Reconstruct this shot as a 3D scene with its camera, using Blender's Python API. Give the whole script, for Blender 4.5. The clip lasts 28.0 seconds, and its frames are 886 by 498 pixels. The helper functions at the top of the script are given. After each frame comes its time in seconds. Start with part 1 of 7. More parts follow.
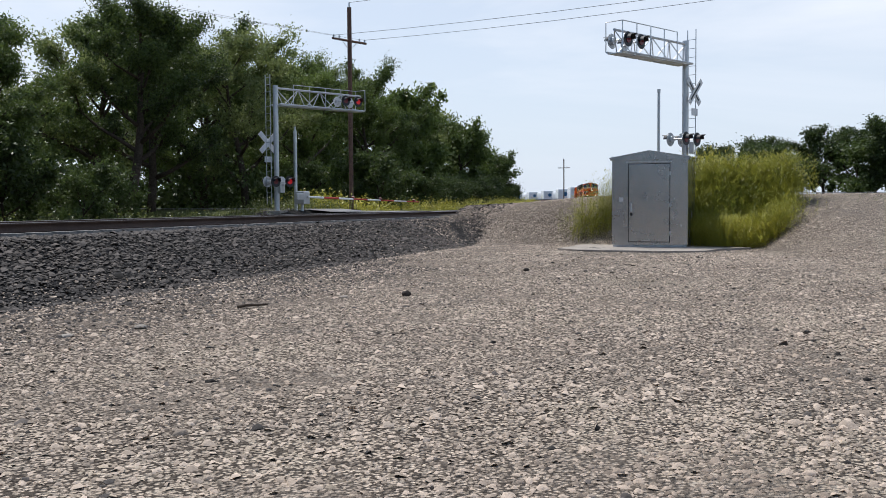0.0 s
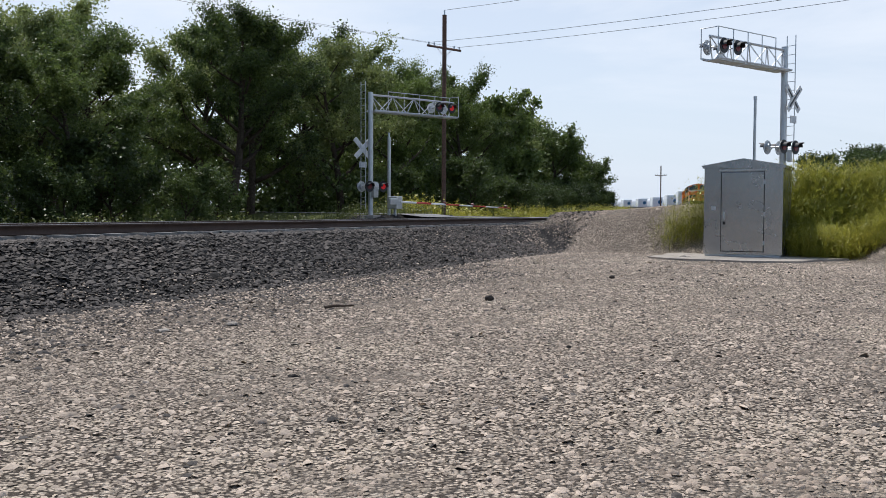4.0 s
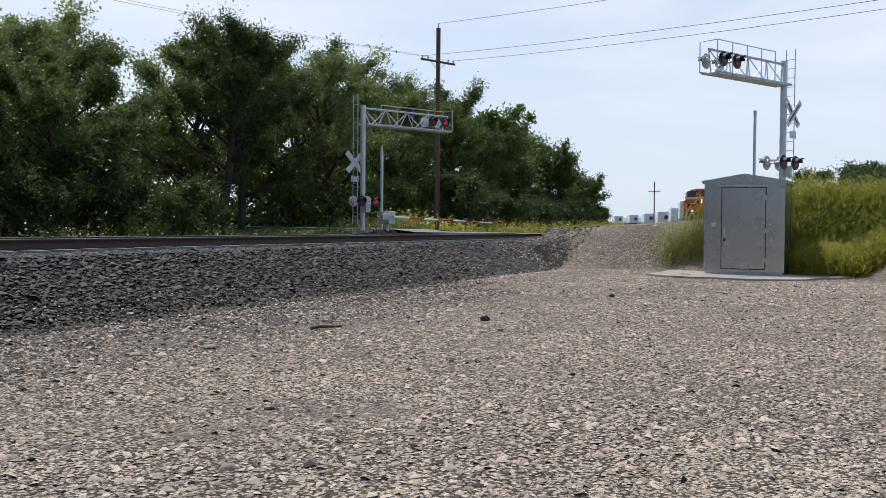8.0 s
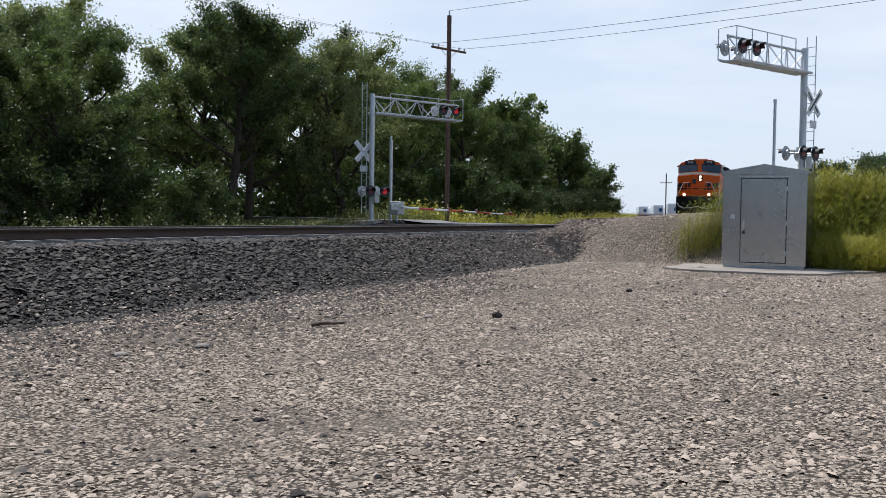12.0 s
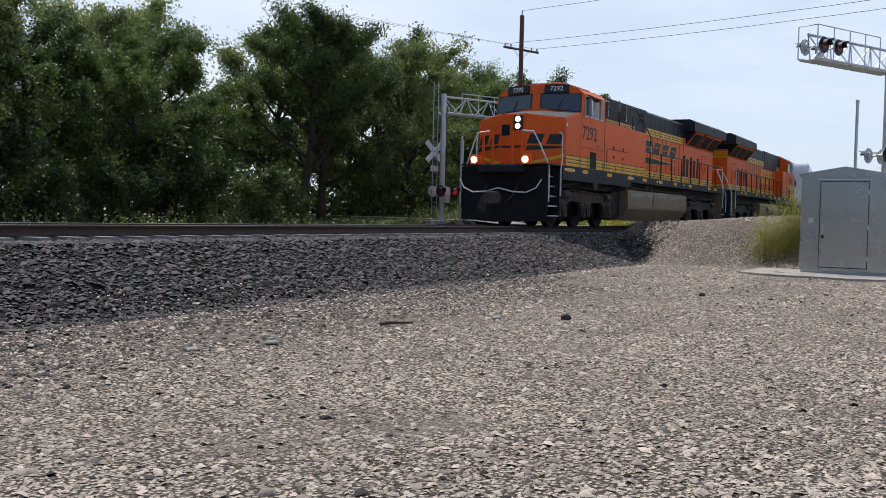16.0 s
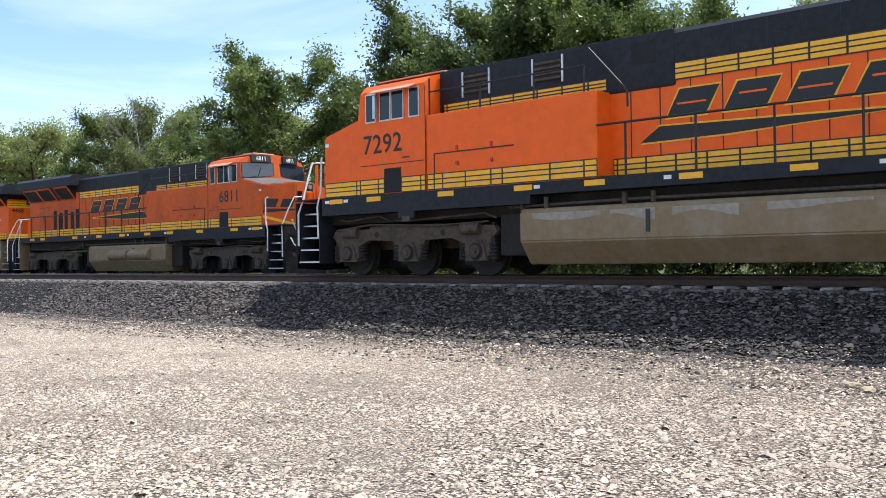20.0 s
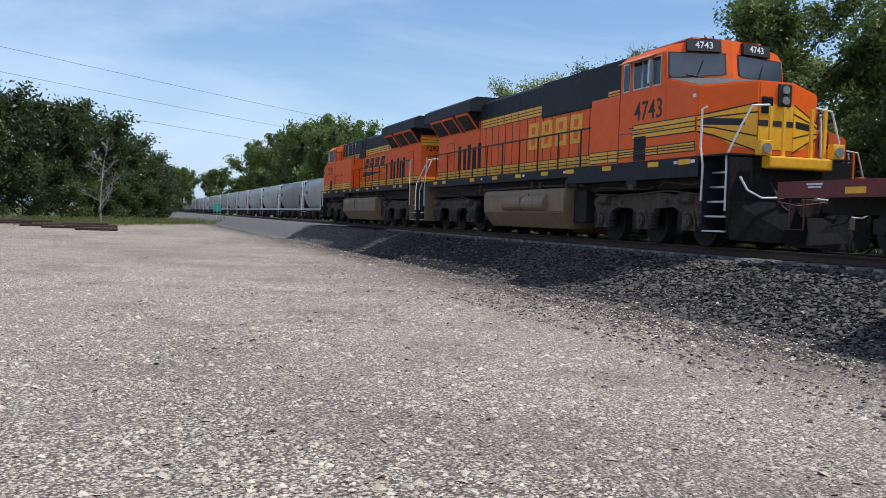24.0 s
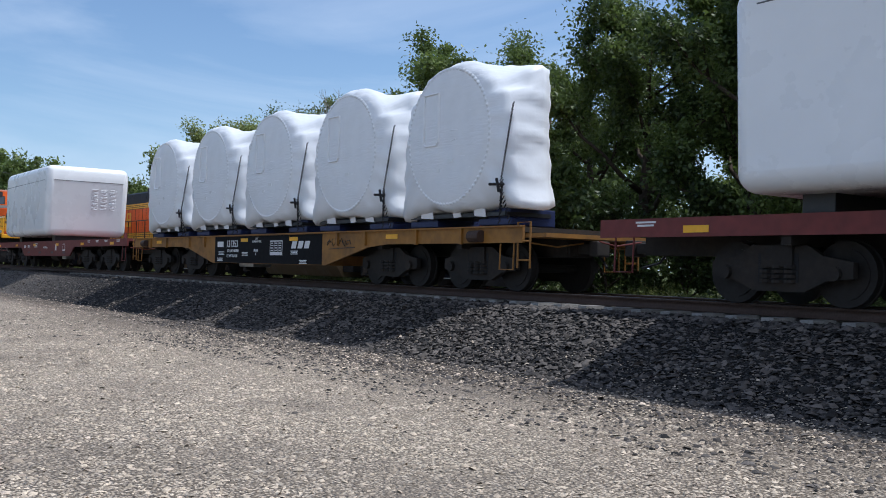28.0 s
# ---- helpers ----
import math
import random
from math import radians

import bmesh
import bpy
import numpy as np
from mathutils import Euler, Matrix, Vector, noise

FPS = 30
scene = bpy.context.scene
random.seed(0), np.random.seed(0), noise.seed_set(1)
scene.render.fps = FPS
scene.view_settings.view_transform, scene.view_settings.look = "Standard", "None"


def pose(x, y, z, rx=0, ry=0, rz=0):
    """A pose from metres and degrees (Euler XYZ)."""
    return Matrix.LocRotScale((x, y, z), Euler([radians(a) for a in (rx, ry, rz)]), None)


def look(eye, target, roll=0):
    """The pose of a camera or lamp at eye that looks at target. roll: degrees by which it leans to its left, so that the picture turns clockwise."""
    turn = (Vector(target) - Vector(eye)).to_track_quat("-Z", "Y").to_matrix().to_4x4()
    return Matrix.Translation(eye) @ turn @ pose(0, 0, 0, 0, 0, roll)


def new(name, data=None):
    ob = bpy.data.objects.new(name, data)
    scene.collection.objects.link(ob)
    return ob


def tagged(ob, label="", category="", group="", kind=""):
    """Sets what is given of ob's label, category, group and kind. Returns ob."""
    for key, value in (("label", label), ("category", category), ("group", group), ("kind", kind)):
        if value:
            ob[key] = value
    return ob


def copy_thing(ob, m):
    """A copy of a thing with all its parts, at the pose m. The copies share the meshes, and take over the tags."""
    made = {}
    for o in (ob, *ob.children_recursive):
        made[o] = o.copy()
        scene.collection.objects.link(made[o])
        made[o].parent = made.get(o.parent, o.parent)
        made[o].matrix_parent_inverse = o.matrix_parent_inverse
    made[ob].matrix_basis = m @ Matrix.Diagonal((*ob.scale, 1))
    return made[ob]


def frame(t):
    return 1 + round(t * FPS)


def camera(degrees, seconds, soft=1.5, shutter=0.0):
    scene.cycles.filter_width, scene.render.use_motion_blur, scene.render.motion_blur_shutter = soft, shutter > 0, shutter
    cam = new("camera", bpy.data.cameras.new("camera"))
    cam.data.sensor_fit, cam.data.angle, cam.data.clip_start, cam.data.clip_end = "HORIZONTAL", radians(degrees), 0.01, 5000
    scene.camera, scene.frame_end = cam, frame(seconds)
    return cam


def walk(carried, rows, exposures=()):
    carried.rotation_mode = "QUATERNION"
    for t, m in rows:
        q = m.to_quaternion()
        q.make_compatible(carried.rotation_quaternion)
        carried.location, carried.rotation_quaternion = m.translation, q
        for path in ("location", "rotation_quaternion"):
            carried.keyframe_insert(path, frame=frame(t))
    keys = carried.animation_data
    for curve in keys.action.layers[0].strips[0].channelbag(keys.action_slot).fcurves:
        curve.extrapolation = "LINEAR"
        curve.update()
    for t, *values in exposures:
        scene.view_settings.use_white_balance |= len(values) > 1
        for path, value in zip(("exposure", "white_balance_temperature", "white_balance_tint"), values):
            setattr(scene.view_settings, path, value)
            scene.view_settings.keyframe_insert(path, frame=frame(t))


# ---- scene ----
cam = camera(49.52, 28.0, soft=0.9)
PATH = [
    (0, (-1.361, -0.494, 1.400), (8.026, 2.916, 0.900), -0.42),
    (0.5, (-1.340, -0.507, 1.400), (8.002, 3.029, 0.934), 0.01),
    (1, (-1.297, -0.509, 1.400), (8.004, 3.143, 1.012), 0.44),
    (1.5, (-1.309, -0.560, 1.400), (7.879, 3.371, 1.027), 0.23),
    (2, (-1.591, -0.684, 1.400), (7.588, 3.264, 0.993), 0.39),
    (2.5, (-1.572, -0.671, 1.400), (7.618, 3.249, 0.978), 0.14),
    (3, (-1.527, -0.673, 1.400), (7.614, 3.357, 0.955), 0.14),
    (3.5, (-1.504, -0.700, 1.400), (7.554, 3.513, 0.949), 0.29),
    (4, (-1.529, -0.732, 1.400), (7.483, 3.580, 0.963), 0.25),
    (4.5, (-1.479, -0.710, 1.400), (7.528, 3.615, 0.997), 0.47),
    (6.5, (-1.511, -0.718, 1.400), (7.517, 3.572, 1.093), 0.42),
    (7, (-1.504, -0.722, 1.400), (7.507, 3.605, 1.125), 0.24),
    (7.5, (-1.515, -0.723, 1.400), (7.507, 3.582, 1.138), 0.18),
    (8, (-0.862, -0.405, 1.400), (8.186, 3.844, 1.122), 0.47),
    (8.5, (-0.222, -0.105, 1.400), (8.812, 4.174, 1.114), 0.78),
    (9, (-0.224, -0.107, 1.400), (8.798, 4.197, 1.119), 0.95),
    (9.5, (-0.199, -0.095, 1.400), (8.825, 4.207, 1.156), 0.19),
    (10, (-0.197, -0.095, 1.400), (8.818, 4.230, 1.256), 0.14),
    (10.5, (-0.194, -0.094, 1.400), (8.807, 4.255, 1.132), 0.76),
    (11, (-0.164, -0.080, 1.400), (8.812, 4.313, 1.026), 0.95),
    (11.5, (-0.202, -0.099, 1.400), (8.769, 4.305, 1.035), 1.09),
    (12, (-0.184, -0.089, 1.400), (8.817, 4.252, 1.025), 0.70),
    (12.5, (-0.192, -0.091, 1.400), (8.837, 4.189, 1.006), 0.86),
    (14.5, (-0.082, -0.041, 1.400), (8.866, 4.411, 1.068), 1.16),
    (15, (-0.039, -0.020, 1.400), (8.829, 4.591, 1.078), 1.34),
    (15.5, (-0.120, -0.067, 1.400), (8.603, 4.812, 1.070), 1.39),
    (16, (-0.140, -0.080, 1.400), (8.521, 4.904, 1.016), 1.27),
    (16.5, (-0.239, -0.059, 1.420), (8.360, 5.040, 1.187), 0.08),
    (17, (-1.655, -0.838, 1.552), (6.660, 4.717, 1.455), 1.15),
    (17.5, (-5.746, -3.094, 1.622), (1.825, 3.439, 1.640), 1.51),
    (18, (-4.568, -3.554, 1.441), (1.556, 4.348, 1.666), 0.30),
    (18.5, (-2.032, -3.795, 1.508), (1.080, 5.706, 1.726), -0.58),
    (19, (1.023, -3.475, 1.472), (-0.560, 6.394, 1.775), -1.45),
    (19.5, (2.084, -2.833, 1.397), (-3.097, 5.714, 1.731), -1.54),
    (20, (3.613, -3.919, 1.484), (-3.105, 3.489, 1.583), -0.78),
    (20.5, (4.138, -2.192, 1.373), (-3.956, 3.680, 1.264), -0.41),
    (21, (3.417, -0.411, 1.295), (-5.369, 4.361, 1.093), 0.42),
    (21.5, (0.282, 0.527, 1.521), (-8.737, 4.831, 1.156), 0.03),
    (22, (-1.444, 1.129, 1.477), (-10.733, 4.824, 1.222), 0.84),
    (22.5, (-2.024, 1.426, 1.554), (-11.555, 4.438, 1.233), 2.11),
    (24.5, (-0.736, 0.241, 1.500), (-10.236, 3.348, 1.193), 1.57),
    (25, (-0.791, 0.330, 1.500), (-10.019, 4.177, 1.290), 1.28),
    (25.5, (-0.786, 0.368, 1.500), (-9.843, 4.606, 1.375), 1.41),
    (26, (-0.770, 0.386, 1.500), (-9.708, 4.871, 1.447), 1.10),
    (26.5, (-0.745, 0.431, 1.500), (-9.401, 5.438, 1.522), 1.08),
    (27, (-0.694, 0.446, 1.500), (-9.103, 5.857, 1.608), 1.01),
    (27.5, (-0.209, 0.140, 1.500), (-8.507, 5.718, 1.650), 0.99),
    (28, (-0.096, 0.069, 1.500), (-8.217, 5.901, 1.708), 1.42),
]
EXPOSURES = [(0, 0.05, 6150, 10), (16.5, 0.05, 6050, 10), (17.6, -0.15, 5900, 10), (18.3, -0.05, 5950, 10), (19.0, 0.84, 6200, 10), (19.6, 1.05, 6200, 10), (20.3, 1.0, 6050, 10), (21.2, 0.5, 5950, 10), (22.0, 0.42, 5900, 10), (25.0, 0.19, 5700, 9), (28, 0.2, 5750, 9)]
walk(cam, [(t, look(eye, target, roll)) for t, eye, target, roll in PATH], EXPOSURES)

# ---- daylight: high sun behind the far side of the tracks, thin bright cloud ----
SUN_EL, SUN_AZ = 64.0, -27.0      # degrees; azimuth counted from +y towards -x
world = bpy.data.worlds.new("sky")
scene.world = world
world.use_nodes = True
wn, wl = world.node_tree.nodes, world.node_tree.links
wn.clear()
w_out = wn.new("ShaderNodeOutputWorld")
w_bg = wn.new("ShaderNodeBackground")
w_sky = wn.new("ShaderNodeTexSky")
w_sky.sky_type = "NISHITA"
w_sky.sun_disc = False
w_sky.sun_elevation = radians(SUN_EL)
w_sky.sun_rotation = radians(-SUN_AZ)
w_sky.air_density, w_sky.dust_density, w_sky.ozone_density = 1.0, 0.5, 2.0
w_bg.inputs["Strength"].default_value = 0.108
# thin cirrus, thickest round the sun, and a pale haze low down
w_tc = wn.new("ShaderNodeTexCoord")
w_map = wn.new("ShaderNodeMapping")
w_map.inputs["Scale"].default_value = (1.0, 1.0, 4.0)
w_map.inputs["Rotation"].default_value = (0.35, 0.15, 0.6)
w_no = wn.new("ShaderNodeTexNoise")
w_no.inputs["Scale"].default_value, w_no.inputs["Detail"].default_value, w_no.inputs["Roughness"].default_value = 1.9, 7.0, 0.55
w_no.inputs["Distortion"].default_value = 0.6
w_ra = wn.new("ShaderNodeMapRange")
w_ra.inputs["From Min"].default_value, w_ra.inputs["From Max"].default_value = 0.42, 0.78
w_ra.inputs["To Min"].default_value, w_ra.inputs["To Max"].default_value = 0.0, 0.5
w_dot = wn.new("ShaderNodeVectorMath")
w_dot.operation = "DOT_PRODUCT"
w_dot.inputs[1].default_value = (0.93, 0.34, 0.10)
w_ar = wn.new("ShaderNodeMapRange")
w_ar.inputs["From Min"].default_value, w_ar.inputs["From Max"].default_value = -0.2, 0.95
w_ar.inputs["To Min"].default_value, w_ar.inputs["To Max"].default_value = 0.0, 0.62
w_add = wn.new("ShaderNodeMath")
w_add.operation, w_add.use_clamp = "ADD", True
w_mix = wn.new("ShaderNodeMix")
w_mix.data_type = "RGBA"
w_mix.inputs[7].default_value = (8.0, 8.3, 8.8, 1)
w_sep = wn.new("ShaderNodeSeparateXYZ")
w_low = wn.new("ShaderNodeMapRange")
w_low.inputs["From Min"].default_value, w_low.inputs["From Max"].default_value = 0.16, 0.0
w_low.inputs["To Min"].default_value, w_low.inputs["To Max"].default_value = 0.0, 0.7
w_mix2 = wn.new("ShaderNodeMix")
w_mix2.data_type = "RGBA"
w_mix2.inputs[7].default_value = (3.6, 4.8, 6.6, 1)
wl.new(w_tc.outputs["Generated"], w_map.inputs["Vector"])
wl.new(w_map.outputs["Vector"], w_no.inputs["Vector"])
wl.new(w_no.outputs["Fac"], w_ra.inputs["Value"])
wl.new(w_tc.outputs["Generated"], w_dot.inputs[0])
wl.new(w_dot.outputs["Value"], w_ar.inputs["Value"])
wl.new(w_ra.outputs["Result"], w_add.inputs[0])
wl.new(w_ar.outputs["Result"], w_add.inputs[1])
wl.new(w_tc.outputs["Generated"], w_sep.inputs[0])
wl.new(w_sep.outputs["Z"], w_low.inputs["Value"])
wl.new(w_low.outputs["Result"], w_mix2.inputs[0])
wl.new(w_sky.outputs["Color"], w_mix2.inputs[6])
wl.new(w_mix2.outputs[2], w_mix.inputs[6])
wl.new(w_add.outputs[0], w_mix.inputs[0])
wl.new(w_mix.outputs[2], w_bg.inputs["Color"])
wl.new(w_bg.outputs["Background"], w_out.inputs["Surface"])

sun = new("sun", bpy.data.lights.new("sun", "SUN"))
sun.data.energy, sun.data.angle, sun.data.color = 3.1, radians(0.55), (1.0, 0.95, 0.88)
_a, _e = radians(SUN_AZ), radians(SUN_EL)
sun.matrix_world = look((-math.sin(_a) * math.cos(_e) * 90, math.cos(_a) * math.cos(_e) * 90, math.sin(_e) * 90), (0, 0, 0))

# ---- materials ----
def surface(name, base, rough=0.6, metal=0.0, grain=40.0, vary=0.25, stain=1.5, stains=0.2, bump=0.15, stain_col=None, spec=0.5, islands=0.0, randoms=0.0, stretch=None):
    """A painted, rusted or mineral surface: fine grain, larger stains, bump; colours vary by object or by island where asked."""
    m = bpy.data.materials.new(name)
    m.use_nodes = True
    n, l = m.node_tree.nodes, m.node_tree.links
    b = n["Principled BSDF"]
    tc = n.new("ShaderNodeTexCoord")
    fine = n.new("ShaderNodeTexNoise")
    fine.inputs["Scale"].default_value, fine.inputs["Detail"].default_value = grain, 5.0
    big = n.new("ShaderNodeTexNoise")
    big.inputs["Scale"].default_value, big.inputs["Detail"].default_value, big.inputs["Roughness"].default_value = stain, 6.0, 0.62
    l.new(tc.outputs["Object"], fine.inputs["Vector"])
    if stretch:
        mp = n.new("ShaderNodeMapping")
        mp.inputs["Scale"].default_value = stretch
        l.new(tc.outputs["Object"], mp.inputs["Vector"])
        l.new(mp.outputs["Vector"], big.inputs["Vector"])
    else:
        l.new(tc.outputs["Object"], big.inputs["Vector"])
    ramp = n.new("ShaderNodeMapRange")
    ramp.inputs["From Min"].default_value, ramp.inputs["From Max"].default_value = 0.25, 0.75
    ramp.inputs["To Min"].default_value, ramp.inputs["To Max"].default_value = 1.0 - vary, 1.0 + vary
    l.new(fine.outputs["Fac"], ramp.inputs["Value"])
    value = ramp.outputs["Result"]
    source = None
    if islands:
        source = n.new("ShaderNodeNewGeometry").outputs["Random Per Island"]
    elif randoms:
        source = n.new("ShaderNodeObjectInfo").outputs["Random"]
    if source:
        r2 = n.new("ShaderNodeMapRange")
        amount = islands or randoms
        r2.inputs["To Min"].default_value, r2.inputs["To Max"].default_value = 1.0 - amount, 1.0 + amount
        l.new(source, r2.inputs["Value"])
        mul = n.new("ShaderNodeMath")
        mul.operation = "MULTIPLY"
        l.new(value, mul.inputs[0])
        l.new(r2.outputs["Result"], mul.inputs[1])
        value = mul.outputs[0]
    mix = n.new("ShaderNodeMix")
    mix.data_type = "RGBA"
    mix.inputs[6].default_value = (*base, 1)
    mix.inputs[7].default_value = (*(stain_col or [c * 0.55 for c in base]), 1)
    edge = n.new("ShaderNodeMapRange")
    edge.inputs["From Min"].default_value, edge.inputs["From Max"].default_value = 0.45, 0.8
    edge.inputs["To Max"].default_value = min(1.0, stains * 3)
    l.new(big.outputs["Fac"], edge.inputs["Value"])
    l.new(edge.outputs["Result"], mix.inputs[0])
    scale = n.new("ShaderNodeVectorMath")
    scale.operation = "SCALE"
    l.new(mix.outputs[2], scale.inputs[0])
    l.new(value, scale.inputs["Scale"])
    l.new(scale.outputs["Vector"], b.inputs["Base Color"])
    rr = n.new("ShaderNodeMapRange")
    rr.inputs["To Min"].default_value, rr.inputs["To Max"].default_value = max(0.03, rough - 0.12), min(1.0, rough + 0.12)
    l.new(big.outputs["Fac"], rr.inputs["Value"])
    l.new(rr.outputs["Result"], b.inputs["Roughness"])
    b.inputs["Metallic"].default_value = metal
    b.inputs["Specular IOR Level"].default_value = spec
    if bump:
        bp = n.new("ShaderNodeBump")
        bp.inputs["Strength"].default_value, bp.inputs["Distance"].default_value = bump, 0.02
        l.new(fine.outputs["Fac"], bp.inputs["Height"])
        l.new(bp.outputs["Normal"], b.inputs["Normal"])
    return m


def glow(name, color, strength):
    m = bpy.data.materials.new(name)
    m.use_nodes = True
    b = m.node_tree.nodes["Principled BSDF"]
    b.inputs["Base Color"].default_value = (*color, 1)
    b.inputs["Emission Color"].default_value = (*color, 1)
    b.inputs["Emission Strength"].default_value = strength
    return m


def leafage(name, dark, light, gloss=0.45):
    """Leaves: colour by island, some light through them."""
    m = bpy.data.materials.new(name)
    m.use_nodes = True
    n, l = m.node_tree.nodes, m.node_tree.links
    b = n["Principled BSDF"]
    geo = n.new("ShaderNodeNewGeometry")
    info = n.new("ShaderNodeObjectInfo")
    tc = n.new("ShaderNodeTexCoord")
    no = n.new("ShaderNodeTexNoise")
    no.inputs["Scale"].default_value = 0.5
    l.new(tc.outputs["Object"], no.inputs["Vector"])
    add = n.new("ShaderNodeMath")
    add.operation = "MULTIPLY_ADD"
    add.inputs[1].default_value = 0.45
    l.new(geo.outputs["Random Per Island"], add.inputs[0])
    l.new(no.outputs["Fac"], add.inputs[2])
    add2 = n.new("ShaderNodeMath")
    add2.operation = "MULTIPLY_ADD"
    add2.inputs[1].default_value = 0.4
    l.new(info.outputs["Random"], add2.inputs[0])
    l.new(add.outputs[0], add2.inputs[2])
    ramp = n.new("ShaderNodeMapRange")
    ramp.inputs["From Min"].default_value, ramp.inputs["From Max"].default_value = 0.4, 1.25
    l.new(add2.outputs[0], ramp.inputs["Value"])
    mix = n.new("ShaderNodeMix")
    mix.data_type = "RGBA"
    mix.inputs[6].default_value, mix.inputs[7].default_value = (*dark, 1), (*light, 1)
    l.new(ramp.outputs["Result"], mix.inputs[0])
    l.new(mix.outputs[2], b.inputs["Base Color"])
    b.inputs["Roughness"].default_value = gloss
    tr = n.new("ShaderNodeBsdfTranslucent")
    l.new(mix.outputs[2], tr.inputs["Color"])
    ms = n.new("ShaderNodeMixShader")
    ms.inputs[0].default_value = 0.42
    l.new(b.outputs["BSDF"], ms.inputs[1])
    l.new(tr.outputs["BSDF"], ms.inputs[2])
    l.new(ms.outputs["Shader"], n["Material Output"].inputs["Surface"])
    return m


M_GRAVEL = surface("lot_gravel", (0.40, 0.355, 0.315), 0.95, grain=22, vary=0.4, stain=0.35, stains=0.3, bump=0.9, stain_col=(0.29, 0.255, 0.225), spec=0.2)
M_STONE = surface("gravel_stone", (0.50, 0.405, 0.32), 0.9, grain=60, vary=0.15, stain=0.45, stains=0.3, bump=0.4, stain_col=(0.27, 0.205, 0.155), spec=0.2, islands=0.45)
M_STONE2 = surface("dusty_pale_gravel_stone", (0.50, 0.412, 0.315), 0.95, grain=60, vary=0.12, stain=0.45, stains=0.33, bump=0.4, stain_col=(0.20, 0.16, 0.125), spec=0.15, islands=0.5)
M_BALLAST = surface("ballast_bed", (0.10, 0.098, 0.10), 0.95, grain=20, vary=0.6, stain=0.6, stains=0.3, bump=1.0, stain_col=(0.17, 0.155, 0.14), spec=0.2)
M_BSTONE = surface("ballast_stone", (0.072, 0.062, 0.055), 0.8, grain=50, vary=0.2, stain=0.5, stains=0.2, bump=0.4, stain_col=(0.13, 0.107, 0.09), spec=0.3, islands=0.9)
M_GRASSG = surface("grassy_ground", (0.10, 0.115, 0.045), 0.95, grain=8, vary=0.5, stain=0.3, stains=0.3, bump=0.8, stain_col=(0.16, 0.13, 0.07), spec=0.1)
M_ROAD = surface("road_asphalt", (0.26, 0.255, 0.25), 0.9, grain=60, vary=0.3, stain=0.5, stains=0.2, bump=0.4)
M_RAIL = surface("rail_steel", (0.07, 0.042, 0.03), 0.7, 0.3, grain=30, vary=0.3, stain=2, bump=0.3)
M_RAILTOP = surface("rail_head", (0.26, 0.25, 0.245), 0.42, 1.0, grain=90, vary=0.1, bump=0.05)
M_TIE = surface("concrete_tie", (0.29, 0.27, 0.245), 0.85, grain=40, vary=0.25, stain=3, stains=0.3, bump=0.4, randoms=0.12)
M_BARK = surface("bark", (0.085, 0.065, 0.05), 0.95, grain=14, vary=0.5, stain=2, bump=0.9, spec=0.1)
M_DEADWOOD = surface("grey_dead_wood", (0.26, 0.235, 0.21), 0.95, grain=14, vary=0.4, stain=2, bump=0.7, spec=0.1)
M_LEAF = leafage("tree_leaves", (0.018, 0.038, 0.010), (0.20, 0.265, 0.065))
# leaves of the trees ending the lot, their backlit shade painted in
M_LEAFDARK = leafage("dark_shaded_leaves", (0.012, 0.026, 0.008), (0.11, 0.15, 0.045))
# darker copy of the leaf green: understorey shade is put into the colour
M_LEAFSHADE = leafage("shade_toned_shrub_leaves", (0.013, 0.028, 0.008), (0.12, 0.165, 0.045))
M_LEAF2 = leafage("willow_leaves", (0.055, 0.085, 0.024), (0.36, 0.41, 0.14))
M_WEED = leafage("goldenrod_leaves", (0.10, 0.15, 0.03), (0.62, 0.56, 0.08))
M_GRASS = leafage("grass_blades", (0.06, 0.09, 0.02), (0.20, 0.22, 0.06))
M_GALV = surface("galvanised_steel", (0.60, 0.61, 0.62), 0.42, 0.75, grain=30, vary=0.12, stain=3, stains=0.12, bump=0.08)
M_ALU = surface("brushed_aluminium_sheet", (0.46, 0.465, 0.47), 0.26, 1.0, grain=3, vary=0.06, stain=0.9, stains=0.2, bump=0.0, stain_col=(0.29, 0.29, 0.29))
M_BLACK = surface("black_enamel", (0.018, 0.018, 0.02), 0.45, grain=30, vary=0.3, bump=0.05)
M_WHITE = surface("white_sign_paint", (0.78, 0.78, 0.77), 0.5, grain=30, vary=0.06, bump=0.05)
M_REDP = surface("red_stripe_paint", (0.45, 0.04, 0.03), 0.5, grain=30, vary=0.1, bump=0.05)
M_POLEWOOD = surface("creosoted_pole_wood", (0.15, 0.085, 0.06), 0.9, grain=12, vary=0.5, stain=1, bump=0.6)
M_CONC = surface("pale_concrete", (0.40, 0.35, 0.295), 0.92, grain=30, vary=0.25, stain=1.2, stains=0.3, bump=0.4)
M_RED_ON = glow("lit_red_lens", (0.6, 0.02, 0.025), 0.28)
M_RED_OFF = surface("unlit_red_lens", (0.20, 0.015, 0.02), 0.35, bump=0)
M_WIRE = surface("wire", (0.12, 0.12, 0.12), 0.6, bump=0)


# ---- mesh helpers ----
def mesh_of(name, bm, material, smooth=False):
    me = bpy.data.meshes.new(name)
    bm.to_mesh(me)
    bm.free()
    if smooth:
        for p in me.polygons:
            p.use_smooth = True
    for mt in (material if isinstance(material, (list, tuple)) else [material]):
        me.materials.append(mt)
    return me


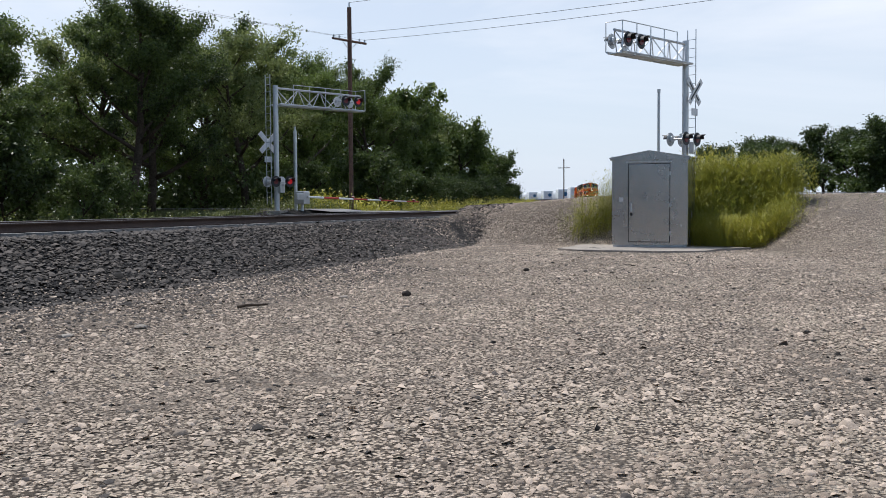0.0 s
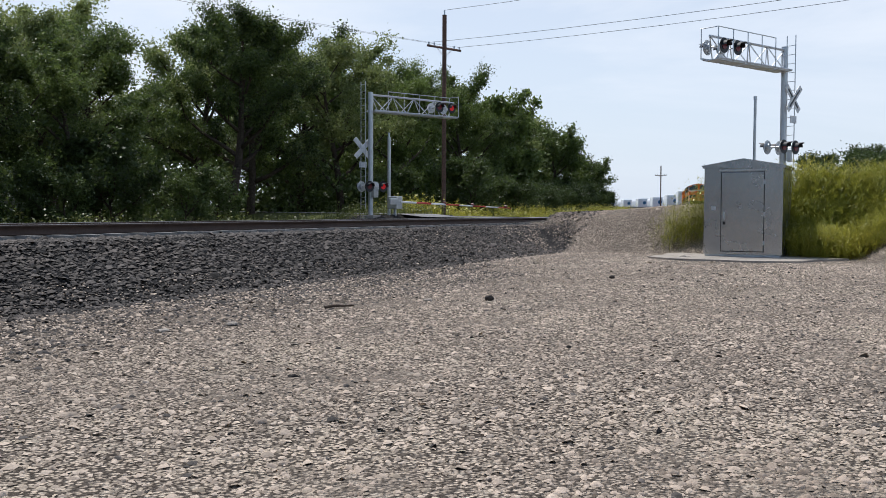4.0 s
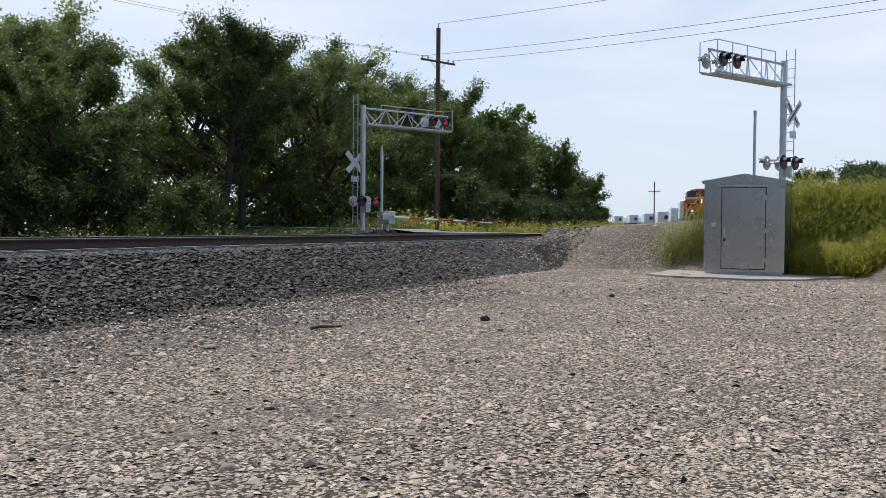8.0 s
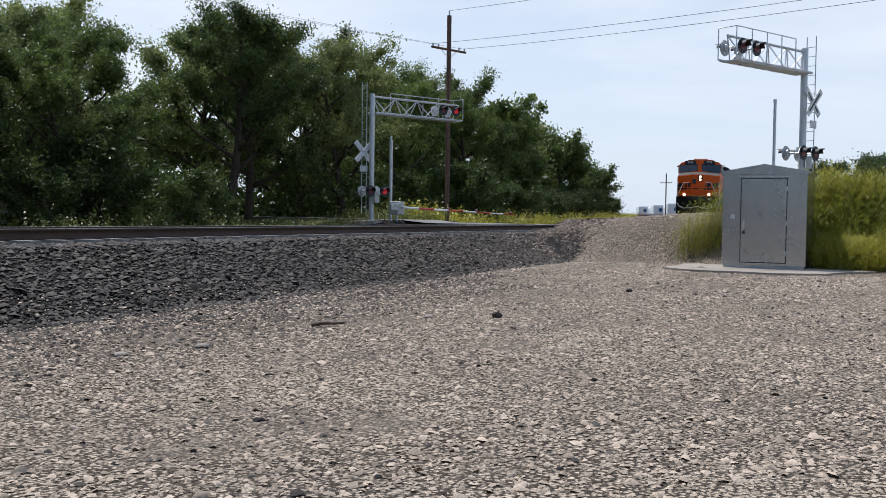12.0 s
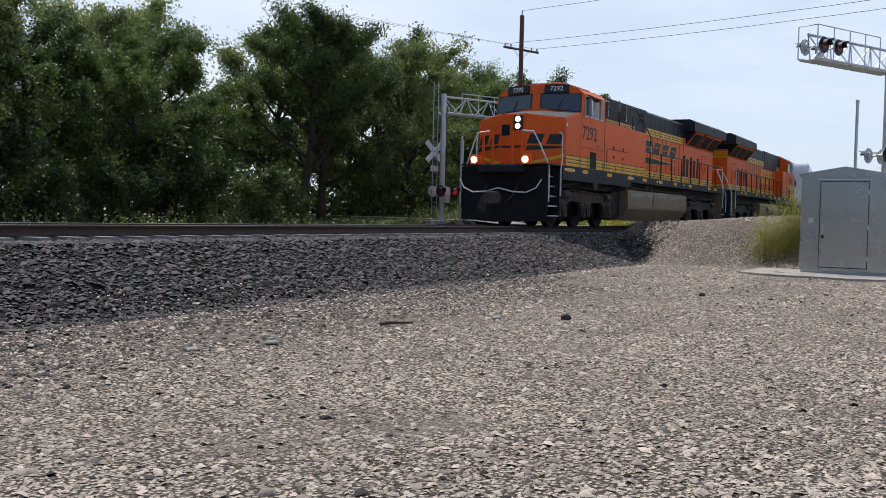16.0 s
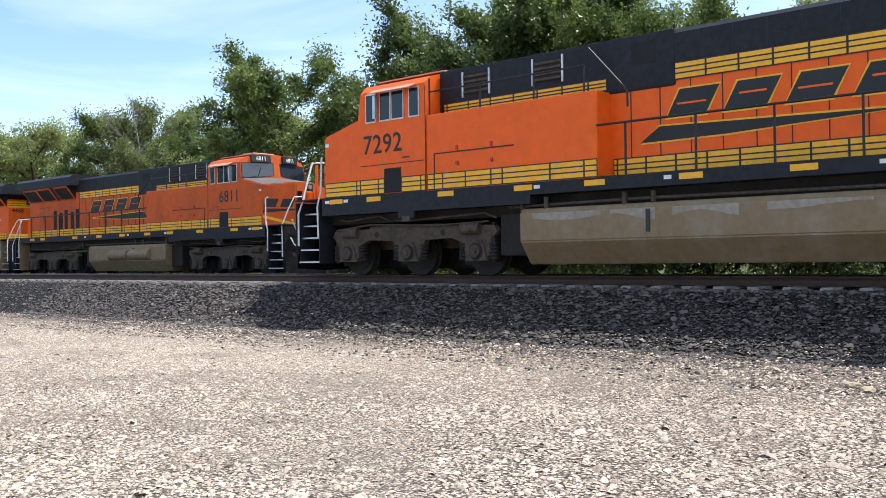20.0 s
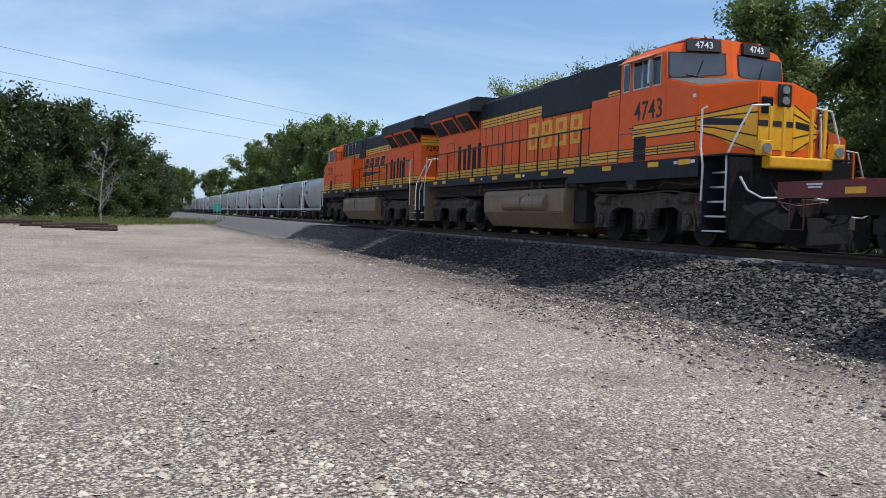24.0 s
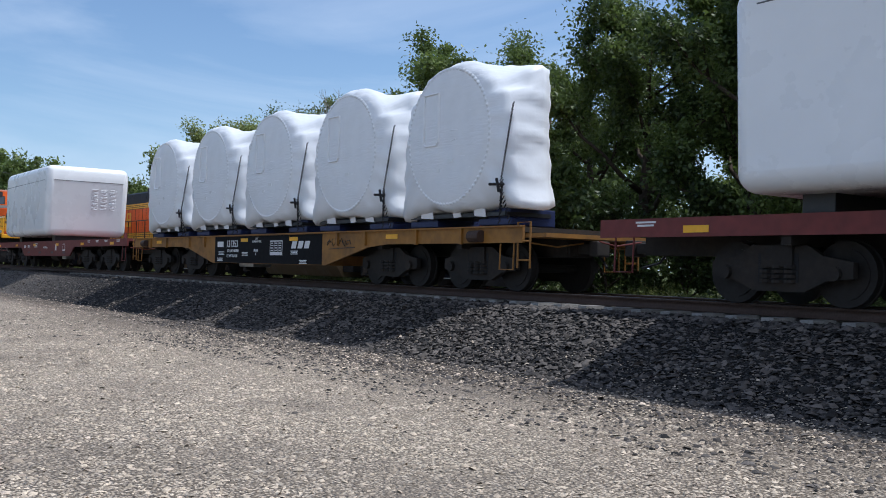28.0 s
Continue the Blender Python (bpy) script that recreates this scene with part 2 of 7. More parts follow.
def part(name, bm, material, parent, label="", smooth=False):
    ob = new(name, bm if isinstance(bm, bpy.types.Mesh) else mesh_of(name, bm, material, smooth))
    ob.parent = parent
    if label:
        ob["label"] = label
    return ob


def thing(name, label, category, m=None, group="", kind=""):
    ob = new(name)
    ob.empty_display_size = 0.2
    if m is not None:
        ob.matrix_basis = m
    return tagged(ob, label, category, group, kind)


def solid(name, bm, material, label, category, group="", kind="", smooth=False):
    return tagged(new(name, mesh_of(name, bm, material, smooth)), label, category, group, kind)


def box(bm, x0, x1, y0, y1, z0, z1, bevel=0.0):
    v = [bm.verts.new(p) for p in ((x0, y0, z0), (x1, y0, z0), (x1, y1, z0), (x0, y1, z0), (x0, y0, z1), (x1, y0, z1), (x1, y1, z1), (x0, y1, z1))]
    f = [bm.faces.new([v[i] for i in q]) for q in ((3, 2, 1, 0), (4, 5, 6, 7), (0, 1, 5, 4), (1, 2, 6, 5), (2, 3, 7, 6), (3, 0, 4, 7))]
    if bevel:
        edges = list({e for q in f for e in q.edges})
        bmesh.ops.bevel(bm, geom=edges, offset=bevel, segments=2, affect="EDGES", profile=0.6)
    return bm


def boxes(*rows, bevel=0.0):
    bm = bmesh.new()
    for r in rows:
        box(bm, *r, bevel=bevel)
    return bm


def prism(bm, outline, c0, c1, axis="y"):
    """Extrudes an outline of (a, b) from c0 to c1: axis y takes (x, z), axis x takes (y, z), axis z takes (x, y)."""
    put = {"y": lambda a, b, c: (a, c, b), "x": lambda a, b, c: (c, a, b), "z": lambda a, b, c: (a, b, c)}[axis]
    lo = [bm.verts.new(put(a, b, c0)) for a, b in outline]
    hi = [bm.verts.new(put(a, b, c1)) for a, b in outline]
    n = len(outline)
    bm.faces.new(lo)
    bm.faces.new(hi[::-1])
    for i in range(n):
        bm.faces.new((lo[i], hi[i], hi[(i + 1) % n], lo[(i + 1) % n]))
    bmesh.ops.recalc_face_normals(bm, faces=bm.faces)
    return bm


def tube(bm, pts, r, seg=8, r1=None):
    """A round bar along points; r1: radius at the end."""
    pts = [Vector(p) for p in pts]
    rings = []
    for i, p in enumerate(pts):
        d = (pts[min(i + 1, len(pts) - 1)] - pts[max(i - 1, 0)]).normalized()
        u = d.orthogonal().normalized() if i == 0 else (rings[-1][1] - d * rings[-1][1].dot(d)).normalized()
        w = d.cross(u)
        rad = r if r1 is None else r + (r1 - r) * i / max(1, len(pts) - 1)
        rings.append(([bm.verts.new(p + rad * (math.cos(k * math.tau / seg) * u + math.sin(k * math.tau / seg) * w)) for k in range(seg)], u))
    for (a, _), (b, _) in zip(rings, rings[1:]):
        for k in range(seg):
            bm.faces.new((a[k], a[(k + 1) % seg], b[(k + 1) % seg], b[k]))
    bm.faces.new(rings[0][0][::-1])
    bm.faces.new(rings[-1][0])
    return bm


def tubes(*lines, r=0.02, seg=6):
    bm = bmesh.new()
    for pts in lines:
        tube(bm, pts, r, seg)
    return bm


def raw_mesh(name, verts, faces_flat, sides, material, smooth=False):
    """A mesh from arrays: verts (n,3) and a flat index array whose faces all have the same number of sides."""
    me = bpy.data.meshes.new(name)
    n = len(faces_flat) // sides
    me.vertices.add(len(verts))
    me.vertices.foreach_set("co", np.asarray(verts, np.float32).ravel())
    me.loops.add(n * sides)
    me.loops.foreach_set("vertex_index", np.asarray(faces_flat, np.int32))
    me.polygons.add(n)
    me.polygons.foreach_set("loop_start", np.arange(0, n * sides, sides, dtype=np.int32))
    me.polygons.foreach_set("loop_total", np.full(n, sides, np.int32))
    if smooth:
        me.polygons.foreach_set("use_smooth", np.ones(n, bool))
    me.update()
    me.validate()
    me.materials.append(material)
    return me

# ---- the line of the tracks: straight past the lot, bending away beyond the crossing ----
TRACK_Y, SECOND, RAIL_Z, DROP = 13.0, 5.8, 1.10, 0.22
_ds = 1.0
_line = [(-700.0, TRACK_Y, 0.0)]
while _line[-1][0] < 620 and len(_line) < 1600:
    _x, _y, _h = _line[-1]
    _bend = 1 / 250 if 50 < _x < 94 else (1 / 1500 if _x >= 94 else 0.0)
    _line.append((_x + math.cos(_h) * _ds, _y + math.sin(_h) * _ds, _h + _bend * _ds))
LINE = np.array(_line)
LINE_S = np.arange(len(LINE)) * _ds - 700.0


def dip(x):
    """How far the line has fallen at x on its way down to the crossing."""
    return 0.0034 * np.clip(np.asarray(x, float) - 3.0, 0.0, 45.0) + 0.008 * np.clip(np.asarray(x, float) - 125.0, 0.0, 110.0)


def on_track(s, off=0.0):
    """Place and heading on the near track at s metres (s = x where it is straight); off: to the far side."""
    x, y, h = (float(np.interp(s, LINE_S, LINE[:, k])) for k in range(3))
    return x - math.sin(h) * off, y + math.cos(h) * off, h


def line_y(x):
    return np.interp(x, LINE[:, 0], LINE[:, 1])


def smooth_step(v, a, b):
    k = np.clip((v - a) / (b - a), 0, 1)
    return k * k * (3 - 2 * k)


def road_x(y):
    y = np.asarray(y, float)
    return 32.9 + np.where(y > 4.0, (y - 4.0) * 0.48, (4.0 - y) * 0.45)


def ground_z(x, y):
    """Height of the bare ground."""
    x, y = np.asarray(x, float), np.asarray(y, float)
    d = y - line_y(x)                                     # from the near track, positive to the far side
    near = np.clip((d + 3.75) / 1.75, 0, 1) * 0.86        # ballast slope on the camera's side
    far = np.clip((SECOND + 4.1 - d) / 2.0, 0, 1) * 0.5 + 0.36
    z = np.where(d < 1.0, near, far) - DROP * smooth_step(d, 1.5, 3.2) * (1 - smooth_step(d, SECOND + 2, SECOND + 4))
    soft = 0.05 * np.sin(x * 0.35 + 1) * np.sin(y * 0.5) + 0.03 * np.sin(x * 0.9) * np.cos(y * 1.3 + x * 0.2)
    z = z + soft * np.where(d < -4.2, 1, 0) * smooth_step(np.abs(d + 4.2), 0, 1.5)
    z = z - dip(x) * smooth_step(d, -3.9, -2.2) * (1 - smooth_step(d, SECOND + 2, SECOND + 4.2))
    # bank that carries the road up to the crossing
    r = x - road_x(y)
    steep = smooth_step(y, 2.0, 4.5)                      # gentle and grown over past the shed
    bank = smooth_step(r, -6.8 + 1.0 * steep - 2.4 * smooth_step(y, 5.5, 8.5) - 9.0 * (1 - smooth_step(y, -2.0, 1.0)), -2.2 - 1.5 * steep) * (1 - smooth_step(r, 3.6, 7.0))
    top = np.where(d < -2.2, 1.55 - 0.33 * smooth_step(d, -9, -2.2), np.where(d < SECOND + 2.2, 0.86, 1.0))
    z = np.maximum(z, bank * top)
    # land beyond the road lies level with it
    z = np.where((d < -4) & (r > 3.6), np.maximum(z, 1.1 + 0.0 * x), z)
    # far land
    z = z + smooth_step(np.hypot(x, y), 500, 3000) * 6
    return z


def sheet(name, xs, ys, material, zoff=0.0):
    xx, yy = np.meshgrid(xs, ys)
    zz = ground_z(xx, yy) + zoff
    verts = np.stack([xx, yy, zz], -1).reshape(-1, 3)
    nx, ny = len(xs), len(ys)
    i = np.arange((nx - 1) * (ny - 1))
    a = i // (nx - 1) * nx + i % (nx - 1)
    quads = np.stack([a, a + 1, a + nx + 1, a + nx], -1).ravel()
    return raw_mesh(name, verts, quads, 4, material, True)


def spaced(*spans):
    return np.concatenate([np.arange(a, b, s) for a, b, s in spans] + [[spans[-1][1]]])


GX = spaced((-2500, -700, 200), (-700, -200, 20), (-200, -60, 4), (-60, 60, 0.7), (60, 130, 2), (130, 700, 10), (700, 2500, 200))
GY = spaced((-2500, -300, 200), (-300, -40, 20), (-40, -4, 2), (-4, 8, 0.6), (8, 22, 0.25), (22, 40, 1.5), (40, 180, 5), (180, 400, 20), (400, 2500, 200))


def ground_material():
    """One sheet: pale gravel on the lot, dark ballast by the rails, grass past the tracks."""
    m = bpy.data.materials.new("ground_cover")
    m.use_nodes = True
    n, l = m.node_tree.nodes, m.node_tree.links
    b = n["Principled BSDF"]
    at = n.new("ShaderNodeAttribute")
    at.attribute_name = "cover"
    tc = n.new("ShaderNodeTexCoord")

    def noise_of(scale, detail=5.0, rough=0.6):
        t = n.new("ShaderNodeTexNoise")
        t.inputs["Scale"].default_value, t.inputs["Detail"].default_value, t.inputs["Roughness"].default_value = scale, detail, rough
        l.new(tc.outputs["Object"], t.inputs["Vector"])
        return t.outputs["Fac"]

    def two(c0, c1, fac):
        x = n.new("ShaderNodeMix")
        x.data_type = "RGBA"
        for slot, c in ((6, c0), (7, c1)):
            if isinstance(c, tuple):
                x.inputs[slot].default_value = (*c, 1)
            else:
                l.new(c, x.inputs[slot])
        l.new(fac, x.inputs[0])
        return x.outputs[2]

    def ranged(v, a, c, lo=0.0, hi=1.0):
        r = n.new("ShaderNodeMapRange")
        r.inputs["From Min"].default_value, r.inputs["From Max"].default_value = a, c
        r.inputs["To Min"].default_value, r.inputs["To Max"].default_value = lo, hi
        l.new(v, r.inputs["Value"])
        return r.outputs["Result"]

    vo = n.new("ShaderNodeTexVoronoi")
    vo.inputs["Scale"].default_value = 32.0
    l.new(tc.outputs["Object"], vo.inputs["Vector"])
    cell = n.new("ShaderNodeSeparateColor")
    l.new(vo.outputs["Color"], cell.inputs[0])
    cov = n.new("ShaderNodeSeparateColor")
    l.new(at.outputs["Color"], cov.inputs[0])
    third = cov.outputs[2]
    big = noise_of(0.22, 6, 0.65)
    mid = noise_of(1.3, 5, 0.6)
    lot = two((0.26, 0.207, 0.16), (0.84, 0.69, 0.54), ranged(cell.outputs[0], 0, 1))
    lot = two(lot, (0.25, 0.205, 0.165), ranged(big, 0.48, 0.68, 0, 0.62))
    lot = two(lot, (0.62, 0.52, 0.42), ranged(mid, 0.52, 0.8, 0, 0.4))
    lot = two(lot, (0.31, 0.27, 0.23), ranged(noise_of(0.6, 5, 0.6), 0.53, 0.7, 0, 0.5))
    lot = two(lot, (0.74, 0.615, 0.465), ranged(noise_of(0.35, 4, 0.5), 0.5, 0.64, 0, 0.55))
    lot = two(lot, (0.13, 0.104, 0.085), ranged(third, 0.0, 1.0, 0.0, 0.8))
    # shade between the stones, painted dark along the cell edges
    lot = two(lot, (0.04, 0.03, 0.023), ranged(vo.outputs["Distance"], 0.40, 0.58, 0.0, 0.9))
    lot = two(lot, (0.72, 0.595, 0.45), ranged(at.outputs["Alpha"], 0.0, 1.0, 0.0, 0.4))
    lot = two(lot, (0.27, 0.225, 0.18), ranged(noise_of(0.45, 6, 0.65), 0.5, 0.66, 0, 0.6))
    lot = two(lot, (0.15, 0.122, 0.10), ranged(noise_of(8.0, 4, 0.65), 0.53, 0.66, 0, 0.6))
    lot = two(lot, (0.80, 0.68, 0.54), ranged(noise_of(6.0, 4, 0.65), 0.58, 0.7, 0, 0.6))
    stone = two((0.010, 0.009, 0.009), (0.12, 0.11, 0.105), ranged(cell.outputs[1], 0, 1))
    # same for the ballast: gap shade put into the colour
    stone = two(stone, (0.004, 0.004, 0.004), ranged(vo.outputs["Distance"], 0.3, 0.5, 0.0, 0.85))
    stone = two(stone, (0.12, 0.10, 0.083), ranged(mid, 0.55, 0.85, 0, 0.4))
    # far stretch of ballast: sunlight put into the colour as a paler grey
    stone = two(stone, (0.30, 0.27, 0.245), ranged(cov.outputs[2], 1.2, 2.0, 0.0, 0.62))
    grass = two((0.05, 0.07, 0.02), (0.14, 0.145, 0.05), ranged(noise_of(2.5, 6, 0.7), 0.3, 0.7))
    sep = n.new("ShaderNodeSeparateColor")
    l.new(at.outputs["Color"], sep.inputs[0])
    wob = n.new("ShaderNodeMath")
    wob.operation = "MULTIPLY_ADD"
    wob.inputs[1].default_value, wob.inputs[2].default_value = 0.7, -0.35
    l.new(noise_of(2.2, 6, 0.7), wob.inputs[0])

    def masked(v):
        a = n.new("ShaderNodeMath")
        a.operation = "ADD"
        l.new(v, a.inputs[0])
        l.new(wob.outputs[0], a.inputs[1])
        return ranged(a.outputs[0], 0.4, 0.6)

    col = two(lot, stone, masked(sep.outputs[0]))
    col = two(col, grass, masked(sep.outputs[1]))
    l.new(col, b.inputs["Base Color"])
    b.inputs["Roughness"].default_value, b.inputs["Specular IOR Level"].default_value = 0.95, 0.2
    bp = n.new("ShaderNodeBump")
    bp.inputs["Strength"].default_value, bp.inputs["Distance"].default_value = 1.0, 0.04
    l.new(vo.outputs["Distance"], bp.inputs["Height"])
    bp2 = n.new("ShaderNodeBump")
    bp2.inputs["Strength"].default_value, bp2.inputs["Distance"].default_value = 0.5, 0.02
    l.new(noise_of(60, 4), bp2.inputs["Height"])
    l.new(bp.outputs["Normal"], bp2.inputs["Normal"])
    l.new(bp2.outputs["Normal"], b.inputs["Normal"])
    return m


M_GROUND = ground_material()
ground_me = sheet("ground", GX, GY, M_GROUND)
_co = np.empty(len(ground_me.vertices) * 3, np.float32)
ground_me.vertices.foreach_get("co", _co)
_gx, _gy = _co.reshape(-1, 3)[:, 0], _co.reshape(-1, 3)[:, 1]
_gd = _gy - line_y(_gx)
_rr = _gx - road_x(_gy)
cover = np.zeros((len(_gx), 4), np.float32)
cover[:, 3] = smooth_step(-_gx, -2, 12) * (1 - smooth_step(_gd, -6.5, -4.6)) * (0.75 + 0.25 * np.sin(_gx * 0.21) * np.sin(_gy * 0.6 + 1))   # paler limestone towards that end
cover[:, 0] = smooth_step(_gd, -4.6, -3.6) * (1 - smooth_step(_gd, SECOND + 3.0, SECOND + 4.2))
cover[:, 0] *= 1 - smooth_step(_rr, -8.5, -2.6) * (1 - smooth_step(_rr, 3.5, 7.0)) * (_gd < -1.2)
cover[:, 1] = np.maximum(smooth_step(_gd, SECOND + 3.6, SECOND + 5.0), smooth_step(_rr, 12.0, 18.0) * (_gd < -4.5))
cover[:, 1] = np.maximum(cover[:, 1], smooth_step(-_gy, 30, 45))
cover[:, 1] = np.maximum(cover[:, 1], (_gd < -4.5) * smooth_step(-_gx, 95, 120) * smooth_step(-_gd, 9, 12))
cover[:, 2] = smooth_step(_gd, -9.0, -4.4) * 1.15 * (1 - 0.8 * smooth_step(_gx, 16, 26)) * (0.75 + 0.25 * np.sin(_gx * 0.7) * np.sin(_gx * 0.23 + 1))
cover[:, 2] = np.where((_gd > -5.0) & (_gx < -26), 1.0 + smooth_step(-_gx, 26, 60), np.minimum(cover[:, 2], 1.0))   # ballast further along painted paler, as the sun lights it there
_attr = ground_me.color_attributes.new("cover", "FLOAT_COLOR", "POINT")
_attr.data.foreach_set("color", cover.ravel())
ground = tagged(new("ground", ground_me), "pale gravel lot beside dark ballast, grassy past the tracks", "ground", kind="structure")

# road over the crossing
bm = bmesh.new()
rows = []
for y in np.arange(-60, 90, 1.5):
    d = y - TRACK_Y
    z = float(ground_z(road_x(y), y)) + 0.06
    if -1.8 < d < SECOND + 1.8:
        z = RAIL_Z - 0.01 - float(dip(road_x(y)))
    rows.append([bm.verts.new((float(road_x(y)) + k, y, z - 0.03 * abs(k) / 3)) for k in (-1.8, 0, 1.8)])
for a, b in zip(rows, rows[1:]):
    for k in (0, 1):
        bm.faces.new((a[k], a[k + 1], b[k + 1], b[k]))
solid("road", bm, M_ROAD, "worn grey asphalt road crossing the tracks", "road", kind="structure", smooth=True)


# ---- rails and ties ----
def rail_profile(off, s0, s1, step, name, label):
    prof = [(-0.07, -0.17), (0.07, -0.17), (0.07, -0.15), (0.012, -0.13), (0.012, -0.045), (0.037, -0.035), (0.037, -0.004), (0.028, 0.0), (-0.028, 0.0), (-0.037, -0.004), (-0.037, -0.035), (-0.012, -0.045), (-0.012, -0.13), (-0.07, -0.15)]
    ss = np.arange(s0, s1 + step, step)
    verts, faces = [], []
    n = len(prof)
    for s in ss:
        for a, b in prof:
            x, y, h = on_track(s, off + a)
            verts.append((x, y, RAIL_Z + b - float(dip(x)) - (DROP if off > 3 else 0)))
    for i in range(len(ss) - 1):
        for k in range(n):
            faces += [i * n + k, (i + 1) * n + k, (i + 1) * n + (k + 1) % n, i * n + (k + 1) % n]
    me = raw_mesh(name, verts, faces, 4, M_RAIL)
    me.materials.append(M_RAILTOP)
    idx = np.zeros(len(me.polygons), np.int32)
    idx.reshape(-1, n)[:, 6:9] = 1
    me.polygons.foreach_set("material_index", idx)
    ob = new(name, me)
    return tagged(ob, label, "rail", "rails of the two tracks")


for _o in (-0.7525, 0.7525, SECOND - 0.7525, SECOND + 0.7525):
    rail_profile(_o, -420, 420, 4.0, "rail", "rust-brown steel rail with a bright worn head")

# ---- trees and shrubs ----
def leaf_cloud(name, centres, radii, per, size, seed, material, droop=0.0):
    """Many small two-triangle leaves round the given twig ends."""
    rng = np.random.default_rng(seed)
    n = len(centres) * per
    c = np.repeat(np.asarray(centres), per, 0) + rng.normal(0, 1, (n, 3)) * np.repeat(np.asarray(radii), per)[:, None] * np.array([0.5, 0.5, 0.42])
    u = rng.normal(0, 1, (n, 3))
    u[:, 2] -= droop
    u /= np.linalg.norm(u, axis=1)[:, None]
    w = np.cross(u, rng.normal(0, 1, (n, 3)))
    w /= np.linalg.norm(w, axis=1)[:, None]
    s = size * rng.uniform(0.6, 1.35, n)[:, None]
    bend = np.cross(u, w) * s * 0.18
    v = np.stack([c - u * s * 0.55, c + w * s * 0.30 + bend, c + u * s * 0.6, c - w * s * 0.30 + bend], 1).reshape(-1, 3)
    return raw_mesh(name, v, np.arange(n * 4), 4, material)


def grown(seed, height, spread, trunk_r, lean=0.1, first=0.22, limbs=9, forks=5, bare=False):
    """Trunk and limbs as tapered tubes; returns the bmesh and the twig ends."""
    rng = random.Random(seed)
    bm = bmesh.new()
    pts = [Vector((0, 0, -0.3))]
    d = Vector((rng.uniform(-lean, lean), rng.uniform(-lean, lean), 1))
    steps = 9
    for k in range(steps):
        d = (d + Vector((rng.uniform(-0.12, 0.12), rng.uniform(-0.12, 0.12), 0.15))).normalized()
        pts.append(pts[-1] + d * height * 0.92 / steps)
    tube(bm, pts, trunk_r, 8, trunk_r * 0.12)
    ends = [(pts[-1], 0.5 * spread * 0.5), (pts[-2], 0.5 * spread * 0.6)]
    for i in range(limbs):
        f = first + (0.95 - first) * (i + rng.random() * 0.6) / limbs
        k = min(int(f * steps), steps - 1)
        base = pts[k].lerp(pts[k + 1], f * steps - k)
        a = i * 2.4 + rng.uniform(-0.4, 0.4)
        reach = spread * (1.0 - 0.62 * abs(f - 0.42)) * rng.uniform(0.75, 1.1) * (1.15 - 0.75 * max(0, f - 0.5))
        dirn = Vector((math.cos(a), math.sin(a), rng.uniform(0.35, 0.9)))
        p = [base]
        for j in range(4):
            dirn = (dirn + Vector((rng.uniform(-0.25, 0.25), rng.uniform(-0.25, 0.25), rng.uniform(-0.05, 0.18)))).normalized()
            p.append(p[-1] + dirn * reach / 4)
        r0 = trunk_r * (1 - f) * 0.55 + 0.02
        tube(bm, p, r0, 5, r0 * 0.25)
        ends.append((p[-1], 0.55))
        for j in range(forks):
            b = p[1 + j % 3].lerp(p[2 + j % 3], rng.random())
            q = (dirn + Vector((rng.uniform(-1, 1), rng.uniform(-1, 1), rng.uniform(-0.4, 0.8)))).normalized()
            e = b + q * reach * rng.uniform(0.25, 0.5)
            tube(bm, [b, b.lerp(e, 0.5) + Vector((0, 0, 0.05)), e], r0 * 0.4, 4, 0.008)
            ends.append((e, 0.5))
            if not bare:
                ends.append((b.lerp(e, 0.55), 0.42))
            else:
                for _ in range(4):
                    t = e + Vector((rng.uniform(-1, 1), rng.uniform(-1, 1), rng.uniform(-0.2, 1))).normalized() * reach * 0.25
                    tube(bm, [b.lerp(e, rng.uniform(0.4, 1)), t], 0.012, 3, 0.005)
    return bm, ends


def tree_kind(name, label, seed, height, spread, leaf, size, per, material, category="tree", trunk_r=0.2, limbs=12, first=0.2, droop=0.0, puff=1.0):
    t = thing(name, label, category, group="trees along the tracks" if category == "tree" else "shrubs along the tracks")
    bm, ends = grown(seed, height, spread, trunk_r, limbs=limbs, first=first)
    part("trunk", bm, M_BARK, t, smooth=True)
    rng = random.Random(seed + 50)
    centres = [tuple(e) for e, _ in ends]
    radii = [r * puff * height / 9 * rng.uniform(0.45, 1.2) for _, r in ends]
    part("crown", leaf_cloud("crown", centres, radii, per, size, seed, material, droop), None, t)
    return t


KINDS = [
    tree_kind("broadleaf_tree", "dark green broadleaf tree with a ragged crown", 11, 9.5, 3.6, 1, 0.115, 330, M_LEAF, limbs=14, trunk_r=0.24),
    tree_kind("broadleaf_tree", "tall dark green tree with open branches", 23, 10.5, 3.2, 1, 0.11, 310, M_LEAF, limbs=15, first=0.3, trunk_r=0.26),
    tree_kind("broadleaf_tree", "dense green tree with foliage down to the ground", 31, 8.5, 3.9, 1, 0.115, 320, M_LEAF, limbs=15, first=0.1, trunk_r=0.22, puff=1.15),
    tree_kind("willow_tree", "pale green slender tree with fine drooping leaves", 47, 9.0, 2.7, 1, 0.105, 260, M_LEAF2, limbs=14, first=0.2, trunk_r=0.16, droop=0.8),
    tree_kind("broadleaf_tree", "round-crowned green tree in full leaf", 59, 8.0, 3.6, 1, 0.115, 300, M_LEAF2, limbs=13, first=0.15, trunk_r=0.2, puff=1.2),
]
